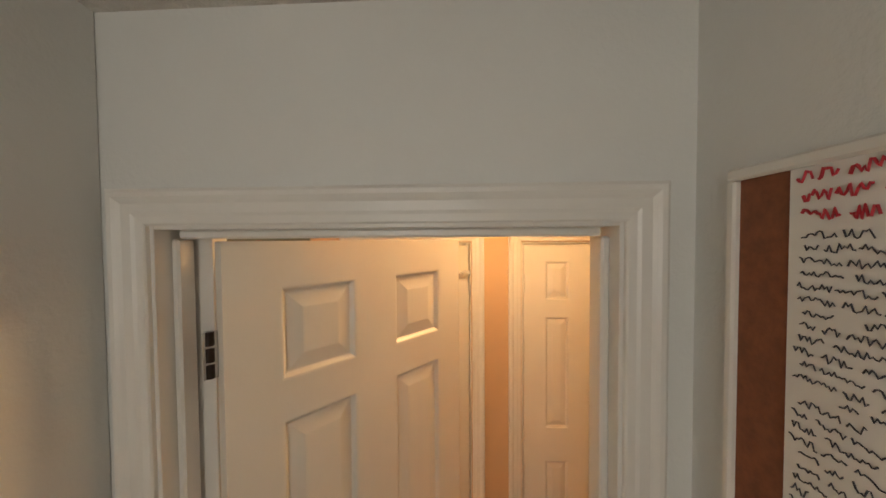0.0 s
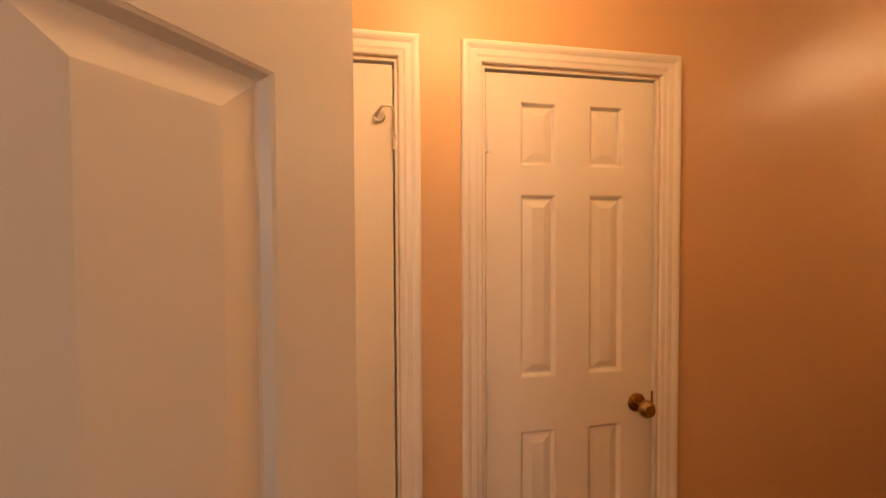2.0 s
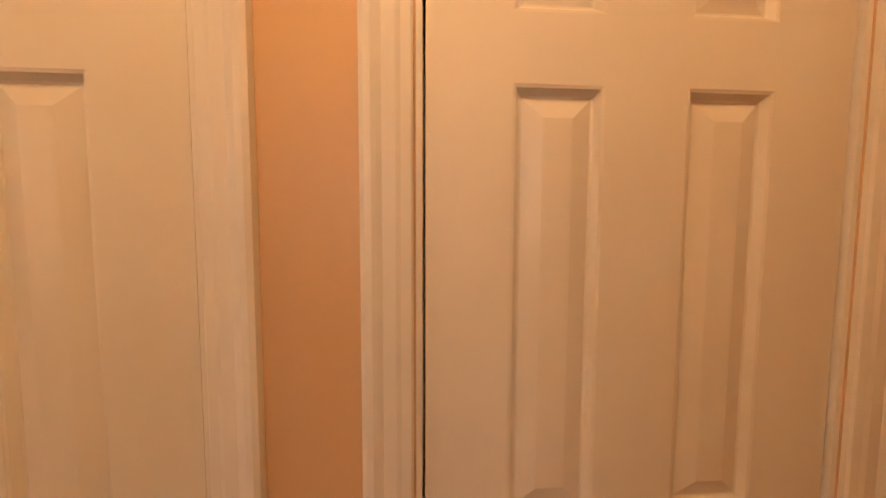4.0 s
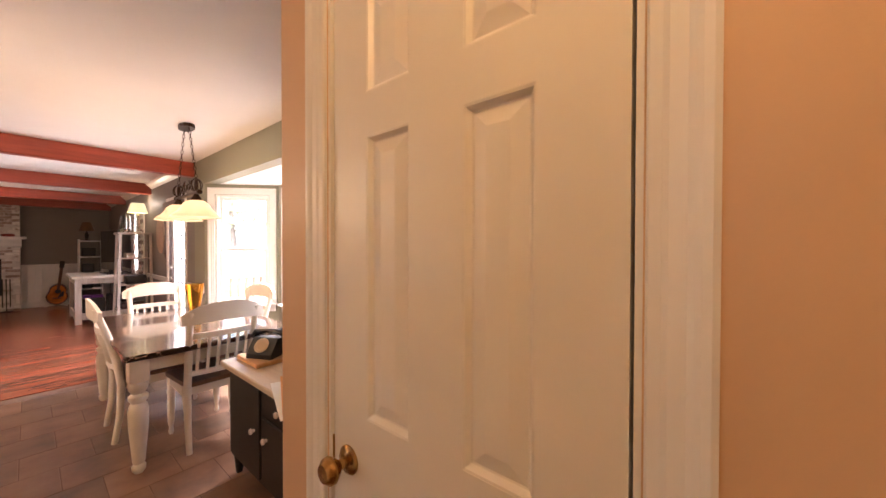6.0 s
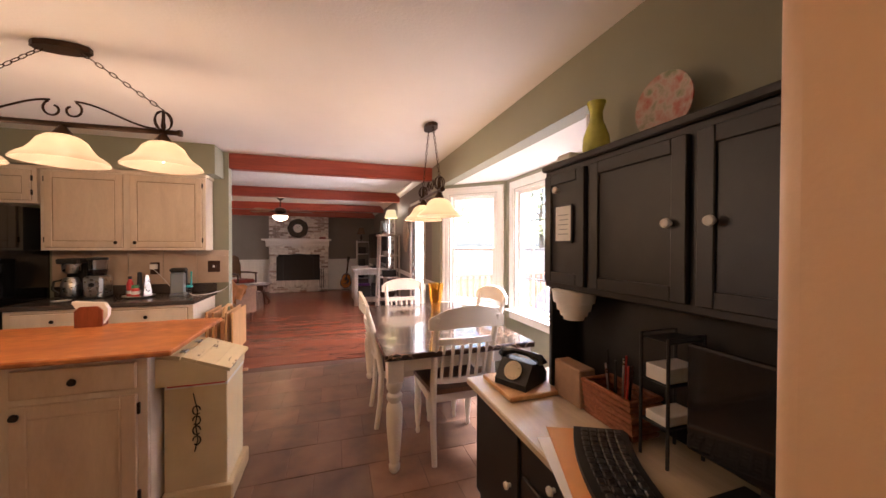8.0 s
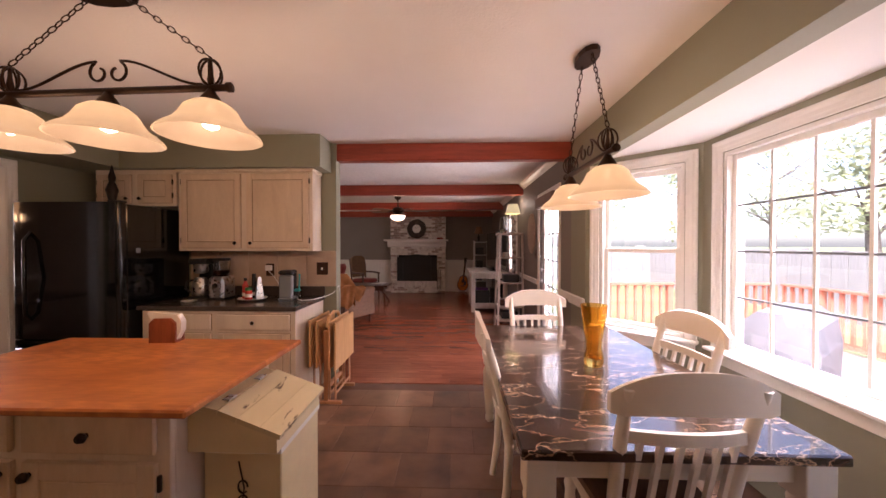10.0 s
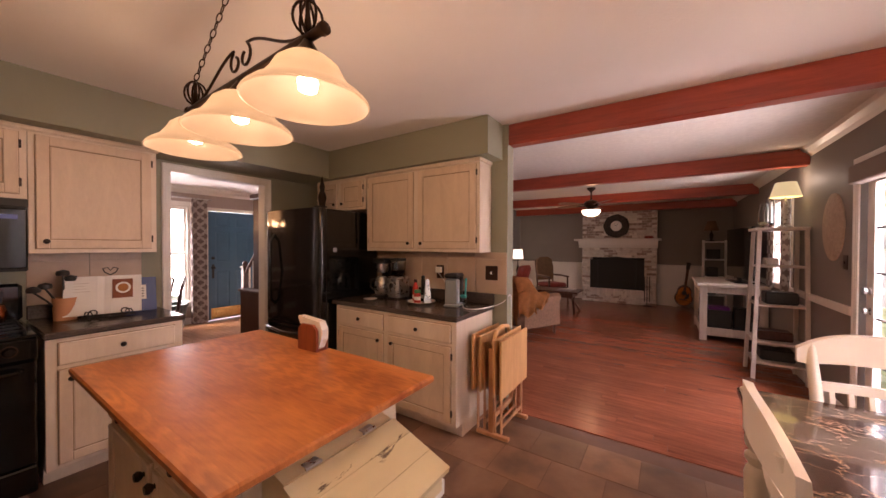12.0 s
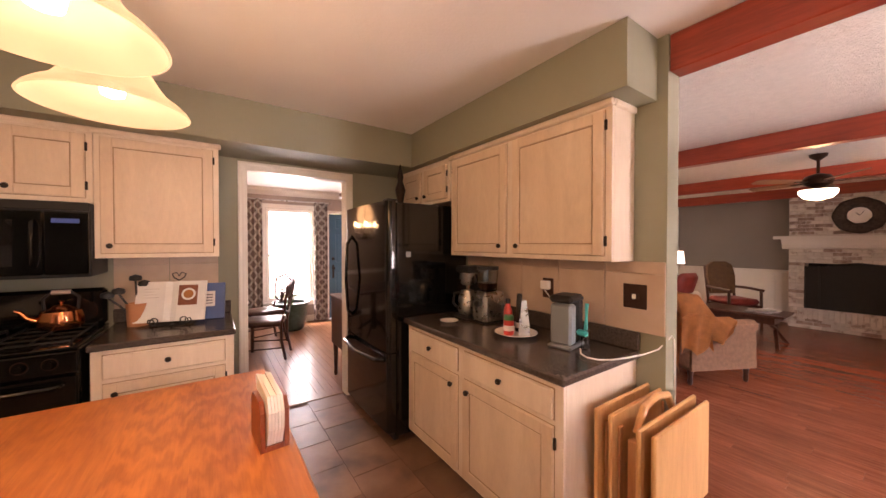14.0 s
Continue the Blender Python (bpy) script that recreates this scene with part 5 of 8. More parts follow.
# lid of three boards side by side
for u0, u1 in ((0.0, 0.33), (0.336, 0.69), (0.696, 1.0)):
    bm = B()
    (xa, za), (xb, zb) = ((0.128 - 0.224 * u, 0.745 + 0.083 * u) for u in (u0, u1))
    prism(bm, [(xa, za), (xb, zb), (xb + 0.004, zb + 0.017), (xa + 0.004, za + 0.017)], 3.25, 3.645, "y")
    part("lid_board", bm, M["cream_worn"], bn, "chipped cream lid board")
bm = B()
prism(bm, [(-0.19, 0.655), (0.10, 0.655), (0.10, 0.70), (-0.19, 0.685)], 3.315, 3.665, "y")
part("bag_rim", bm, M["paper"], bn, "white bin liner edge with a red band")
box_part("bag_band", M["ink_red"], bn, -0.18, 0.09, 3.312, 3.3145, 0.665, 0.675)
for y in (3.34, 3.54):
    bm = B()
    bx(bm, -0.125, -0.105, y - 0.022, y + 0.022, 0.849, 0.853, 0.001)
    tube(bm, [(-0.1, y - 0.024, 0.849), (-0.1, y + 0.024, 0.849)], 0.005, 6)
    part("lid_hinge", bm, M["steel"], bn)
bm = B()
for k in range(4):
    z = 0.36 + k * 0.055
    s = 1 if k % 2 else -1
    pts = [(-0.05 + s * 0.018 * math.cos(a), 3.322, z + 0.024 * math.sin(a)) for a in (t * 0.55 for t in range(11))]
    tube(bm, pts, 0.0035, 5)
tube(bm, [(-0.06, 3.322, 0.30), (-0.045, 3.322, 0.36), (-0.055, 3.322, 0.45), (-0.045, 3.322, 0.52), (-0.065, 3.322, 0.62)], 0.003, 5)
part("scroll_ornament", bm, M["knob_dark"], bn, "dark scrolled stencil")

# folding tray tables hung on their rack
ty = thing("tray_table_rack", pose(0, 0, 0), "light wooden stand holding folded tray tables", "tray rack")
bm = B()
for y in (5.08, 5.47):
    bx(bm, -0.53, -0.27, y - 0.018, y + 0.018, 0.0, 0.03, 0.005)
    bx(bm, -0.43, -0.39, y - 0.016, y + 0.016, 0.03, 0.66, 0.005)
bx(bm, -0.425, -0.395, 5.10, 5.45, 0.12, 0.16, 0.004)
part("stand", bm, M["tray_red"], ty)
bm = B()
tube(bm, [(-0.41, 5.1, 0.68), (-0.41, 5.16, 0.77), (-0.41, 5.27, 0.79), (-0.41, 5.38, 0.77), (-0.41, 5.44, 0.68)], 0.016, 8)
part("carry_handle", bm, M["tray_wood"], ty)
for k, x in enumerate((-0.53, -0.475, -0.36, -0.31)):
    tr = thing("tray_table", pose(x, 5.27, 0, 0, 0, 0), "folded beech tray table hanging on its stand", "tray table", "folded tray tables")
    box_part("tray_top", M["tray_wood"], tr, -0.009, 0.009, -0.27 + 0.01 * (k % 2), 0.27, 0.35 - 0.012 * k, 0.765 - 0.008 * k, 0.006)
    for y in (-0.2, 0.2):
        box_part("leg", M["tray_red"], tr, 0.0095 if x < -0.41 else -0.02, 0.02 if x < -0.41 else -0.0095, y - 0.015, y + 0.015, 0.045, 0.70, 0.003)
    box_part("crossbar", M["tray_red"], tr, 0.0095 if x < -0.41 else -0.02, 0.02 if x < -0.41 else -0.0095, -0.184, 0.184, 0.08, 0.105, 0.003)

# things on the coffee counter
Z = 0.916
cm = thing("coffee_maker", pose(-1.68, 5.26, Z), "steel and black coffee maker with a thermal carafe", "coffee maker")
box_part("base", M["black_matte"], cm, -0.085, 0.085, -0.10, 0.12, 0, 0.03, 0.01)
box_part("column", M["black_matte"], cm, -0.08, 0.08, 0.05, 0.12, 0.03, 0.36, 0.01)
box_part("head", M["black_matte"], cm, -0.085, 0.085, -0.08, 0.12, 0.33, 0.38, 0.012)
lathe_part("basket", M["steel"], cm, [(0.045, 0.24), (0.062, 0.26), (0.066, 0.33)], (0, -0.02, 0))
ca = lathe_part("carafe", M["steel"], cm, [(0.06, 0.031), (0.07, 0.05), (0.07, 0.14), (0.05, 0.19), (0.045, 0.2)], (0, -0.025, 0))
tube_part("carafe_handle", M["black_matte"], ca, [(-0.05, -0.05, 0.18), (-0.09, -0.08, 0.17), (-0.1, -0.085, 0.1), (-0.07, -0.06, 0.06)], 0.01, 8)
cg = thing("coffee_grinder", pose(-1.50, 5.27, Z), "steel coffee grinder with a clear bean hopper", "coffee grinder")
bm = B()
bx(bm, -0.075, 0.075, -0.09, 0.10, 0.0, 0.21, 0.02)
part("body", bm, M["steel"], cg)
lathe_part("hopper", M["clear"], cg, [(0.05, 0.211), (0.065, 0.22), (0.075, 0.36), (0.07, 0.36), (0.06, 0.225), (0.0, 0.215)])
lathe_part("beans", M["dark_wood"], cg, [(0.045, 0.222), (0.062, 0.24), (0.064, 0.27), (0.0, 0.275)])
lathe_part("lid", M["black_matte"], cg, [(0.077, 0.361), (0.077, 0.385), (0.0, 0.39)])
lathe_part("dial", M["black_matte"], cg, [(0.0, -0.105), (0.02, -0.105), (0.022, -0.091)], (0, 0, 0.13), "y")
box_part("foot", M["black_matte"], cg, -0.08, 0.08, -0.095, 0.105, -0.0005, 0.012, 0.005)
sp = thing("spoon_rest", pose(-1.63, 5.03, Z), "small white saucer on the worktop", "saucer")
lathe_part("dish", M["white_knob"], sp, [(0.03, 0.0), (0.055, 0.008), (0.065, 0.014), (0.06, 0.015), (0.035, 0.006), (0.0, 0.005)])
pl = thing("plate", pose(-1.13, 5.16, Z), "white plate carrying bottles on the worktop", "plate")
lathe_part("dish", M["white_knob"], pl, [(0.06, 0.0), (0.09, 0.008), (0.125, 0.02), (0.122, 0.023), (0.085, 0.012), (0.0, 0.009)], seg=30)


def bottle(name, x, y, prof, mat, cap, label):
    b = thing(name, pose(x, y, Z + 0.0125), label, "bottle")
    lathe_part("bottle_body", mat, b, prof, seg=16)
    r, h = prof[-1]
    lathe_part("cap", cap, b, [(r + 0.003, h + 0.0005), (r + 0.003, h + 0.02), (r, h + 0.028), (0, h + 0.03)], seg=14)
    lathe_part("bottle_label", M["paper"], b, [(prof[1][0] + 0.001, prof[1][1] + 0.02), (prof[1][0] + 0.001, prof[1][1] + 0.05)], seg=16)
    return b


bottle("sauce_bottle", -1.205, 5.17, [(0.02, 0), (0.027, 0.006), (0.027, 0.12), (0.016, 0.15), (0.012, 0.165)], M["red_plastic"], M["black_matte"], "red plastic sauce bottle on the plate")
bottle("seasoning_jar", -1.13, 5.10, [(0.026, 0), (0.03, 0.006), (0.03, 0.075), (0.026, 0.085)], M["red_plastic"], M["green_plastic"], "small jar with a green cap on the plate")
bottle("pepper_mill", -1.145, 5.205, [(0.02, 0), (0.026, 0.006), (0.02, 0.1), (0.018, 0.19), (0.014, 0.2)], M["black_matte"], M["black_matte"], "tall black mill on the plate")
sh = thing("cheese_grater", pose(-1.075, 5.17, Z + 0.0125), "steel cone-shaped grater on the plate", "grater")
lathe_part("cone", M["steel"], sh, [(0.046, 0.0), (0.042, 0.05), (0.018, 0.2), (0.0, 0.205)], seg=4)
ch = thing("phone_charger", pose(-1.12, 5.435, 1.19), "white plug-in charger in a wall socket", "charger")
box_part("charger_body", M["white_knob"], ch, -0.03, 0.03, -0.04, 0.0, -0.02, 0.035, 0.006)
box_part("socket_plate", M["bronze_plate"], ch, -0.04, 0.04, 0.001, 0.012, -0.075, 0.05, 0.003)
tube_part("cord", M["white_knob"], ch, [(0.0, -0.03, -0.02), (0.06, -0.03, -0.08), (0.16, -0.06, -0.2), (0.24, -0.1, -0.26), (0.29, -0.16, -0.27)], 0.0035, 6)
wf = thing("water_filter", pose(-0.83, 5.22, Z, 0, 0, 10), "grey water dispenser with a clear tank", "water dispenser")
box_part("base", M["plastic_grey"], wf, -0.065, 0.065, -0.085, 0.085, 0, 0.02, 0.008)
box_part("back", M["black_matte"], wf, -0.062, 0.062, 0.0, 0.08, 0.02, 0.26, 0.02)
box_part("tank", M["plastic_grey"], wf, -0.058, 0.058, -0.07, -0.002, 0.02, 0.23, 0.012, "grey translucent tank")
box_part("top", M["black_matte"], wf, -0.064, 0.064, -0.075, 0.082, 0.235, 0.275, 0.015)
tb = thing("bottle_brush", pose(-0.735, 5.25, Z), "teal bottle brush standing beside the dispenser", "brush")
lathe_part("holder", M["clear"], tb, [(0.022, 0.0), (0.022, 0.1), (0.018, 0.1), (0.018, 0.005), (0, 0.004)])
tube_part("brush_handle", M["teal"], tb, [(0, 0, 0.1), (0.0, 0.005, 0.17), (0.0, 0.01, 0.235)], [0.01, 0.007, 0.01], 8)
bm = B()
bx(bm, -0.04, 0.02, -0.03, 0.0, 0.07, 0.10, 0.01)
part("brush_clip", bm, M["teal"], tb)
cd = thing("white_cable", pose(0, 0, 0), "white power cable trailing over the worktop and wall", "cable")
tube_part("wire", M["white_knob"], cd, [(-0.72, 5.18, 0.935), (-0.69, 5.14, 0.925), (-0.65, 5.125, 0.922), (-0.60, 5.14, 0.922), (-0.565, 5.19, 0.922), (-0.535, 5.28, 0.924), (-0.505, 5.37, 0.93), (-0.475, 5.44, 0.948), (-0.455, 5.485, 0.985), (-0.445, 5.51, 1.01), (-0.443, 5.53, 0.99), (-0.443, 5.542, 0.9), (-0.443, 5.55, 0.5), (-0.443, 5.55, 0.09)], 0.004, 6)
sw = thing("light_switch", pose(-0.590, 5.446, 1.19), "dark bronze toggle switch plate on the tiles", "switch")
box_part("plate", M["bronze_plate"], sw, -0.058, 0.058, 0.0, 0.006, -0.062, 0.062, 0.003)
box_part("toggle", M["white_knob"], sw, -0.008, 0.008, -0.012, -0.001, -0.012, 0.012, 0.002)
box_part("toggle_dark", M["bronze_plate"], sw, 0.01, 0.024, -0.008, -0.001, -0.012, 0.012, 0.002)


# pendants


def pendant(name, m, half, shades, bar_z, rim_z, r, label, canopy_along):
    """Bar along local x, ceiling at CEIL, origin under the canopy on the floor."""
    p = thing(name, m, label, "pendant lamp")
    bm = B()
    prism(bm, [(canopy_along * math.cos(t) * (1 if abs(math.cos(t)) < 0.75 else 0.97), 0.055 * math.sin(t)) for t in (2 * math.pi * (k + 0.5) / 12 for k in range(12))], CEIL - 0.03, CEIL - 0.002, "z")
    part("canopy", bm, M["iron"], p, "oblong bronze canopy")
    bm = B()
    tube(bm, [(-half - 0.075, 0, bar_z), (half + 0.075, 0, bar_z)], 0.014, 12)
    lathe(bm, [(0.0, -0.012), (0.019, -0.008), (0.019, 0.008), (0.0, 0.012)], 12, (half + 0.078, 0, bar_z), "x")
    lathe(bm, [(0.0, -0.012), (0.019, -0.008), (0.019, 0.008), (0.0, 0.012)], 12, (-half - 0.078, 0, bar_z), "x")
    part("bar", bm, M["iron"], p, "", 50)
    for s in (-1, 1):
        x = s * half
        bm = B()
        for k in range(3):
            a = math.pi * k / 3
            tube(bm, [(x + 0.042 * math.sin(t) * math.cos(a), 0.042 * math.sin(t) * math.sin(a), bar_z + 0.06 + 0.052 * math.cos(t)) for t in (2 * math.pi * q / 16 for q in range(16))], 0.0042, 6, True)
        lathe(bm, [(0.008, 0.01), (0.013, 0.03), (0.007, 0.07), (0.006, 0.12), (0.0, 0.125)], 8, (x, 0, bar_z))
        part("cage_ornament", bm, M["iron"], p, "", 60)
        top = Vector((s * canopy_along * 0.62, 0, CEIL - 0.03))
        low = Vector((x, 0, bar_z + 0.12))
        n = max(6, int((top - low).length / 0.034))
        d = (low - top) / n
        side = Vector((0, 1, 0))
        nrm = d.normalized().cross(side)
        bm = B()
        for k in range(n):
            c0 = top + d * (k + 0.5)
            u = d.normalized()
            v = side if k % 2 else nrm
            tube(bm, [c0 + u * (0.021 * math.cos(t)) + v * (0.009 * math.sin(t)) for t in (2 * math.pi * q / 10 for q in range(10))], 0.0024, 5, True)
        part("chain", bm, M["iron"], p, "", 60)
        bm = B()
        pts = [(x * 0.92, 0, bar_z + 0.016)]
        for q in range(1, 13):
            t = q / 12
            pts.append((x * 0.92 + (s * 0.052 - x * 0.92) * t, 0, bar_z + 0.016 + 0.105 * (t * t * (3 - 2 * t))))
        cx, cz = s * 0.040, bar_z + 0.075
        for q in range(1, 15):
            t = math.pi / 2 + q * 0.42
            rr = 0.046 * (1 - q / 24)
            pts.append((cx - s * rr * math.cos(t), 0, cz + rr * math.sin(t)))
        tube(bm, pts, 0.0052, 7)
        part("scroll", bm, M["iron"], p, "", 60)
    top_z = rim_z + 0.14
    for x in shades:
        lathe_part("shade_holder", M["iron"], p, [(0.012, bar_z - 0.005), (0.02, bar_z - 0.02), (0.042, top_z + 0.003), (0.044, top_z - 0.008), (0.03, top_z - 0.012)], (x, 0, 0))
        prof = [(0.036, top_z), (0.062, top_z - 0.008), (0.088, top_z - 0.03), (0.104, top_z - 0.062), (0.125, top_z - 0.092), (0.152, top_z - 0.112), (0.168, top_z - 0.128), (r, rim_z), (r - 0.006, rim_z - 0.002), (0.162, top_z - 0.131), (0.147, top_z - 0.116), (0.12, top_z - 0.096), (0.099, top_z - 0.066), (0.083, top_z - 0.034), (0.058, top_z - 0.012), (0.036, top_z - 0.004)]
        prof = [(q * r / 0.175 if q < r - 0.007 else q, h) for q, h in prof]
        s_ob = lathe_part("shade", M["shade"], p, prof, (x, 0, 0), seg=40, label="alabaster glass bell shade, lit", smooth=70)
        s_ob.visible_shadow = False
        b_ob = lathe_part("bulb", M["bulb"], p, [(0.012, top_z - 0.01), (0.014, top_z - 0.035), (0.03, top_z - 0.075), (0.026, top_z - 0.1), (0.0, top_z - 0.112)], (x, 0, 0), seg=16)
        b_ob.visible_shadow = False
    return p


pendant("island_pendant", pose(-0.66, 3.425, 0, 0, 0, -2), 0.435, (-0.435, 0.0, 0.435), 2.045, 1.85, 0.182, "bronze three-shade pendant lamp over the island, lit", 0.13)
pendant("table_pendant", pose(1.45, 3.95, 0, 0, 0, 90), 0.25, (-0.25, 0.25), 1.855, 1.655, 0.175, "bronze two-shade pendant lamp over the dining table, lit", 0.11)

# ---- dining nook ----
tbl = thing("dining_table", pose(1.475, 4.05, 0), "dining table with a dark faux-marble top and cream turned legs", "table")
box_part("tabletop", M["marble"], tbl, -0.52, 0.52, -0.855, 0.855, 0.722, 0.76, 0.006, "dark glossy faux-marble top")
bm = B()
for y in (-0.78, 0.78):
    bx(bm, -0.40, 0.40, y - 0.012, y + 0.012, 0.63, 0.721, 0.002)
for x in (-0.45, 0.45):
    bx(bm, x - 0.012, x + 0.012, -0.73, 0.73, 0.63, 0.721, 0.002)
part("apron", bm, M["chair_white"], tbl)
for x in (-0.45, 0.45):
    for y in (-0.78, 0.78):
        bm = B()
        bx(bm, x - 0.05, x + 0.05, y - 0.05, y + 0.05, 0.58, 0.7215, 0.004)
        lathe(bm, [(0.02, 0.0), (0.034, 0.02), (0.036, 0.045), (0.026, 0.06), (0.032, 0.075), (0.034, 0.1), (0.05, 0.30), (0.052, 0.40), (0.045, 0.43), (0.034, 0.445), (0.05, 0.47), (0.05, 0.49), (0.032, 0.505), (0.048, 0.53), (0.052, 0.56), (0.046, 0.5795)], 20, (x, y, 0))
        part("leg", bm, M["chair_white"], tbl, "", 40)

ch0 = thing("dining_chair", pose(1.475, 3.275, 0), "cream slat-back dining chair with a brown wooden seat", "chair", "chairs round the table")
# local: front towards +y, back posts at y 0 leaning back to y -0.14
bm = B()
prism(bm, [(-0.20, 0.0), (0.20, 0.0), (0.235, 0.40), (0.2, 0.43), (-0.2, 0.43), (-0.235, 0.40)], 0.445, 0.475, "z")
part("seat", bm, M["seat_brown"], ch0, "brown wooden seat")
bm = B()
for a, b in (((-0.19, 0.03), (0.19, 0.03)), ((-0.21, 0.395), (0.21, 0.395))):
    bx(bm, a[0], b[0], a[1] - 0.011, a[1] + 0.011, 0.385, 0.4445, 0.002)
for x in (-0.205, 0.205):
    bx(bm, x - 0.011, x + 0.011, 0.045, 0.38, 0.385, 0.4445, 0.002)
part("seat_frame", bm, M["chair_white"], ch0)
for s in (-1, 1):
    bm = B()
    tube(bm, [(s * 0.195, -0.035, 0.0), (s * 0.195, -0.005, 0.2), (s * 0.195, 0.005, 0.42), (s * 0.195, -0.02, 0.6), (s * 0.2, -0.07, 0.8), (s * 0.205, -0.125, 0.985)], [0.018, 0.021, 0.024, 0.024, 0.022, 0.018], 8)
    part("back_leg", bm, M["chair_white"], ch0, "", 50)
    lathe_part("front_leg", M["chair_white"], ch0, [(0.012, 0.0), (0.018, 0.02), (0.012, 0.05), (0.02, 0.09), (0.027, 0.22), (0.022, 0.3), (0.028, 0.33), (0.022, 0.35), (0.027, 0.4445)], (s * 0.205, 0.385, 0), seg=14)
bm = B()
rows = []
N = 14
for k in range(N + 1):
    t = k / N * 2 - 1
    x = 0.255 * t
    yb = -0.118 - 0.035 * (1 - t * t)
    top = 1.045 - 0.075 * abs(t) ** 2.6
    low = 0.895 + 0.018 * (1 - t * t) - 0.02 * max(0, abs(t) - 0.85) / 0.15 + (0.03 if abs(t) > 0.99 else 0)
    rows.append([bm.verts.new(p) for p in ((x, yb, low), (x, yb + 0.026, low), (x, yb + 0.022, top - 0.006), (x, yb - 0.002, top))])
for a, b in zip(rows, rows[1:]):
    for k in range(4):
        bm.faces.new((a[k], a[(k + 1) % 4], b[(k + 1) % 4], b[k]))
bm.faces.new(rows[0])
bm.faces.new(rows[-1][::-1])
part("top_rail", bm, M["chair_white"], ch0, "wide curved top rail", 50)
for name, z, y, hh in (("upper_rail", 0.795, -0.078, 0.04), ("lower_rail", 0.53, -0.018, 0.035)):
    bm = B()
    pts = [(-0.19 + 0.38 * k / 8, y - 0.025 * (1 - (k / 4 - 1) ** 2)) for k in range(9)]
    prism(bm, [(x, yy - 0.009) for x, yy in pts] + [(x, yy + 0.009) for x, yy in pts[::-1]], z, z + hh, "z")
    part(name, bm, M["chair_white"], ch0)
for k in range(6):
    t = (k - 2.5) / 3.2
    x = 0.19 * t * 1.0
    c = 0.025 * (1 - t * t)
    bm = B()
    tube(bm, [(x, -0.018 - c, 0.56), (x, -0.05 - c, 0.69), (x, -0.079 - c, 0.80)], [0.012, 0.0125, 0.012], 4)
    part("slat", bm, M["chair_white"], ch0)
copy_thing(ch0, pose(1.425, 4.87, 0, 0, 0, 180))
copy_thing(ch0, pose(1.01, 4.0, 0, 0, 0, -90))
copy_thing(ch0, pose(1.97, 4.05, 0, 0, 0, 97))

vs = thing("glass_vase", pose(1.508, 3.985, 0.7605) @ Matrix.Diagonal((1, 1, 1.08, 1)), "tall amber glass vase on the dining table", "vase")
lathe_part("vase_body", M["amber"], vs, [(0.0, 0.0), (0.046, 0.002), (0.052, 0.02), (0.05, 0.05), (0.04, 0.09), (0.043, 0.13), (0.055, 0.19), (0.066, 0.27), (0.07, 0.31), (0.067, 0.31), (0.062, 0.27), (0.051, 0.19), (0.039, 0.13), (0.036, 0.09), (0.044, 0.055), (0.042, 0.04), (0.0, 0.034)], seg=28, smooth=60)

# desk with hutch in the nook
dk = thing("desk", pose(0, 0, 0), "black painted desk with a pale wooden top", "desk")
bm = B()
bx(bm, 1.35, 1.88, 1.42, 2.87, 0.675, 0.71, 0.006)
part("desktop", bm, M["desk_top"], dk, "pale varnished wooden top")
box_part("body", M["desk_black"], dk, 1.40, 1.86, 1.45, 2.83, 0.11, 0.674, 0.004)
for k in range(3):
    y0 = 1.48 + k * 0.455
    dd = box_part("door", M["desk_black"], dk, 1.385, 1.3995, y0, y0 + 0.42, 0.14, 0.65 if k == 2 else 0.50, 0.004)
    lathe_part("knob", M["white_knob"], dd, [(0.0, -0.03), (0.014, -0.027), (0.017, -0.018), (0.008, -0.008), (0.009, 0)], (1.385, y0 + (0.06 if k == 2 else 0.36), 0.40), "x", 14, "white porcelain knob")
    if k < 2:
        w2 = box_part("drawer_front", M["desk_black"], dk, 1.385, 1.3995, y0, y0 + 0.42, 0.53, 0.65, 0.004)
        lathe_part("knob", M["white_knob"], w2, [(0.0, -0.03), (0.014, -0.027), (0.017, -0.018), (0.008, -0.008), (0.009, 0)], (1.385, y0 + 0.21, 0.59), "x", 14, "white porcelain knob")
for x in (1.43, 1.83):
    for y in (1.49, 2.79):
        lathe_part("leg", M["desk_black"], dk, [(0.018, 0.0), (0.022, 0.02), (0.03, 0.1095)], (x, y, 0), seg=10)
ht = thing("hutch", pose(0, 0, 0), "black painted hutch with panelled doors standing on the desk", "hutch")
bm = B()
bx(bm, 1.70, 1.895, 1.45, 2.66, 1.22, 1.80, 0.006)
bx(bm, 1.685, 1.897, 1.44, 2.675, 1.80, 1.83, 0.006)
part("cupboard", bm, M["desk_black"], ht)
for y in (1.46, 2.64):
    box_part("side", M["desk_black"], ht, 1.72, 1.895, y - 0.012, y + 0.012, 0.711, 1.2195, 0.003)
box_part("back", M["desk_black"], ht, 1.875, 1.895, 1.473, 2.627, 0.711, 1.2195)
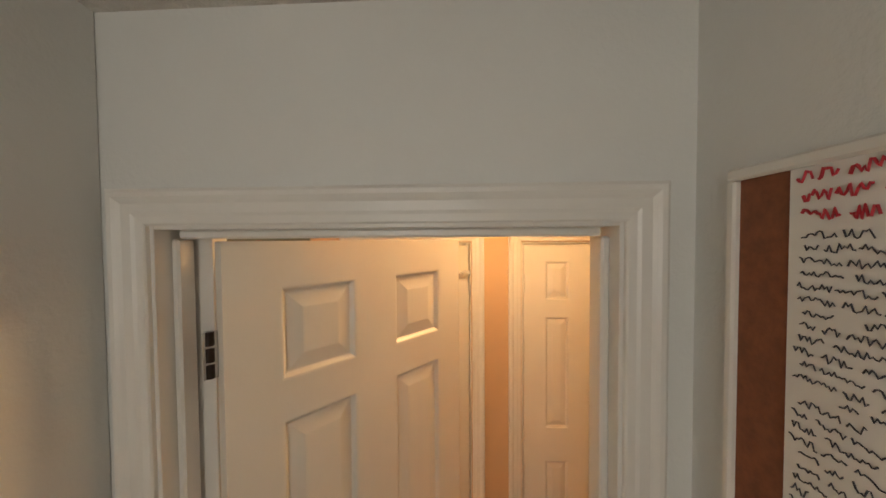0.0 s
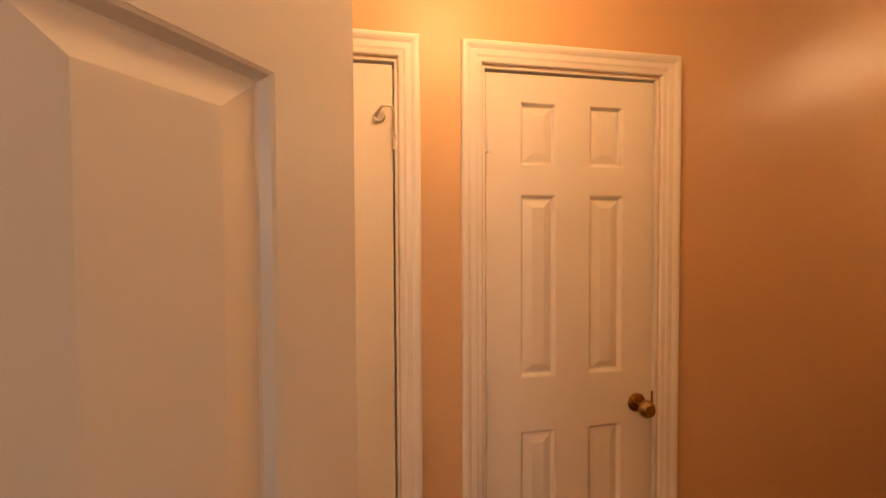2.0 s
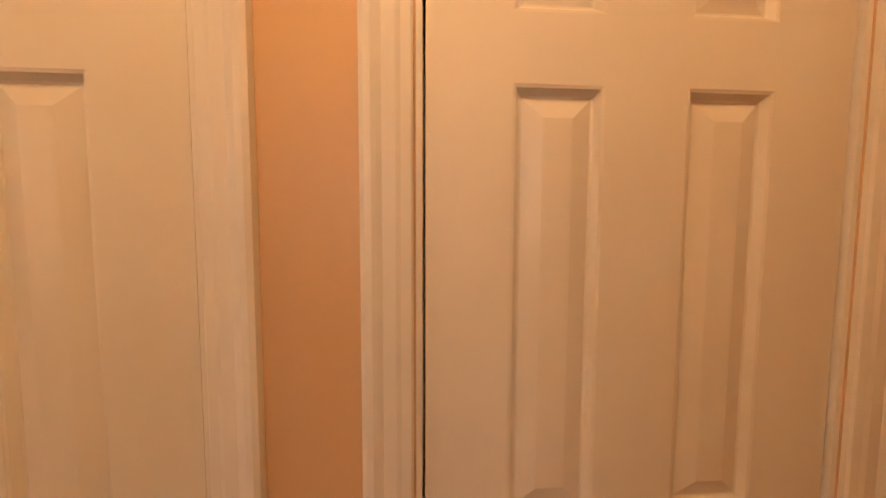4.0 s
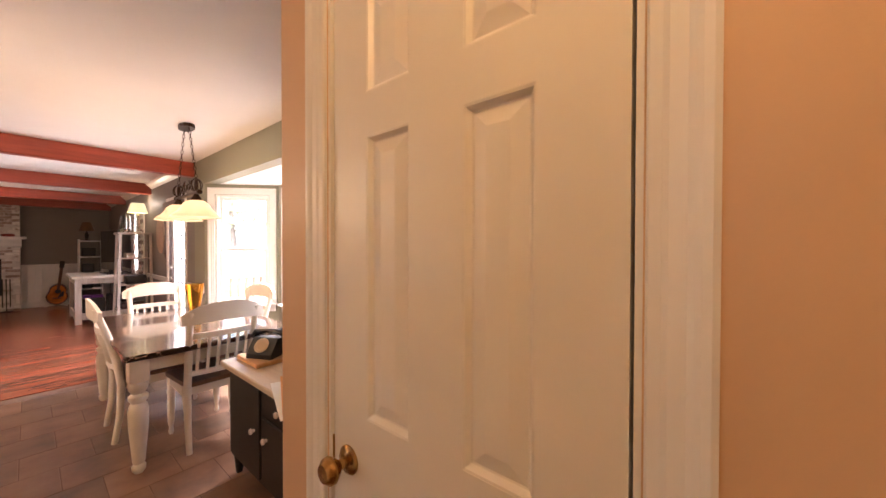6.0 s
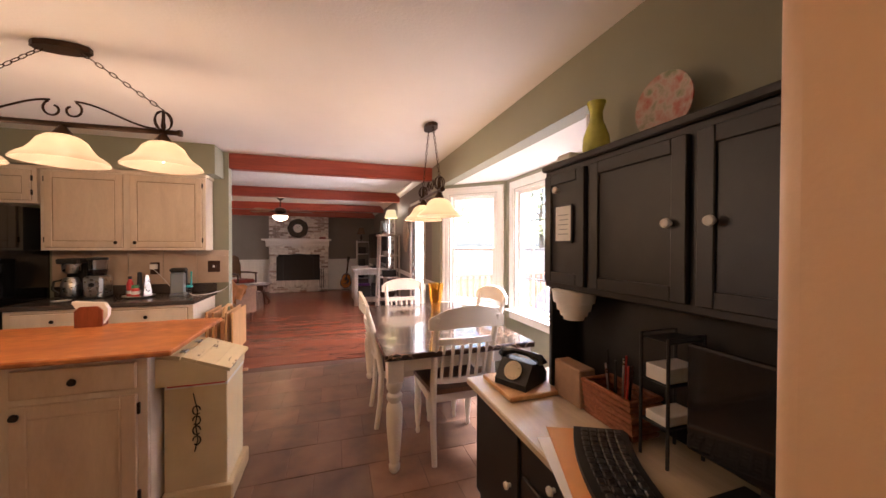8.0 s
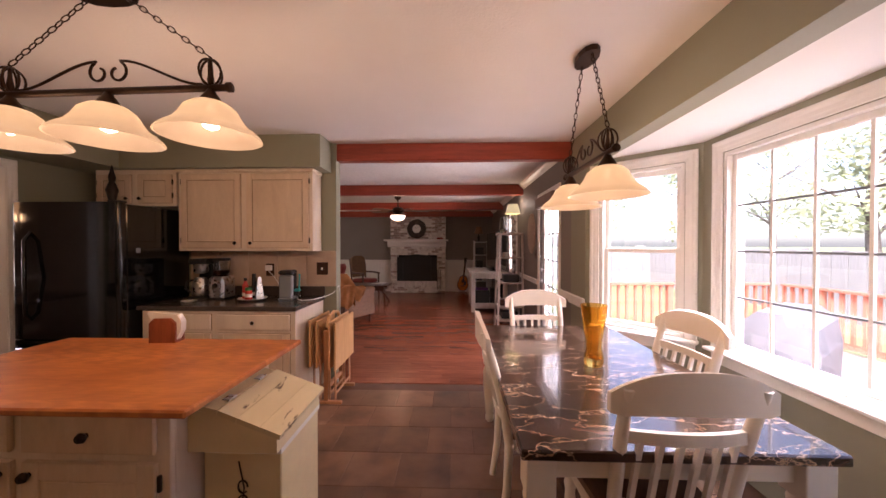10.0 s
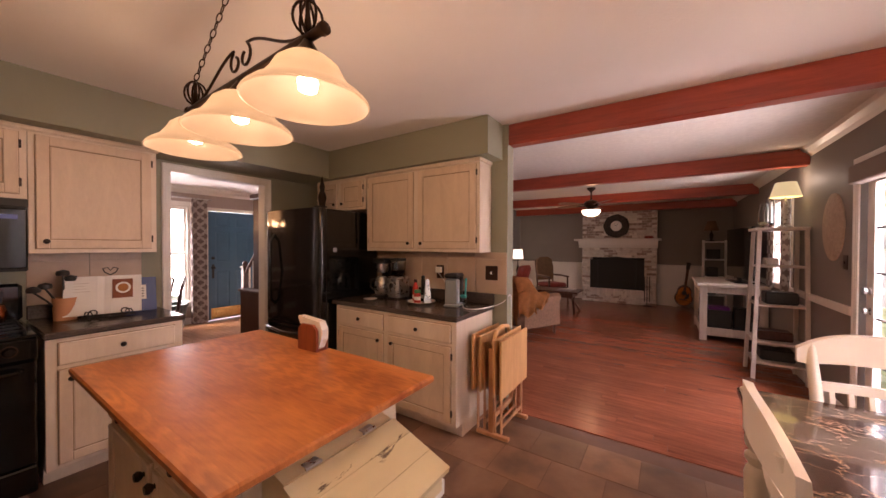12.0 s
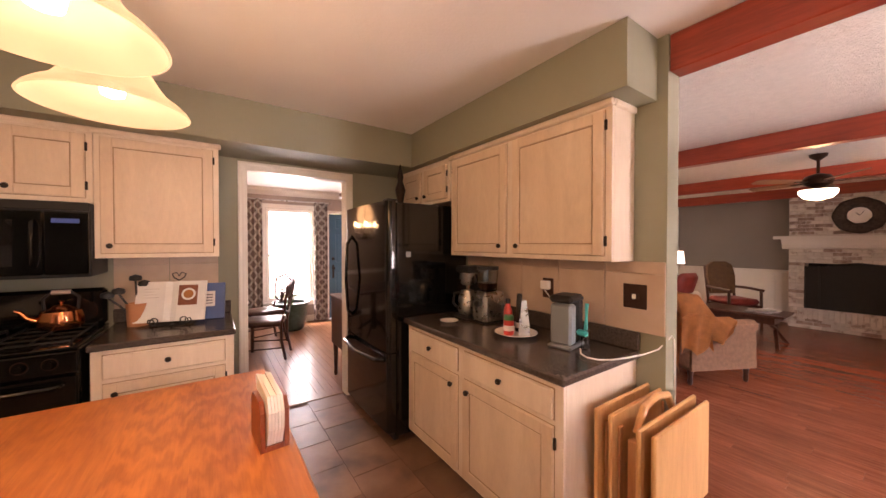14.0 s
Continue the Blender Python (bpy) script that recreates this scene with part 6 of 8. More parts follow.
for k, (y0, y1) in enumerate(((2.36, 2.64), (1.92, 2.33), (1.48, 1.89))):
    bm = B()
    s = 0.05
    bx(bm, 1.690, 1.699, y0, y1, 1.25, 1.77)
    for q in ((y0, y0 + s, 1.25, 1.77), (y1 - s, y1, 1.25, 1.77), (y0 + s, y1 - s, 1.25, 1.25 + s), (y0 + s, y1 - s, 1.77 - s, 1.77)):
        bx(bm, 1.680, 1.691, q[0], q[1], q[2], q[3], 0.003)
    dd = part("door", bm, M["desk_black"], ht)
    ky, kz = ((2.53, 1.69), (1.97, 1.50), (1.84, 1.50))[k]
    lathe_part("knob", M["white_knob"], dd, [(0.0, -0.03), (0.014, -0.027), (0.017, -0.018), (0.008, -0.008), (0.009, 0)], (1.68, ky, kz), "x", 14, "white porcelain knob")
nt = thing("note", pose(1.6785, 2.49, 1.53), "framed white note hung on the hutch door", "note")
box_part("sheet", M["paper"], nt, -0.002, 0.0, -0.055, 0.055, -0.08, 0.08)
for k in range(5):
    box_part("text_line", M["plastic_grey"], nt, -0.0028, -0.0021, -0.035, 0.035 - 0.01 * (k % 2), -0.05 + k * 0.022, -0.047 + k * 0.022)
bm = B()
for q in ((-0.06, 0.06, 0.08, 0.086), (-0.06, 0.06, -0.086, -0.08), (-0.061, -0.055, -0.08, 0.08), (0.055, 0.061, -0.08, 0.08)):
    bx(bm, -0.004, 0.001, *q)
part("edge", bm, M["ink"], nt)

ph = thing("telephone", pose(1.575, 2.68, 0.735, 0, 0, -62) @ Matrix.Scale(0.92, 4), "black rotary dial telephone on a wooden board", "telephone")
bm = B()
prism(bm, [(-0.115, 0.0), (0.11, 0.0), (0.11, 0.05), (0.05, 0.115), (-0.045, 0.125), (-0.115, 0.03)], -0.095, 0.095, "x")
part("body", bm, M["black_matte"], ph)
bm = B()
lathe(bm, [(0.055, -0.006), (0.055, 0.0), (0.0, 0.001)], 24)
for k in range(10):
    a = 0.6 + k * 0.53
    lathe(bm, [(0.009, 0.0), (0.009, 0.004), (0.0, 0.0045)], 8, (0.04 * math.cos(a), 0.04 * math.sin(a), 0))
dl = part("finger_wheel", bm, M["dial_cream"], ph, "cream dial ring")
dl.matrix_local = pose(0, -0.088, 0.086, 54, 0, 0) @ Matrix.Scale(0.92, 4)
tube_part("handset", M["black_gloss"], ph, [(-0.12, 0.005, 0.122), (-0.108, 0.005, 0.148), (-0.04, 0.005, 0.160), (0.04, 0.005, 0.160), (0.108, 0.005, 0.148), (0.12, 0.005, 0.122)], [0.032, 0.027, 0.015, 0.015, 0.027, 0.032], 12)
bm = B()
bx(bm, 1.43, 1.70, 2.53, 2.83, 0.7105, 0.7345, 0.004)
tagged(finish("wooden_board", bm, M["tray_wood"]), "light wooden board under the telephone", "board")
kb = thing("keyboard", pose(1.505, 1.98, 0.719, 0, 0, 63) @ Matrix.Scale(1.03, 4), "curved black computer keyboard on the desk", "keyboard")
bm = B()
NX = 16
pts = [(-0.24 + 0.48 * k / NX, 0.03 * (1 - (k / (NX / 2) - 1) ** 2)) for k in range(NX + 1)]
prism(bm, [(x, y - 0.10) for x, y in pts] + [(x, y + 0.085) for x, y in pts[::-1]], 0.0, 0.018, "z")
part("case", bm, M["black_matte"], kb)
for r in range(5):
    for c in range(15):
        x = -0.215 + c * 0.0305
        y = -0.065 + r * 0.028 + 0.03 * (1 - (x / 0.24) ** 2)
        box_part("key", M["key_black"], kb, x - 0.012, x + 0.012, y - 0.011, y + 0.011, 0.0185, 0.026, 0.003)
for k, (x0, x1, y0, y1, mt, lb) in enumerate(((-0.20, 0.27, -0.09, 0.16, "envelope", "orange-brown envelope under the keyboard"), (-0.22, 0.22, 0.0, 0.19, "paper", "white sheet of paper under the envelope"))):
    bm = B()
    bx(bm, x0, x1, y0, y1, 0.715 - k * 0.004, 0.718 - k * 0.004)
    sheet = tagged(finish("envelope" if k == 0 else "paper_sheet", bm, M[mt]), lb, "paper")
    sheet.matrix_world = pose(1.495, 1.985, 0, 0, 0, 66 + 5 * k)
wb = thing("wooden_box", pose(1.72, 2.47, 0.711), "plain brown box standing against the hutch", "box")
box_part("carton", M["cardboard"], wb, -0.035, 0.05, -0.09, 0.09, 0, 0.17, 0.006)
bs = thing("basket", pose(1.76, 2.24, 0.711), "reddish wicker basket holding pens", "basket")
bm = B()
for k in range(7):
    z = 0.01 + k * 0.022
    w_ = 0.055 + 0.003 * k
    tube(bm, [(w_, 0.12, z), (-w_, 0.12, z), (-w_, -0.12, z), (w_, -0.12, z)], 0.0115, 6, True)
bx(bm, -0.05, 0.05, -0.11, 0.11, 0.0, 0.012)
part("weave", bm, M["basket"], bs, "", 60)
for k in range(9):
    rx, ry = random.uniform(-0.03, 0.03), random.uniform(-0.09, 0.09)
    tube_part("pen", M[("black_matte", "red_plastic", "steel", "dark_wood")[k % 4]], bs, [(rx * 0.6, ry * 0.8, 0.015), (rx * 1.5, ry * 1.15, 0.23 + 0.02 * (k % 3))], 0.0045, 6)
bw = thing("under_cabinet_lamp", pose(1.76, 2.52, 1.13), "white ribbed bowl-shaped lamp under the hutch", "lamp")
lathe_part("ribbed_bowl", M["paper"], bw, [(0.0, -0.05), (0.045, -0.048), (0.05, -0.03), (0.06, -0.028), (0.064, -0.005), (0.075, -0.003), (0.08, 0.03), (0.092, 0.034), (0.1, 0.089), (0.0, 0.0895)], (-0.02, -0.03, 0), "z", 28)
sc = thing("file_rack", pose(1.74, 2.02, 0.711), "black metal file rack with papers on the desk", "file rack")
bm = B()
for y in (-0.05, 0.05):
    for z0, z1 in ((0.0, 0.42),):
        tube(bm, [(-0.06, y, 0.0), (-0.06, y, 0.42), (0.1, y, 0.42), (0.1, y, 0.0)], 0.006, 6)
for z in (0.12, 0.26, 0.40):
    bx(bm, -0.06, 0.1, -0.05, 0.05, z, z + 0.006)
part("rack", bm, M["black_matte"], sc)
for k, z in enumerate((0.127, 0.267)):
    box_part("papers", M["paper"], sc, -0.05, 0.09, -0.04, 0.04, z, z + 0.03 + 0.02 * k, 0.002)
mo = thing("computer_monitor", pose(1.72, 1.72, 0.711, 0, 0, 0), "black flat computer screen on the desk", "monitor")
box_part("foot", M["black_matte"], mo, -0.06, 0.1, -0.12, 0.12, 0, 0.012, 0.004)
box_part("neck", M["black_matte"], mo, 0.0, 0.03, -0.025, 0.025, 0.012, 0.12)
box_part("screen", M["smoke_glass"], mo, -0.03, -0.001, -0.2, 0.2, 0.1, 0.42, 0.006)
yv = thing("green_vase", pose(1.78, 2.40, 1.831), "yellow-green glazed vase on top of the hutch", "vase")
lathe_part("vase_body", M["green_glass"], yv, [(0.04, 0.0), (0.058, 0.03), (0.055, 0.08), (0.03, 0.15), (0.026, 0.19), (0.04, 0.235), (0.036, 0.235), (0.022, 0.19), (0.0, 0.18)])
pj = thing("flowered_plate", pose(1.83, 2.11, 1.831) @ Matrix.Scale(0.82, 4), "reddish patterned plate leaning on top of the hutch", "plate")
lathe_part("dish", pieces("plate_pattern", [(0.35, (0.5, 0.12, 0.08)), (0.55, (0.6, 0.45, 0.35)), (0.7, (0.25, 0.28, 0.15))], 0.3, 18), pj, [(0.0, -0.012), (0.09, -0.01), (0.14, -0.022), (0.142, -0.018), (0.09, 0.0), (0.0, 0.0)], (0.0, 0, 0.142), "x", 28)
wbx = B()
bx(wbx, 1.72, 1.84, 2.50, 2.60, 1.831, 1.87, 0.006)
tagged(finish("white_box", wbx, M["paper"]), "small white box on top of the hutch", "box")

# ---- first room: board with a handwritten sheet ----
bd = thing("notice_board", pose(-0.238, 0.2, 0.02), "brown cork board in a pale frame with a handwritten sheet", "notice board")
box_part("cork", M["cork"], bd, -1.0, -0.014, 0.001, 0.010, 1.2, 2.115)
bm = B()
for q in ((-1.014, 0.0, 2.115, 2.13), (-1.014, 0.0, 1.185, 1.2), (-0.014, 0.0, 1.2, 2.115), (-1.014, -1.0, 1.2, 2.115)):
    bx(bm, q[0], q[1], 0.001, 0.018, q[2], q[3], 0.003)
part("board_frame", bm, M["trim"], bd)
hs = thing("handwritten_sheet", pose(-0.320, 0.2115, 0.02), "white sheet with dense red and black handwriting", "paper")
box_part("sheet", M["paper"], hs, -0.56, 0.0, 0.0, 0.0012, 1.3, 2.12)
rng = random.Random(4)
z, row = 2.105, 0
while z > 1.70:
    x = -0.006 - 0.012 * rng.random()
    red = row < 3
    while x > -0.36:
        wlen = rng.uniform(0.012, 0.042)
        hgt = 0.013 if red else rng.uniform(0.006, 0.010)
        pts = [(x - q * 0.0022, 0.0022, z + rng.uniform(-hgt / 2, hgt / 2)) for q in range(int(wlen / 0.0022) + 2)]
        if rng.random() < 0.92:
            tube_part("word", M["ink_red"] if red else M["ink"], hs, pts, 0.0015 if red else 0.0008, 4)
        x -= wlen + rng.uniform(0.004, 0.011)
    z -= 0.02 if red else 0.0135
    row += 1

# hall ceiling lamp
hl = thing("ceiling_lamp", pose(0.54, 0.34, 0), "round frosted glass ceiling lamp, lit", "ceiling lamp", "hall lamps")
lathe_part("base", M["trim"], hl, [(0.13, CEIL - 0.001), (0.135, CEIL - 0.02), (0.12, CEIL - 0.03)], seg=32)
dm = lathe_part("dome", M["dome"], hl, [(0.1, CEIL - 0.03), (0.104, CEIL - 0.055), (0.09, CEIL - 0.09), (0.05, CEIL - 0.112), (0.0, CEIL - 0.118)], seg=32)
dm.visible_shadow = False
copy_thing(hl, pose(0.54, -1.75, 0))

# ---- living room ----
fp = thing("fireplace", pose(0, 0, 0), "whitewashed brick fireplace with a white mantel", "fireplace")
bm = B()
for q in ((-1.17, -0.97, 0.0, 2.27), (0.23, 0.48, 0.0, 2.27), (-0.97, 0.23, 1.13, 2.27), (-0.97, 0.23, 0.0, 0.355)):
    bx(bm, q[0], q[1], 12.16, 12.499, q[2], q[3])
part("core", bm, M["mortar"], fp)
box_part("firebox", M["soot"], fp, -0.97, 0.23, 12.46, 12.499, 0.355, 1.13)
bm = B()
prism(bm, [(12.155, 1.37), (12.10, 1.40), (12.09, 1.45), (12.03, 1.53), (12.03, 1.545), (12.155, 1.545)], -1.25, 0.50, "x")
bx(bm, -1.345, 0.57, 11.98, 12.158, 1.546, 1.60, 0.008)
part("mantel", bm, M["wainscot"], fp, "white moulded mantel shelf")
sn = thing("fire_screen", pose(-0.37, 12.16, 0.355), "black folding fire screen with an arched middle", "fire screen")
bm = B()
prism(bm, [(-0.42, 0.0), (0.42, 0.0), (0.42, 0.71), (0.25, 0.76), (0.0, 0.79), (-0.25, 0.76), (-0.42, 0.71)], -0.03, -0.022, "y")
part("middle_panel", bm, M["mesh"], sn)
for s in (-1, 1):
    bm = B()
    bx(bm, min(s * 0.425, s * 0.60), max(s * 0.425, s * 0.60), -0.028, -0.02, 0.0, 0.72)
    part("wing", bm, M["mesh"], sn)
    for a, b in ((0.425, 0.44), (0.585, 0.60)):
        bm = B()
        bx(bm, min(s * a, s * b), max(s * a, s * b), -0.04, -0.029, 0, 0.73)
        part("rod", bm, M["black_matte"], sn)
tube_part("arch_rod", M["black_matte"], sn, [(-0.42, -0.036, 0.0), (-0.42, -0.036, 0.71), (-0.25, -0.036, 0.765), (0, -0.036, 0.795), (0.25, -0.036, 0.765), (0.42, -0.036, 0.71), (0.42, -0.036, 0.0)], 0.01, 8)
ck = thing("wall_clock", pose(-0.38, 12.14, 1.915), "round clock with a wide dark twig wreath rim", "clock")
bm = B()
tube(bm, [(0.205 * math.cos(t), -0.02, 0.205 * math.sin(t)) for t in (2 * math.pi * k / 40 for k in range(40))], [0.085 + 0.006 * math.sin(k * 5.1) for k in range(40)], 10, True)
for v in bm.verts:
    v.co.y *= 0.55
part("rim", bm, M["wreath"], ck, "dark twig wreath rim")
lathe_part("face", M["paper"], ck, [(0.0, -0.03), (0.125, -0.03), (0.13, -0.01), (0.13, 0.0)], (0, 0, 0), "y", 32)
for a, ln in ((0.9, 0.09), (2.2, 0.06)):
    tube_part("pointer", M["ink"], ck, [(0, -0.033, 0), (ln * math.cos(a), -0.033, ln * math.sin(a))], 0.003, 6)
bm = B()
lathe(bm, [(0.08, 0.0), (0.1, 0.02), (0.09, 0.05), (0.05, 0.06), (0.0, 0.062)], 14)
ob = tagged(finish("red_dish", bm, M["leather_red"], 40), "small dark red dish on the mantel", "dish")
ob.location = (0.32, 12.06, 1.601)
ft = thing("fireplace_tools", pose(0.29, 12.08, 0.0), "black iron fireplace tools on a stand", "fireplace tools")
lathe_part("foot", M["black_matte"], ft, [(0.09, 0.0), (0.09, 0.015), (0.01, 0.03)])
for k, dx in enumerate((-0.05, 0.0, 0.05)):
    tube_part("poker", M["black_matte"], ft, [(dx, 0.02, 0.1), (dx, 0.0, 0.62 + 0.04 * k), (dx, 0.0, 0.7)], 0.009, 6)
tube_part("post", M["black_matte"], ft, [(0, 0, 0.02), (0, 0, 0.68)], 0.008, 6)

gt = thing("guitar", pose(0.98, 12.27, 0.06, 8, 6, 0), "sunburst acoustic guitar on a floor stand", "guitar")
out = []
for k in range(40):
    a = 2 * math.pi * k / 40
    z = 0.24 - 0.24 * math.cos(a)
    wv = 0.185 * math.sin(a) * (1.06 - 0.22 * (z / 0.48)) - 0.028 * math.sin(a) * math.exp(-((z - 0.29) / 0.07) ** 2)
    out.append((wv, z))
bm = B()
prism(bm, out, -0.05, 0.05, "y")
part("guitar_body", bm, M["dark_wood"], gt, "dark glossy body edge")
bm = B()
prism(bm, [(x * 0.86, 0.24 + (z - 0.24) * 0.9) for x, z in out], -0.0515, -0.0495, "y")
part("soundboard", bm, M["guitar"], gt, "sunburst amber soundboard")
lathe_part("sound_hole", M["black_matte"], gt, [(0.05, -0.0535), (0.05, -0.0518)], (0, 0, 0.31), "y")
bm = B()
prism(bm, [(0.01, 0.16), (0.1, 0.2), (0.09, 0.33), (0.04, 0.27)], -0.0555, -0.0538, "y")
part("pickguard", bm, M["black_matte"], gt)
box_part("bridge", M["dark_wood"], gt, -0.07, 0.07, -0.058, -0.0505, 0.14, 0.165, 0.003)
box_part("neck", M["dark_wood"], gt, -0.026, 0.026, -0.065, -0.04, 0.36, 0.86, 0.004)
box_part("headstock", M["black_matte"], gt, -0.038, 0.038, -0.055, -0.038, 0.861, 1.02, 0.004)
gs = B()
tube(gs, [(0.80, 12.2, 0.012), (0.98, 12.3, 0.07), (1.16, 12.2, 0.012)], 0.01, 6)
tube(gs, [(0.98, 12.3, 0.07), (0.98, 12.44, 0.012)], 0.01, 6)
tube(gs, [(0.98, 12.33, 0.07), (0.98, 12.36, 0.4)], 0.009, 6)
tagged(finish("guitar_stand", gs, M["white_knob"], 50), "pale metal guitar stand on the floor", "stand")

fan = thing("ceiling_fan", pose(-0.45, 9.2, 0), "bronze ceiling fan with a lit bowl light", "ceiling fan")
lathe_part("canopy", M["iron"], fan, [(0.075, CEIL - 0.001), (0.07, CEIL - 0.03), (0.02, CEIL - 0.07), (0.014, CEIL - 0.075), (0.014, 2.22)], seg=24)
lathe_part("motor_housing", M["iron"], fan, [(0.03, 2.235), (0.1, 2.21), (0.125, 2.17), (0.11, 2.12), (0.06, 2.09), (0.06, 2.07)], seg=28)
for k in range(5):
    a = math.radians(72 * k + 15)
    bm = B()
    prism(bm, [(0.2, -0.05), (0.35, -0.065), (0.62, -0.07), (0.66, -0.04), (0.66, 0.04), (0.62, 0.07), (0.35, 0.065), (0.2, 0.05)], -0.004, 0.004, "z")
    bl_ = part("blade", bm, M["seat_brown"], fan, "brown wooden blade")
    turn = pose(0, 0, 2.15, 0, 0, math.degrees(a)) @ pose(0, 0, 0, 11, 0, 0)
    bl_.matrix_local = turn
    bm = B()
    bx(bm, 0.1, 0.24, -0.018, 0.018, -0.012, -0.004, 0.003)
    ar = part("blade_arm", bm, M["iron"], fan)
    ar.matrix_local = turn
g = lathe_part("bowl", M["fan_dome"], fan, [(0.13, 2.068), (0.155, 2.05), (0.15, 2.01), (0.11, 1.965), (0.04, 1.945), (0.0, 1.942)], seg=32, label="lit white glass bowl")
g.visible_shadow = False
lathe_part("bowl_ring", M["iron"], fan, [(0.06, 2.075), (0.14, 2.07), (0.155, 2.055), (0.135, 2.069)], seg=32)

# console with television
cn = thing("media_console", pose(0, 0, 0), "whitewashed wooden console with open shelves", "console")
bm = B()
bx(bm, 1.06, 1.88, 9.18, 10.5, 0.82, 0.865, 0.006)
part("console_top", bm, M["whitewash"], cn)
for x in (1.10, 1.78):
    for y in (9.24, 10.40):
        box_part("post", M["whitewash"], cn, x, x + 0.09, y, y + 0.09, 0, 0.8195, 0.004)
bm = B()
bx(bm, 1.12, 1.86, 9.26, 10.46, 0.10, 0.14)
bx(bm, 1.19, 1.78, 9.245, 9.265, 0.08, 0.2, 0.003)
bx(bm, 1.19, 1.78, 9.245, 9.265, 0.72, 0.8195, 0.003)
bx(bm, 1.105, 1.125, 9.33, 10.4, 0.08, 0.2, 0.003)
bx(bm, 1.105, 1.125, 9.33, 10.4, 0.72, 0.8195, 0.003)
part("rails", bm, M["whitewash"], cn)
box_part("back_panel", M["soot"], cn, 1.84, 1.86, 9.33, 10.4, 0.2, 0.72)
for k, (x, y, w_, d_, h_, mt, nm) in enumerate(((1.35, 9.55, 0.3, 0.3, 0.30, "black_matte", "loudspeaker"), (1.3, 9.95, 0.34, 0.26, 0.22, "black_gloss", "receiver"), (1.62, 9.45, 0.2, 0.16, 0.36, "black_matte", "storage_box"))):
    bm = B()
    bx(bm, x - w_ / 2, x + w_ / 2, y - d_ / 2, y + d_ / 2, 0.141, 0.141 + h_, 0.008)
    tagged(finish(nm, bm, M[mt]), "black electronic box on the console shelf", "electronics")
bm = B()
bx(bm, 1.22, 1.48, 9.45, 9.65, 0.442, 0.49, 0.004)
tagged(finish("game_case", bm, M["magenta"]), "purple case lying on the black box", "case")
tv = thing("television", pose(1.62, 9.72, 0.866, 0, 0, 6), "large black flat television on the console", "television")
box_part("tv_foot", M["black_gloss"], tv, -0.12, 0.12, -0.25, 0.25, 0, 0.02, 0.006)
box_part("tv_neck", M["black_matte"], tv, -0.02, 0.02, -0.05, 0.05, 0.02, 0.08)
box_part("tv_panel", M["black_gloss"], tv, -0.025, 0.025, -0.6, 0.6, 0.07, 0.84, 0.006)
box_part("screen", M["smoke_glass"], tv, -0.028, -0.0255, -0.58, 0.58, 0.09, 0.82)
bkc = thing("bookcase", pose(1.30, 11.55, 0), "narrow white bookcase with dark objects", "bookcase")
for x in (0.0, 0.37):
    box_part("side", M["wainscot"], bkc, x, x + 0.025, 0, 0.3, 0, 1.55)
for k in range(5):
    box_part("shelf", M["wainscot"], bkc, 0.026, 0.369, 0.005, 0.295, 0.04 + k * 0.365, 0.065 + k * 0.365)
box_part("back", M["brown_wall"], bkc, 0.026, 0.369, 0.296, 0.3, 0.04, 1.52)
for k in range(3):
    bm = B()
    bx(bm, 1.36, 1.36 + 0.16 + 0.03 * k, 11.62, 11.8, 0.431 + k * 0.365, 0.63 + k * 0.365, 0.01)
    tagged(finish("storage_box", bm, M["black_matte"]), "dark box on the white bookcase", "box")

bl = thing("table_lamp", pose(1.44, 11.70, 1.526), "small lamp with a dark olive shade on the white bookcase", "lamp")
lathe_part("lamp_base", M["knob_dark"], bl, [(0.06, 0.0), (0.05, 0.02), (0.02, 0.04), (0.04, 0.12), (0.012, 0.2), (0.009, 0.24)])
lathe_part("lampshade", M["chair_back"], bl, [(0.13, 0.22), (0.07, 0.42), (0.067, 0.42), (0.127, 0.22)], seg=24, label="unlit olive fabric shade")

# open shelf tower with lamp
tw = thing("shelf_tower", pose(0, 0, 0), "tall whitewashed open shelf tower against the wall", "shelf")
for sx, bx_ in ((1.51, 1.46), (1.87, 1.88)):
    for sy, by_ in ((7.74, 7.68), (8.06, 8.10)):
        tube_part("post", M["whitewash"], tw, [(bx_, by_, 0.0), (sx, sy, 1.6)], 0.024, 4)
for z in (0.16, 0.38, 0.78, 1.20):
    f = z / 1.6
    box_part("shelf", M["whitewash"], tw, 1.46 + 0.05 * f, 1.88, 7.68 + 0.06 * f, 8.10 - 0.04 * f, z, z + 0.022, 0.003)
box_part("tower_top", M["whitewash"], tw, 1.47, 1.89, 7.70, 8.10, 1.60, 1.63, 0.004)
tl = thing("table_lamp", pose(1.74, 7.9, 1.631), "small lamp with a yellow-green shade on the tower", "lamp")
lathe_part("lamp_base", M["steel"], tl, [(0.06, 0.0), (0.055, 0.02), (0.018, 0.04), (0.03, 0.09), (0.014, 0.13), (0.028, 0.18), (0.014, 0.23), (0.024, 0.27), (0.009, 0.31), (0.009, 0.36)])
sdo = lathe_part("lampshade", M["lampshade_green"], tl, [(0.13, 0.33), (0.085, 0.49), (0.082, 0.49), (0.127, 0.33)], seg=28, label="lit yellow-green fabric shade")
sdo.visible_shadow = False
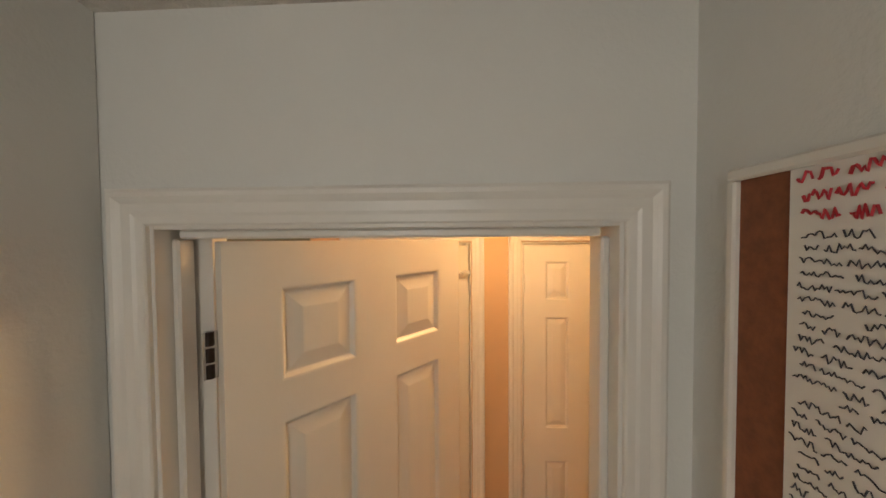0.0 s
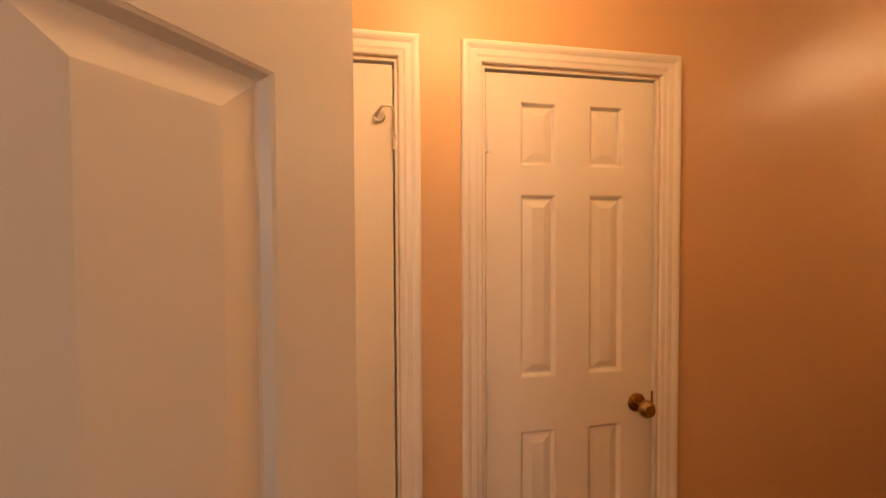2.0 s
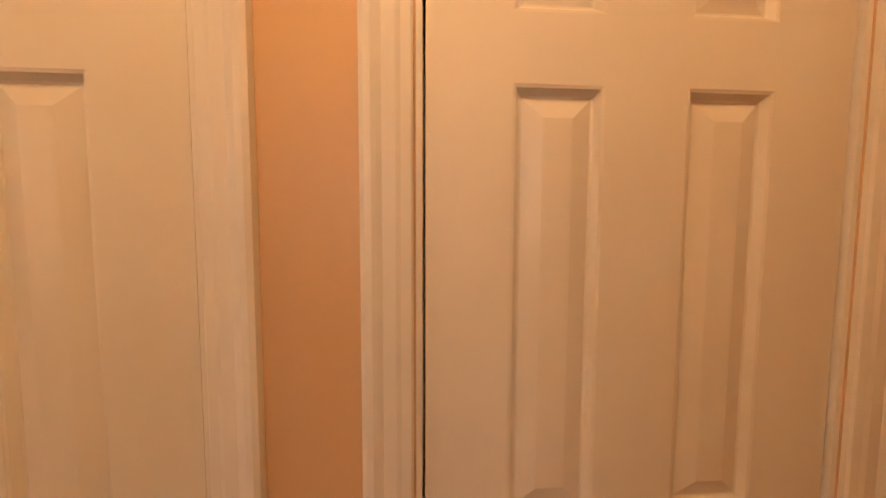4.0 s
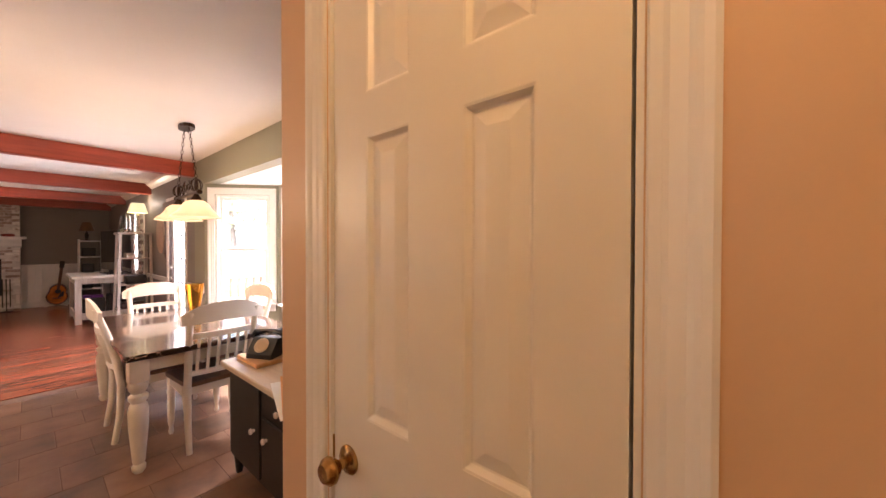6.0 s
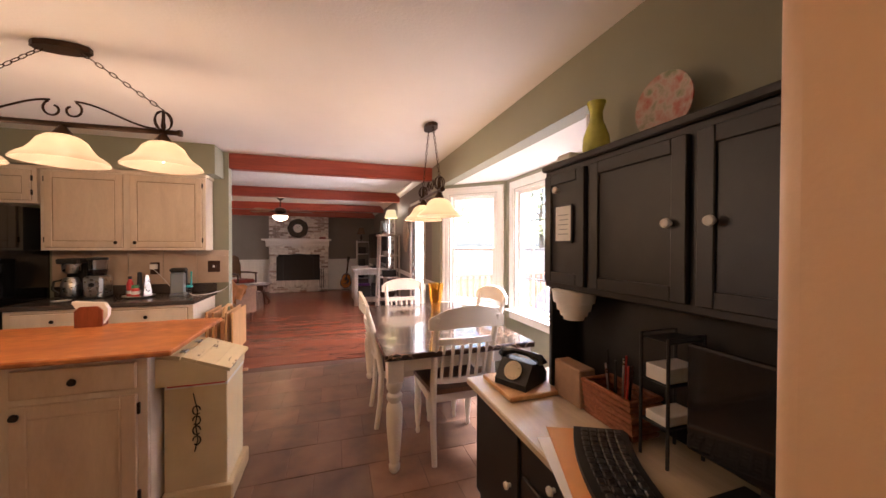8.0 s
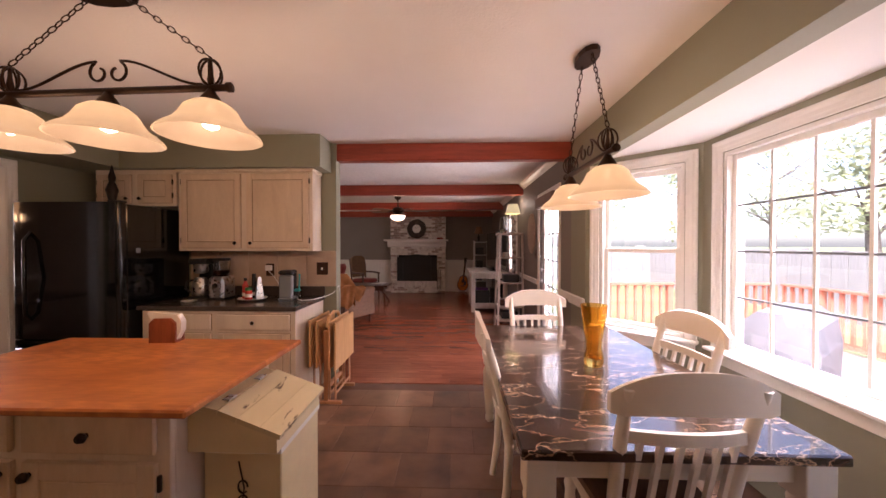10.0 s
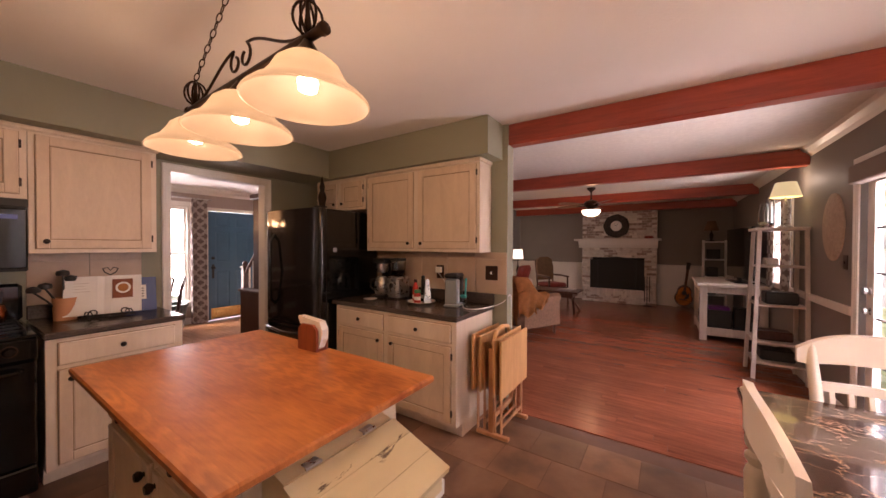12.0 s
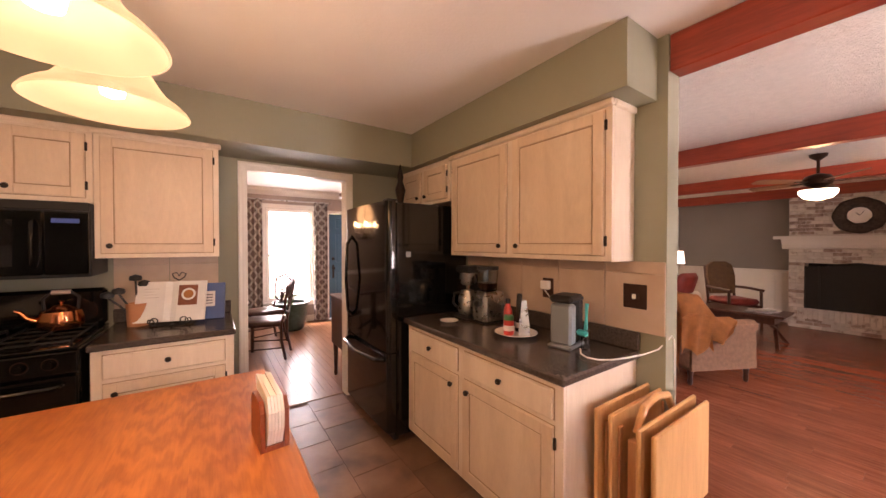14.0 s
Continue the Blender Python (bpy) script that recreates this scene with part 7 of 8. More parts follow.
for x, y, h_, r_ in ((1.56, 7.84, 0.26, 0.05), (1.63, 8.0, 0.3, 0.045)):
    gv = B()
    lathe(gv, [(r_ * 0.8, 0.0), (r_, 0.05), (r_, h_ * 0.7), (r_ * 0.7, h_), (r_ * 0.64, h_), (r_ * 0.9, h_ * 0.68), (r_ * 0.9, 0.06), (0, 0.03)], 18)
    ob = tagged(finish("glass_jar", gv, M["clear"], 50), "clear glass jar on the shelf tower", "jar")
    ob.location = (x, y, 1.631)
for x, y, z, w_, h_, mt, lb in ((1.62, 7.85, 1.223, 0.1, 0.08, "whitewash", "small pale pot on the tower"), (1.7, 7.88, 0.803, 0.26, 0.13, "black_matte", "dark box on the tower shelf"), (1.66, 7.9, 0.403, 0.28, 0.1, "dark_wood", "dark box on the tower shelf"), (1.68, 7.9, 0.183, 0.28, 0.12, "black_matte", "dark box on the tower shelf")):
    bm = B()
    bx(bm, x - w_ / 2, x + w_ / 2, y - 0.1, y + 0.1, z, z + h_, 0.012)
    tagged(finish("storage_box", bm, M[mt]), lb, "box")
pq = thing("wall_plaque", pose(1.899, 7.17, 1.60), "oval tan woven plaque on the wall", "plaque")
bm = B()
lathe(bm, [(0.0, -0.03), (0.1, -0.028), (0.14, -0.018), (0.2, -0.022), (0.22, -0.012), (0.22, 0.0)], 36, (0, 0, 0), "x")
for v in bm.verts:
    v.co.z *= 1.35
part("plaque_disc", bm, paint("plaque_tan", (0.42, 0.32, 0.24), 0.8, var=0.15, scale=30), pq, "", 50)
sw2 = thing("light_switch", pose(1.899, 6.93, 1.3), "dark bronze switch plate beside the terrace door", "switch")
box_part("plate", M["bronze_plate"], sw2, -0.006, 0.0, -0.04, 0.04, -0.06, 0.06, 0.002)
box_part("toggle", M["bronze_plate"], sw2, -0.014, -0.0065, -0.006, 0.006, -0.012, 0.012, 0.002)

# armchair with throw
ac = thing("armchair", pose(-1.49, 7.86, 0, 0, 0, -27), "tan upholstered rolled-arm chair", "armchair")


def soft_box(x0, x1, y0, y1, z0, z1, r):
    bm = B()
    bx(bm, x0, x1, y0, y1, z0, z1, r)
    bmesh.ops.subdivide_edges(bm, edges=bm.edges[:], cuts=2, use_grid_fill=True, smooth=0.35)
    return bm


part("seat_base", soft_box(-0.42, 0.42, 0.0, 0.78, 0.16, 0.40, 0.04), M["fabric_tan"], ac, "", 80)
part("seat_cushion", soft_box(-0.29, 0.29, 0.14, 0.80, 0.40, 0.52, 0.05), M["fabric_tan"], ac, "", 80)
part("backrest", soft_box(-0.40, 0.40, -0.08, 0.16, 0.30, 0.86, 0.07), M["fabric_tan"], ac, "", 80)
for s in (-1, 1):
    bm = B()
    prism(bm, [(s * 0.30, 0.40), (s * 0.30, 0.56), (s * 0.29, 0.61), (s * 0.33, 0.655), (s * 0.40, 0.66), (s * 0.445, 0.62), (s * 0.44, 0.57), (s * 0.42, 0.54), (s * 0.43, 0.16), (s * 0.30, 0.16)], 0.02, 0.78, "y")
    part("arm", bm, M["fabric_tan"], ac, "", 50)
    for y in (0.06, 0.72):
        lathe_part("foot", M["dark_wood"], ac, [(0.016, 0.0), (0.024, 0.03), (0.02, 0.08), (0.03, 0.16)], (s * 0.37, y, 0), seg=10)
th = thing("throw_blanket", pose(-1.49, 7.86, 0, 0, 0, -27), "rust-orange knitted throw draped over the armchair back", "blanket")
bm = B()
nu, nv = 22, 26
grid = []
for i in range(nu + 1):
    u = i / nu
    x = -0.40 + 0.88 * u
    colv = []
    for j in range(nv + 1):
        v = j / nv
        s_ = v * 1.15
        if s_ < 0.55:
            y, z = -0.135 - 0.015 * math.sin(u * 14), 0.33 + s_ + 0.05 * math.sin(u * 9)
        elif s_ < 0.83:
            a = (s_ - 0.55) / 0.28 * math.pi
            y, z = 0.04 - 0.175 * math.cos(a), 0.89 + 0.05 * math.sin(a)
        else:
            y, z = 0.215 + 0.012 * math.sin(u * 17), 0.88 - (s_ - 0.83)
        drop = 0.16 * max(0, u - 0.8) / 0.2
        colv.append(bm.verts.new((x + 0.015 * math.sin(v * 9 + u * 4), y + 0.012 * math.sin(u * 23 + v * 3), z - drop * 1.2)))
    grid.append(colv)
for i in range(nu):
    for j in range(nv):
        bm.faces.new((grid[i][j], grid[i + 1][j], grid[i + 1][j + 1], grid[i][j + 1]))
bmesh.ops.solidify(bm, geom=bm.faces[:], thickness=0.012)
part("cloth", bm, M["throw"], th, "", 80)
bm = B()
grid = []
nu, nv = 24, 14
for i in range(nu + 1):
    u = i / nu
    y = -0.15 + 0.62 * u
    k = min(1, max(0, (y - 0.08) / 0.24))
    top = 0.945 - 0.24 * k * k * (3 - 2 * k)
    low = 0.36 + 0.05 * math.sin(u * 13) + 0.18 * u * u
    colv = []
    for j in range(nv + 1):
        v = j / nv
        fold = 0.018 * math.sin(u * 24 + v * 2) * v
        colv.append(bm.verts.new((0.405 + 0.065 * math.sin(min(1, v * 4) * math.pi / 2) + fold, y + 0.03 * math.sin(v * 5) * u, top + (low - top) * v)))
    grid.append(colv)
for i in range(nu):
    for j in range(nv):
        bm.faces.new((grid[i][j], grid[i + 1][j], grid[i + 1][j + 1], grid[i][j + 1]))
bmesh.ops.solidify(bm, geom=bm.faces[:], thickness=0.012)
part("hanging_fold", bm, M["throw"], th, "", 80)

wc = thing("wooden_armchair", pose(-1.78, 11.5, 0, 0, 0, -125), "dark wooden armchair with an olive back and red cushion", "armchair")
for s in (-1, 1):
    tube_part("back_leg", M["dark_wood"], wc, [(s * 0.25, -0.28, 0.0), (s * 0.25, -0.24, 0.42), (s * 0.25, -0.34, 1.05)], 0.022, 8)
    tube_part("front_leg", M["dark_wood"], wc, [(s * 0.28, 0.28, 0.0), (s * 0.28, 0.26, 0.64)], 0.022, 8)
    tube_part("armrest", M["dark_wood"], wc, [(s * 0.25, -0.26, 0.66), (s * 0.3, 0.0, 0.66), (s * 0.28, 0.3, 0.645)], 0.024, 8)
part("seat_cushion", soft_box(-0.27, 0.27, -0.24, 0.28, 0.38, 0.49, 0.04), M["leather_red"], wc, "dark red leather cushion", 80)
bm = B()
prism(bm, [(-0.22, 0.52), (0.22, 0.52), (0.26, 0.85), (0.23, 1.05), (0.12, 1.12), (-0.12, 1.12), (-0.23, 1.05), (-0.26, 0.85)], -0.03, 0.03, "y")
bkp = part("backrest", bm, M["chair_back"], wc, "olive padded back")
bkp.matrix_local = pose(0, -0.13, 0.02, 10, 0, 0)
box_part("seat_rail", M["dark_wood"], wc, -0.27, 0.27, -0.25, 0.27, 0.32, 0.38, 0.006)

ct = thing("coffee_table", pose(-1.35, 10.35, 0), "dark wooden coffee table with crossed legs", "table")
box_part("tabletop", M["dark_wood"], ct, -0.50, 0.50, -0.32, 0.32, 0.43, 0.465, 0.008)
box_part("drawer_case", M["dark_wood"], ct, -0.40, 0.40, -0.26, 0.26, 0.33, 0.4295, 0.004)
for s in (-1, 1):
    tube_part("leg", M["dark_wood"], ct, [(s * 0.44, -0.28, 0.0), (s * 0.36, 0.0, 0.24), (s * 0.34, 0.2, 0.33)], 0.024, 6)
    tube_part("leg", M["dark_wood"], ct, [(s * 0.44, 0.28, 0.0), (s * 0.36, 0.0, 0.24), (s * 0.34, -0.2, 0.33)], 0.024, 6)
for k in range(4):
    bm = B()
    bx(bm, -0.14, 0.14, -0.1, 0.1, 0, 0.012, 0.002)
    ob = tagged(finish("magazine", bm, M["paper"] if k % 2 else paint("magazine_cover", (0.35, 0.33, 0.36), 0.3, var=0.5, scale=12)), "glossy magazine lying on the coffee table", "magazine", "magazines")
    ob.matrix_world = pose(-1.15 + 0.05 * (k // 2), 10.28 + 0.12 * (k % 2), 0.466 + 0.0125 * (k // 2), 0, 0, 20 * k)
so = thing("sofa", pose(-2.44, 9.8, 0, 0, 0, -90), "cream upholstered sofa against the wall", "sofa")
part("seat_base", soft_box(-0.95, 0.95, -0.40, 0.42, 0.1, 0.44, 0.05), M["sofa"], so, "", 80)
part("backrest", soft_box(-0.95, 0.95, -0.42, -0.2, 0.35, 0.85, 0.07), M["sofa"], so, "", 80)
for s in (-1, 1):
    part("arm", soft_box(s * 0.95 - 0.11, s * 0.95 + 0.11, -0.42, 0.42, 0.1, 0.62, 0.06), M["sofa"], so, "", 80)
    part("seat_cushion", soft_box(min(s * 0.02, s * 0.83), max(s * 0.02, s * 0.83), -0.2, 0.44, 0.44, 0.56, 0.04), M["sofa"], so, "", 80)
for x in (-0.9, 0.9):
    for y in (-0.35, 0.35):
        lathe_part("foot", M["dark_wood"], so, [(0.02, 0.0), (0.03, 0.1)], (x, y, 0), seg=10)
pw_ = soft_box(-0.22, 0.22, -0.07, 0.07, -0.2, 0.2, 0.06)
ob = tagged(finish("pillow", pw_, M["leather_red"], 80), "red square pillow on the cream sofa", "pillow")
ob.matrix_world = pose(-2.16, 10.5, 0.765, -18, 0, -105)
stn = thing("side_table", pose(-2.55, 11.15, 0), "small dark side table beside the sofa", "table")
lathe_part("tabletop", M["dark_wood"], stn, [(0.24, 0.55), (0.25, 0.565), (0.24, 0.58)], seg=24)
lathe_part("pedestal", M["dark_wood"], stn, [(0.17, 0.0), (0.16, 0.03), (0.03, 0.08), (0.03, 0.5), (0.08, 0.5495)])
sl = thing("table_lamp", pose(-2.55, 11.15, 0.581), "table lamp with a lit white drum shade", "lamp")
lathe_part("lamp_base", M["knob_dark"], sl, [(0.07, 0.0), (0.06, 0.02), (0.02, 0.05), (0.045, 0.2), (0.012, 0.36), (0.01, 0.5)])
sdo = lathe_part("lampshade", M["lampshade_white"], sl, [(0.14, 0.5), (0.115, 0.74), (0.112, 0.74), (0.137, 0.5)], seg=28)
sdo.visible_shadow = False

# ---- dining room and foyer ----
for y0, y1 in ((4.14, 4.40), (5.26, 5.50)):
    cu = thing("curtain", pose(0, 0, 0), "patterned taupe and white curtain beside the window", "curtain", "window curtains")
    bm = B()
    n = 28
    fr_, bk_ = [], []
    for k in range(n + 1):
        t = k / n
        y = y0 + (y1 - y0) * t
        fr_.append((-6.28 + 0.03 * math.sin(t * 26), y))
        bk_.append((-6.295 + 0.03 * math.sin(t * 26), y))
    prism(bm, fr_ + bk_[::-1], 0.03, 2.22, "z")
    part("cloth", bm, M["curtain"], cu, "", 60)
cu = thing("curtain", pose(0, 0, 0), "patterned taupe and white curtain by the living room window", "curtain", "window curtains")
for y0, y1 in ((8.36, 8.66), (9.02, 9.34)):
    bm = B()
    fr_ = [(1.862 + 0.018 * math.sin(k / 24 * 22), y0 + (y1 - y0) * k / 24) for k in range(25)]
    prism(bm, fr_ + [(x + 0.008, y) for x, y in fr_[::-1]], 0.86, 2.12, "z")
    part("cloth", bm, M["curtain"], cu, "", 60)
tube_part("curtain_pole", M["iron"], cu, [(1.865, 8.3, 2.13), (1.865, 9.4, 2.13)], 0.01, 8, "thin dark pole")
rd = B()
tube(rd, [(-6.29, 4.06, 2.235), (-6.29, 5.58, 2.235)], 0.012, 8)
for y in (4.1, 5.54):
    tube(rd, [(-6.40, y, 2.235), (-6.29, y, 2.235)], 0.008, 6)
tagged(finish("curtain_rod", rd, M["steel"], 50), "steel curtain rod above the window", "curtain rod")

fd = panel_door("door_5", pose(-6.405, 5.575, 0.01, 0, 0, 90), 0.84, 0.12, 0.11, "closed blue front door with a brass kick plate", None, 2.03, M["blue_door"])
box_part("kick_plate", M["brass"], fd, 0.04, 0.80, -0.003, -0.0005, 0.02, 0.22)
lathe_part("door_knob", M["black_matte"], fd, [(0.0, -0.06), (0.025, -0.055), (0.028, -0.04), (0.012, -0.02), (0.03, -0.005), (0.03, 0.0)], (0.075, 0, 0.98), "y")
lathe_part("deadbolt", M["black_matte"], fd, [(0.0, -0.02), (0.025, -0.018), (0.03, 0.0)], (0.075, 0, 1.16), "y")
box_part("handle_plate", M["black_matte"], fd, 0.055, 0.095, -0.006, -0.0005, 0.78, 1.04, 0.002)

NX_, NY_ = -5.24, 5.66
nw = thing("stair_rail", pose(NX_, NY_, 0), "stair rail with a dark newel and white balusters", "railing")
bm = B()
bx(bm, -0.045, 0.045, -0.045, 0.045, 0.0, 1.03, 0.006)
bx(bm, -0.06, 0.06, -0.06, 0.06, 1.03, 1.07, 0.01)
lathe(bm, [(0.03, 1.07), (0.045, 1.10), (0.03, 1.14), (0.0, 1.155)], 14)
part("newel_post", bm, M["dark_wood"], nw, "dark stained newel")
tube_part("handrail", M["dark_wood"], nw, [(0.04, 0, 0.96), (0.70, 0, 1.64), (1.35, 0, 2.30)], 0.03, 8)
for k in range(9):
    x = 0.15 + 0.12 * k
    tube_part("baluster", M["trim"], nw, [(x, 0, 0.2 * (1 + int((x - 0.07) / 0.24))), (x, 0, 0.92 + 1.02 * x)], 0.014, 6)
stp = thing("staircase", pose(NX_ + 0.07, NY_ - 0.05, 0), "white stair with wooden treads behind the rail", "stairs")
for k in range(6):
    box_part("riser", M["trim"], stp, 0.24 * k, 0.24 * k + 0.239, 0.0, 0.95, 0.0005, 0.2 * (k + 1) - 0.026)
    box_part("tread", M["plank_foyer"], stp, 0.24 * k - 0.02, 0.24 * k + 0.238, -0.01, 0.95, 0.2 * (k + 1) - 0.0255, 0.2 * (k + 1), 0.006)

sb = thing("sideboard", pose(-3.10, 4.77, 0, 0, 0, 0), "dark mahogany sideboard on slender legs", "sideboard")
box_part("body", M["dark_wood"], sb, -0.42, 0.04, 0.0, 1.0, 0.36, 0.88, 0.006)
box_part("sideboard_top", M["dark_wood"], sb, -0.44, 0.05, -0.02, 1.02, 0.881, 0.905, 0.006)
for x in (-0.39, 0.0):
    for y in (0.04, 0.96):
        lathe_part("leg", M["dark_wood"], sb, [(0.014, 0.0), (0.022, 0.03), (0.018, 0.06), (0.028, 0.3595)], (x, y, 0), seg=10)
hu = thing("dark_cupboard_top", pose(-3.10, 4.86, 0.906), "dark narrow cupboard top on the sideboard", "cabinet")
box_part("body", M["dark_wood"], hu, -0.30, 0.04, 0.0, 0.75, 0, 1.05, 0.006)
box_part("cornice", M["dark_wood"], hu, -0.33, 0.05, -0.03, 0.78, 1.051, 1.11, 0.012)

# candle chandelier over the dining room table
cl = thing("chandelier", pose(-4.75, 3.75, 0), "dark iron chandelier with five lit candle bulbs", "chandelier")
lathe_part("ceiling_rose", M["iron"], cl, [(0.06, CEIL - 0.001), (0.055, CEIL - 0.02), (0.01, CEIL - 0.035)])
tube_part("stem", M["iron"], cl, [(0, 0, CEIL - 0.035), (0, 0, 1.62)], 0.008, 8)
lathe_part("hub", M["iron"], cl, [(0.0, 1.52), (0.03, 1.54), (0.045, 1.58), (0.02, 1.63), (0.035, 1.68), (0.01, 1.74)])
for k in range(5):
    a = 2 * math.pi * k / 5 + 0.3
    ca_, sa_ = math.cos(a), math.sin(a)
    tube_part("arm", M["iron"], cl, [(0.03 * ca_, 0.03 * sa_, 1.58), (0.12 * ca_, 0.12 * sa_, 1.53), (0.22 * ca_, 0.22 * sa_, 1.56), (0.25 * ca_, 0.25 * sa_, 1.63)], 0.008, 8)
    cdl = lathe_part("candle_sleeve", M["paper"], cl, [(0.03, 1.63), (0.032, 1.64), (0.011, 1.645), (0.011, 1.72), (0.0, 1.721)], (0.25 * ca_, 0.25 * sa_, 0), seg=12)
    lathe_part("candle_bulb", M["candle"], cdl, [(0.008, 1.7215), (0.018, 1.745), (0.014, 1.775), (0.0, 1.81)], (0.25 * ca_, 0.25 * sa_, 0), seg=12)

dt = thing("dining_room_table", pose(-4.9, 3.45, 0), "dark mahogany dining room table", "table")
box_part("tabletop", M["dark_wood"], dt, -0.55, 0.55, -0.8, 0.6, 0.725, 0.755, 0.008)
lathe_part("pedestal", M["dark_wood"], dt, [(0.10, 0.08), (0.06, 0.2), (0.09, 0.35), (0.05, 0.5), (0.1, 0.7245)])
for k in range(4):
    a = math.pi / 4 + k * math.pi / 2
    tube_part("foot", M["dark_wood"], dt, [(0.06 * math.cos(a), 0.06 * math.sin(a), 0.2), (0.3 * math.cos(a), 0.3 * math.sin(a), 0.1), (0.45 * math.cos(a), 0.45 * math.sin(a), 0.025)], 0.028, 8)
sc0 = thing("shield_back_chair", pose(-4.62, 4.25, 0, 0, 0, 160), "dark mahogany shield-back chair with a dark seat", "chair", "dining room chairs")
for s in (-1, 1):
    tube_part("front_leg", M["dark_wood"], sc0, [(s * 0.22, 0.22, 0.0), (s * 0.22, 0.22, 0.43)], 0.018, 6)
    tube_part("back_leg", M["dark_wood"], sc0, [(s * 0.19, -0.27, 0.0), (s * 0.18, -0.22, 0.25), (s * 0.18, -0.22, 0.46), (s * 0.17, -0.25, 0.56)], 0.018, 6)
    tube_part("stretcher", M["dark_wood"], sc0, [(s * 0.22, 0.22, 0.15), (s * 0.185, -0.24, 0.15)], 0.01, 6)
part("seat", soft_box(-0.24, 0.24, -0.22, 0.24, 0.43, 0.49, 0.02), M["dark_wood"], sc0, "dark upholstered seat", 80)
tube_part("shield_frame", M["dark_wood"], sc0, [(0.0, -0.27, 0.57), (0.17, -0.26, 0.62), (0.24, -0.28, 0.78), (0.24, -0.31, 0.93), (0.12, -0.325, 0.955), (0.0, -0.33, 1.0), (-0.12, -0.325, 0.955), (-0.24, -0.31, 0.93), (-0.24, -0.28, 0.78), (-0.17, -0.26, 0.62)], 0.015, 8, "", True)
for k in range(5):
    t = (k - 2) / 2
    tube_part("splat", M["dark_wood"], sc0, [(0.02 * t, -0.27, 0.58), (0.09 * t, -0.29, 0.75), (0.17 * t, -0.325, 0.955)], 0.008, 6)
copy_thing(sc0, pose(-5.35, 4.3, 0, 0, 0, 195))
pt = thing("plant_pot", pose(-5.95, 4.80, 0), "large dark green glazed pot with a bare plant", "plant")
lathe_part("pot", M["cast_green"], pt, [(0.17, 0.0), (0.2, 0.03), (0.25, 0.25), (0.265, 0.4), (0.29, 0.44), (0.29, 0.47), (0.25, 0.47), (0.23, 0.42), (0.0, 0.41)], seg=30)
bm = B()
rng = random.Random(8)
for k in range(14):
    a, h_, rr = rng.uniform(0, 6.28), rng.uniform(0.2, 0.5), rng.uniform(0.05, 0.3)
    tube(bm, [(0, 0, 0.41), (rr * 0.4 * math.cos(a), rr * 0.4 * math.sin(a), 0.41 + h_ * 0.7), (rr * math.cos(a), rr * math.sin(a), 0.41 + h_)], [0.006, 0.004, 0.002], 5)
    for q in range(4):
        c_ = Vector((rr * math.cos(a) * (0.5 + q * 0.15), rr * math.sin(a) * (0.5 + q * 0.15), 0.41 + h_ * (0.6 + q * 0.12)))
        d_ = Vector((rng.uniform(-1, 1), rng.uniform(-1, 1), rng.uniform(-0.3, 0.6))).normalized() * 0.06
        s_ = d_.cross(Vector((0, 0, 1))).normalized() * 0.016
        vv = [bm.verts.new(p) for p in (c_, c_ + d_ * 0.5 + s_, c_ + d_, c_ + d_ * 0.5 - s_)]
        bm.faces.new(vv)
part("plant_stems", bm, M["leaf"], pt, "sparse stems and leaves")

# ---- outdoors ----
bm = B()
bx(bm, -400, 400, -400, 400, -0.9, -0.6)
setting("ground", bm, M["grass"], 0, "lawn")
bm = B()
for k in range(26):
    x = 2.66 + k * 0.145
    bx(bm, x, x + 0.138, 0.5, 8.2, -0.16, -0.125, 0.004)
bx(bm, 2.66, 6.4, 0.6, 8.1, -0.3, -0.17)
bx(bm, 2.05, 2.655, 5.2, 8.1, -0.3, -0.125)
bx(bm, 2.7, 6.4, 0.6, 8.1, -0.62, -0.3)
setting("deck", bm, M["deck"], 0, "sunlit wooden deck")


def deck_rail(m, length):
    r = thing("deck_railing", m, "red-brown wooden deck railing with square balusters", "railing", "deck railings")
    box_part("cap_rail", M["deck_red"], r, 0, length, -0.07, 0.07, 0.86, 0.90, 0.006)
    box_part("lower_rail", M["deck_red"], r, 0, length, -0.02, 0.02, 0.06, 0.15)
    n = int(length / 0.14)
    for k in range(n + 1):
        x = length * k / n
        s = 0.045 if k % 12 == 0 else 0.02
        box_part("post" if k % 12 == 0 else "baluster", M["deck_red"], r, x - s, x + s, -s, s, 0.0 if k % 12 == 0 else 0.15, 0.86)


deck_rail(pose(6.35, 0.6, -0.125, 0, 0, 90), 7.4)
deck_rail(pose(2.75, 8.1, -0.125), 3.5)
gr = thing("grill", pose(3.98, 5.45, -0.125, 0, 0, 35) @ Matrix.Scale(0.87, 4), "covered grey barbecue grill on the deck", "grill")
bm = B()
prism(bm, [(-0.3, 0.0), (0.3, 0.0), (0.32, 0.7), (0.28, 0.95), (0.15, 1.08), (-0.15, 1.08), (-0.28, 0.95), (-0.32, 0.7)], -0.55, 0.55, "x")
part("cover", bm, paint("grill_cover", (0.16, 0.16, 0.17), 0.8, var=0.2), gr)
bm = B()
for k in range(60):
    y = -4 + k * 0.4
    bx(bm, 11.0, 11.03, y, y + 0.385, -0.6, 1.25 + 0.02 * (k % 3))
    bx(bm, -8.0 + k * 0.4 + 3, -7.615 + k * 0.4 + 3, 20.0, 20.03, -0.6, 1.25 + 0.02 * (k % 3))
bx(bm, 11.03, 11.07, -4, 20, 0.7, 0.8)
bx(bm, 11.03, 11.07, -4, 20, -0.3, -0.2)
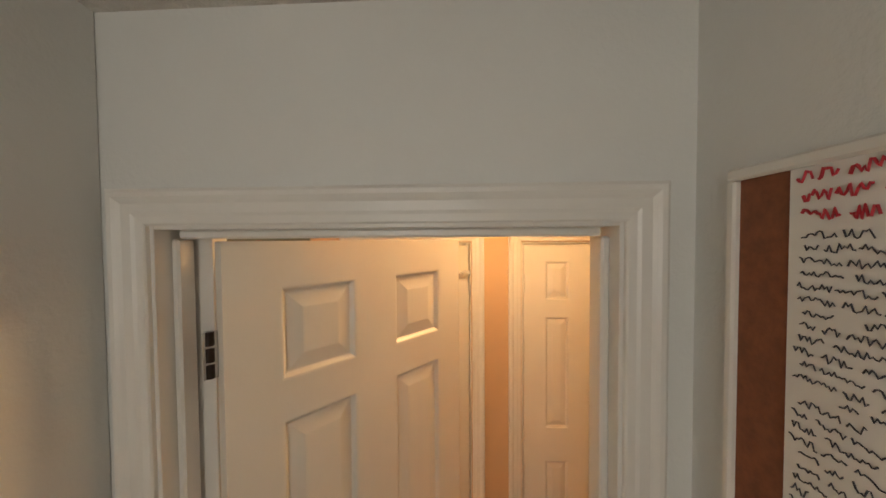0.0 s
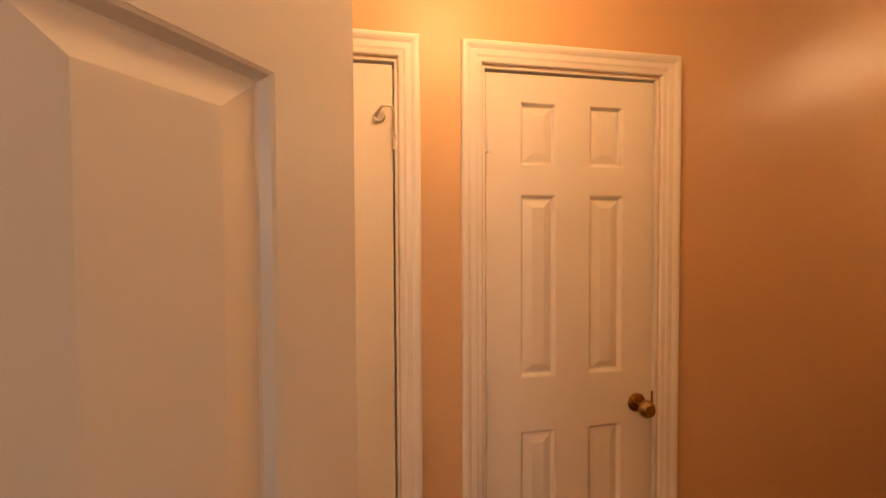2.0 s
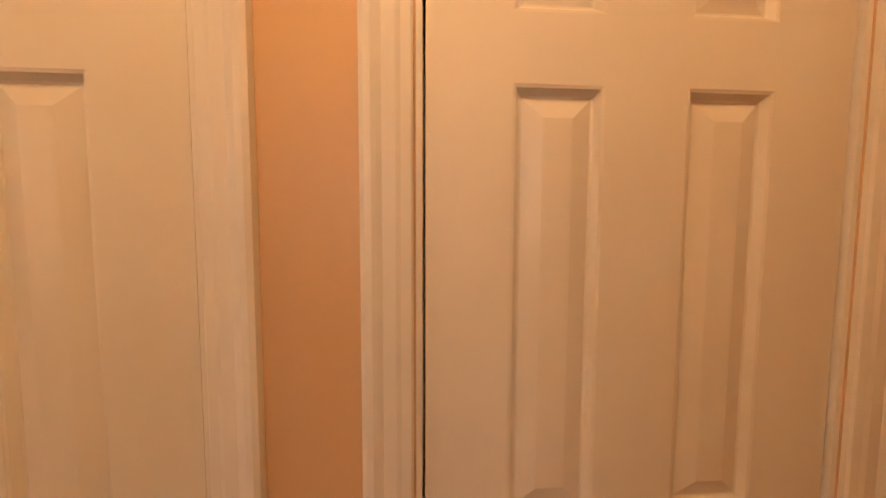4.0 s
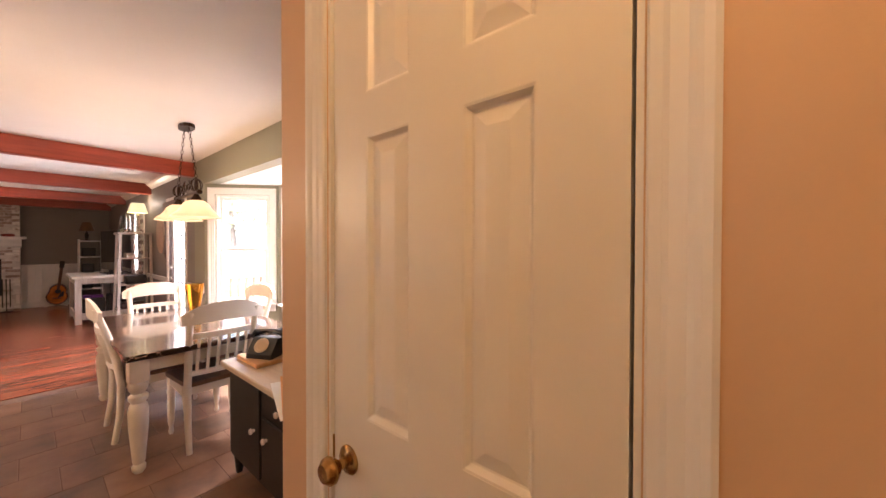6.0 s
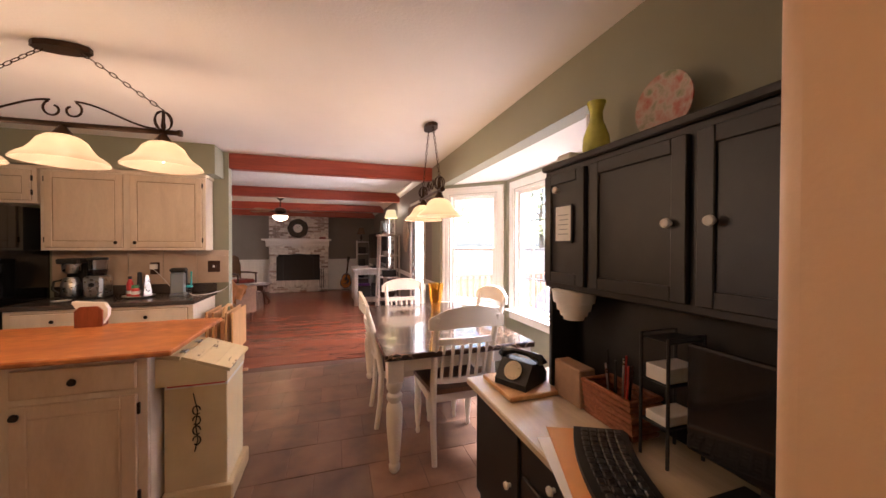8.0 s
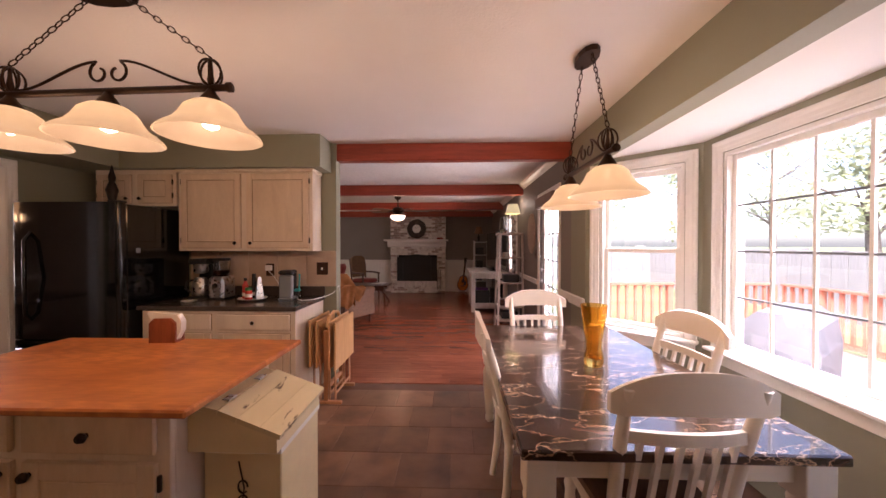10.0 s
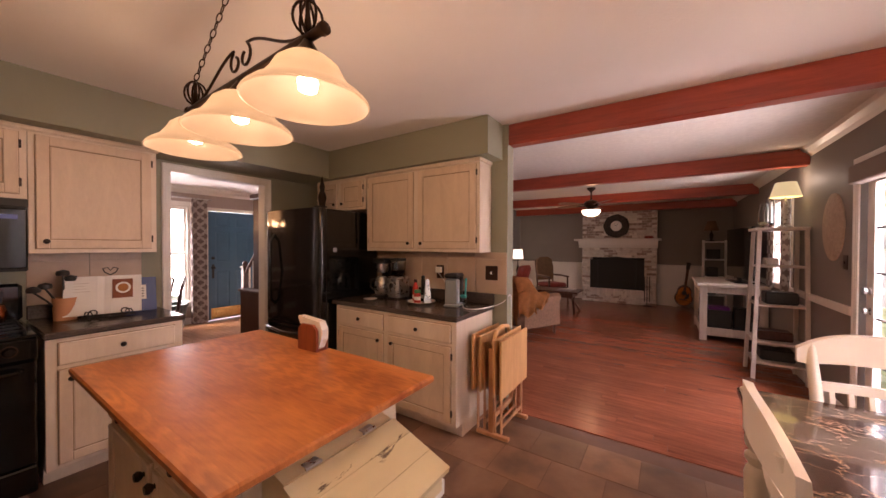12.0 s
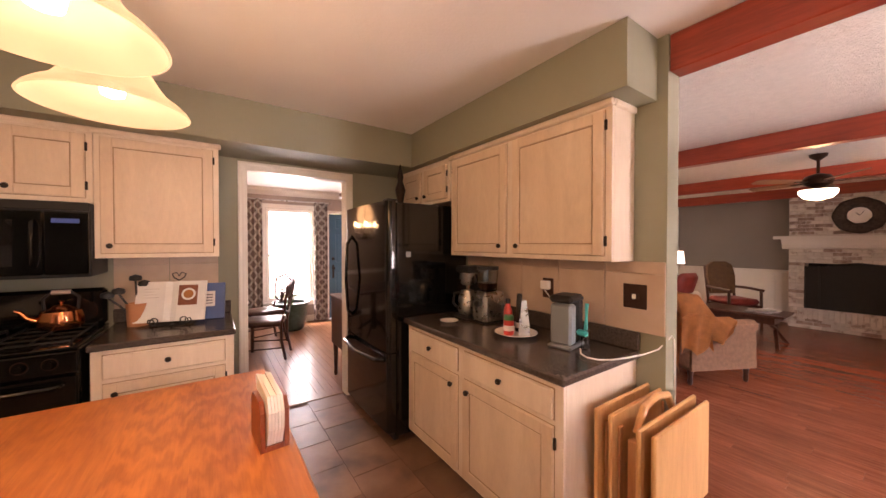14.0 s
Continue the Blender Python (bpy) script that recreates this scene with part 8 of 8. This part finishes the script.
setting("fence", bm, M["fence"], 0, "weathered grey board fence")


def tree(name, x, y, h, r, seed, z=-0.6):
    rng = random.Random(seed)
    t = thing(name, pose(x, y, z), "leafy deciduous tree beyond the garden", "tree", "garden trees")
    bm = B()
    tube(bm, [(0, 0, 0), (0.05, 0.03, h * 0.25), (-0.05, 0.06, h * 0.5), (0.02, 0.0, h * 0.8)], [0.22, 0.17, 0.12, 0.04], 10)
    for k in range(9):
        a, z0 = rng.uniform(0, 6.28), h * rng.uniform(0.3, 0.7)
        tube(bm, [(0, 0, z0), (0.5 * r * math.cos(a), 0.5 * r * math.sin(a), z0 + 0.12 * h), (0.85 * r * math.cos(a), 0.85 * r * math.sin(a), z0 + 0.2 * h)], [0.05, 0.03, 0.012], 6)
    part("trunk", bm, M["bark"], t, "", 50)
    vs_, fs_ = [], []
    clumps = [(rng.gauss(0, r * 0.45), rng.gauss(0, r * 0.45), h * rng.uniform(0.42, 1.0)) for _ in range(42)]
    for c in clumps:
        for _ in range(60):
            p = Vector((c[0] + rng.gauss(0, 0.35), c[1] + rng.gauss(0, 0.35), c[2] + rng.gauss(0, 0.28)))
            d_ = Vector((rng.uniform(-1, 1), rng.uniform(-1, 1), rng.uniform(-1, 1))).normalized() * rng.uniform(0.09, 0.17)
            s_ = d_.orthogonal().normalized() * 0.065
            n0 = len(vs_)
            vs_ += [p - d_, p + s_, p + d_, p - s_]
            fs_.append((n0, n0 + 1, n0 + 2, n0 + 3))
    me = bpy.data.meshes.new("crown")
    me.from_pydata(vs_, [], fs_)
    me.materials.append(M["leaf_spring"])
    c_ = new("crown", me)
    c_.parent = t


for k, (x, y, h, r) in enumerate(((16.5, 7.0, 6.0, 1.8), (13.2, 12.5, 6.5, 2.2), (12.8, 19.0, 7.0, 2.3), (19.0, 22.0, 9.0, 3.0), (8.5, 23.5, 8.0, 2.6), (-15.0, 8.5, 8.0, 2.4), (-17.0, 3.5, 8.0, 2.4))):
    tree("tree", x, y, h, r, k + 1)
hb = thing("neighbour_house", pose(27, 9, -0.6), "pale neighbouring house with a dark roof", "house")
box_part("wall", M["siding"], hb, 0, 8, -6, 6, 0, 3.0)
bm = B()
prism(bm, [(-0.4, 3.0), (8.4, 3.0), (4.0, 5.4)], -6.4, 6.4, "y")
part("roof", bm, M["roof"], hb)
for y in (-4.2, -1.2, 2.2, 4.6):
    box_part("window", M["fence"], hb, -0.03, 0.02, y - 0.45, y + 0.45, 1.0, 2.2)
bm = B()
bx(bm, -8.6, -6.53, 5.2, 7.0, -0.3, -0.03)
setting("porch", bm, paint("porch_concrete", (0.45, 0.43, 0.40), 0.85), 0, "concrete front porch")

# ---- pieces: tiles, planks, bricks ----


def piece_mesh(name, sx, sy, sz, material, bev):
    bm = B()
    bx(bm, -sx / 2, sx / 2, -sy / 2, sy / 2, -sz / 2, sz / 2, bev)
    bmesh.ops.recalc_face_normals(bm, faces=bm.faces)
    me = bpy.data.meshes.new(name)
    bm.to_mesh(me)
    bm.free()
    me.materials.append(material)
    return me


def lay(name, me, parent, x, y, z, rz=0.0):
    ob = new(name, me)
    ob.parent = parent
    ob.matrix_world = pose(x, y, z, 0, 0, rz)
    return ob


rng = random.Random(2)
kf = bpy.data.objects["floor_kitchen"]
TW, TL = 0.33, 0.33
tile_me = piece_mesh("tile", TW - 0.0035, TL - 0.0035, 0.012, M["tile"], 0.0012)
cut = {}
r = 0
y = 1.42 + TL / 2
row_id = 0
while y + TL / 2 < 5.57:
    off = (row_id % 2) * TW / 2
    x = -2.92 + TW / 2 - off
    while x - TW / 2 < 2.55:
        x0, x1 = max(x - TW / 2, -2.98), x + TW / 2
        inside = x1 < 1.93 or (2.6 < y < 5.1 and x1 < 2.45)
        if inside and not (x < 0.05 and y < 1.9):
            if x0 > x - TW / 2 + 0.001:
                w_ = x1 - x0
                key = round(w_, 3)
                if key not in cut:
                    cut[key] = piece_mesh("tile", w_ - 0.0035, TL - 0.0035, 0.012, M["tile"], 0.0012)
                lay("tile", cut[key], kf, (x0 + x1) / 2, y, -0.006 + rng.uniform(-0.0006, 0.0006))
            else:
                lay("tile", tile_me, kf, x, y, -0.006 + rng.uniform(-0.0006, 0.0006))
        x += TW
    y += TL
    row_id += 1
# hall floor tiles, one sheet of joined geometry
bm = B()
for i in range(4):
    for j in range(13):
        x0, y0 = -0.05 + i * 0.27, -2.95 + j * 0.335
        bx(bm, x0 + 0.004, x0 + 0.264, y0 + 0.004, y0 + 0.331, -0.012, 0.0, 0.002)
ob = finish("hall_tiles", bm, M["tile"])
ob.parent = kf
tagged(ob, kind="stuff")

lf = bpy.data.objects["floor_living"]
PW = 0.127
lens = (0.9, 1.2, 1.5)
pm = {q: piece_mesh("plank", q - 0.0007, PW - 0.0007, 0.012, M["plank"], 0.001) for q in lens}
far = B()
y = 5.57 + PW / 2
while y < 12.5:
    x = -3.0 + rng.uniform(-0.9, 0.0)
    while x < 1.9:
        q = lens[rng.randrange(3)]
        a, b_ = max(x, -3.0), min(x + q, 1.9)
        if b_ - a > 0.03:
            if y < 11.0 and a == x and b_ == x + q:
                lay("plank", pm[q], lf, x + q / 2, y, -0.006)
            else:
                bx(far, a + 0.001, b_ - 0.001, y - PW / 2 + 0.0009, y + PW / 2 - 0.0009, -0.012, 0.0, 0.001)
        x += q
    y += PW
ob = finish("cut_planks", far, M["plank"])
ob.parent = lf
tagged(ob, kind="stuff")
bm = B()
bx(bm, -0.45, 1.9, 5.535, 5.585, -0.004, 0.006, 0.003)
setting("threshold", bm, M["plank"], 0, "wooden threshold between tiles and planks")

df = bpy.data.objects["floor_dining"]
far = B()
y = 2.0
while y < 7.4:
    x = -6.4 + rng.uniform(-0.9, 0)
    while x < -3.05:
        q = lens[rng.randrange(3)]
        a, b_ = max(x, -6.4), min(x + q, -3.05)
        if b_ - a > 0.03:
            bx(far, a + 0.001, b_ - 0.001, y + 0.0009, y + 0.0801, -0.012, 0.0, 0.001)
        x += q
    y += 0.081
ob = finish("dining_planks", far, M["plank_foyer"])
ob.parent = df
tagged(ob, kind="stuff")

# backsplash tiles
kn = bpy.data.objects["wall_kitchen_north"]
me = piece_mesh("tile", 0.296, 0.008, 0.296, M["backsplash"], 0.0015)
cut_me = piece_mesh("tile", 0.296, 0.008, 0.06, M["backsplash"], 0.0015)
for k in range(5):
    x = -0.60 - 0.3 * k
    lay("tile", me, kn, x, 5.4555, 1.011 + 0.148)
    lay("tile", cut_me, kn, x, 5.4555, 1.338)
kw = bpy.data.objects["wall_kitchen_west"]
for k in range(2):
    lay("tile", me, kw, -2.9155, 3.27 + 0.3 * k, 1.011 + 0.148, 90)
    lay("tile", cut_me, kw, -2.9155, 3.27 + 0.3 * k, 1.338, 90)

# bricks of the fireplace
fpo = bpy.data.objects["fireplace"]
bw_, bh_ = 0.205, 0.06
wide = piece_mesh("brick", bw_ - 0.01, 0.03, bh_ - 0.009, M["brick"], 0.004)
bare = piece_mesh("brick", bw_ - 0.01, 0.03, bh_ - 0.009, M["brick_bare"], 0.004)
half = piece_mesh("brick", bw_ / 2 - 0.01, 0.03, bh_ - 0.009, M["brick"], 0.004)
sold = piece_mesh("brick", bh_ - 0.009, 0.03, 0.19, M["brick"], 0.004)
z, k = 0.03, 0
while z < 2.26:
    if not (1.38 < z < 1.60) and not (0.16 < z < 0.35):
        n_ = 8
        for q in range(n_ + (k % 2)):
            x = -1.17 + 1.65 / 16 + q * 1.65 / 8 - (1.65 / 16 if k % 2 else 0)
            narrow = k % 2 and q in (0, n_)
            if narrow:
                x += 1.65 / 32 if q == 0 else -1.65 / 32
            if 0.33 < z < 1.15 and -1.0 < x < 0.26:
                continue
            me = half if narrow else (bare if rng.random() < (0.5 if z > 1.6 else 0.28) else wide)
            lay("brick", me, fpo, x, 12.157 + rng.uniform(-0.004, 0.004), z)
    z += bh_
    k += 1
for q in range(27):
    lay("brick", sold, fpo, -1.14 + q * 0.0608, 12.157 + rng.uniform(-0.003, 0.003), 0.255)
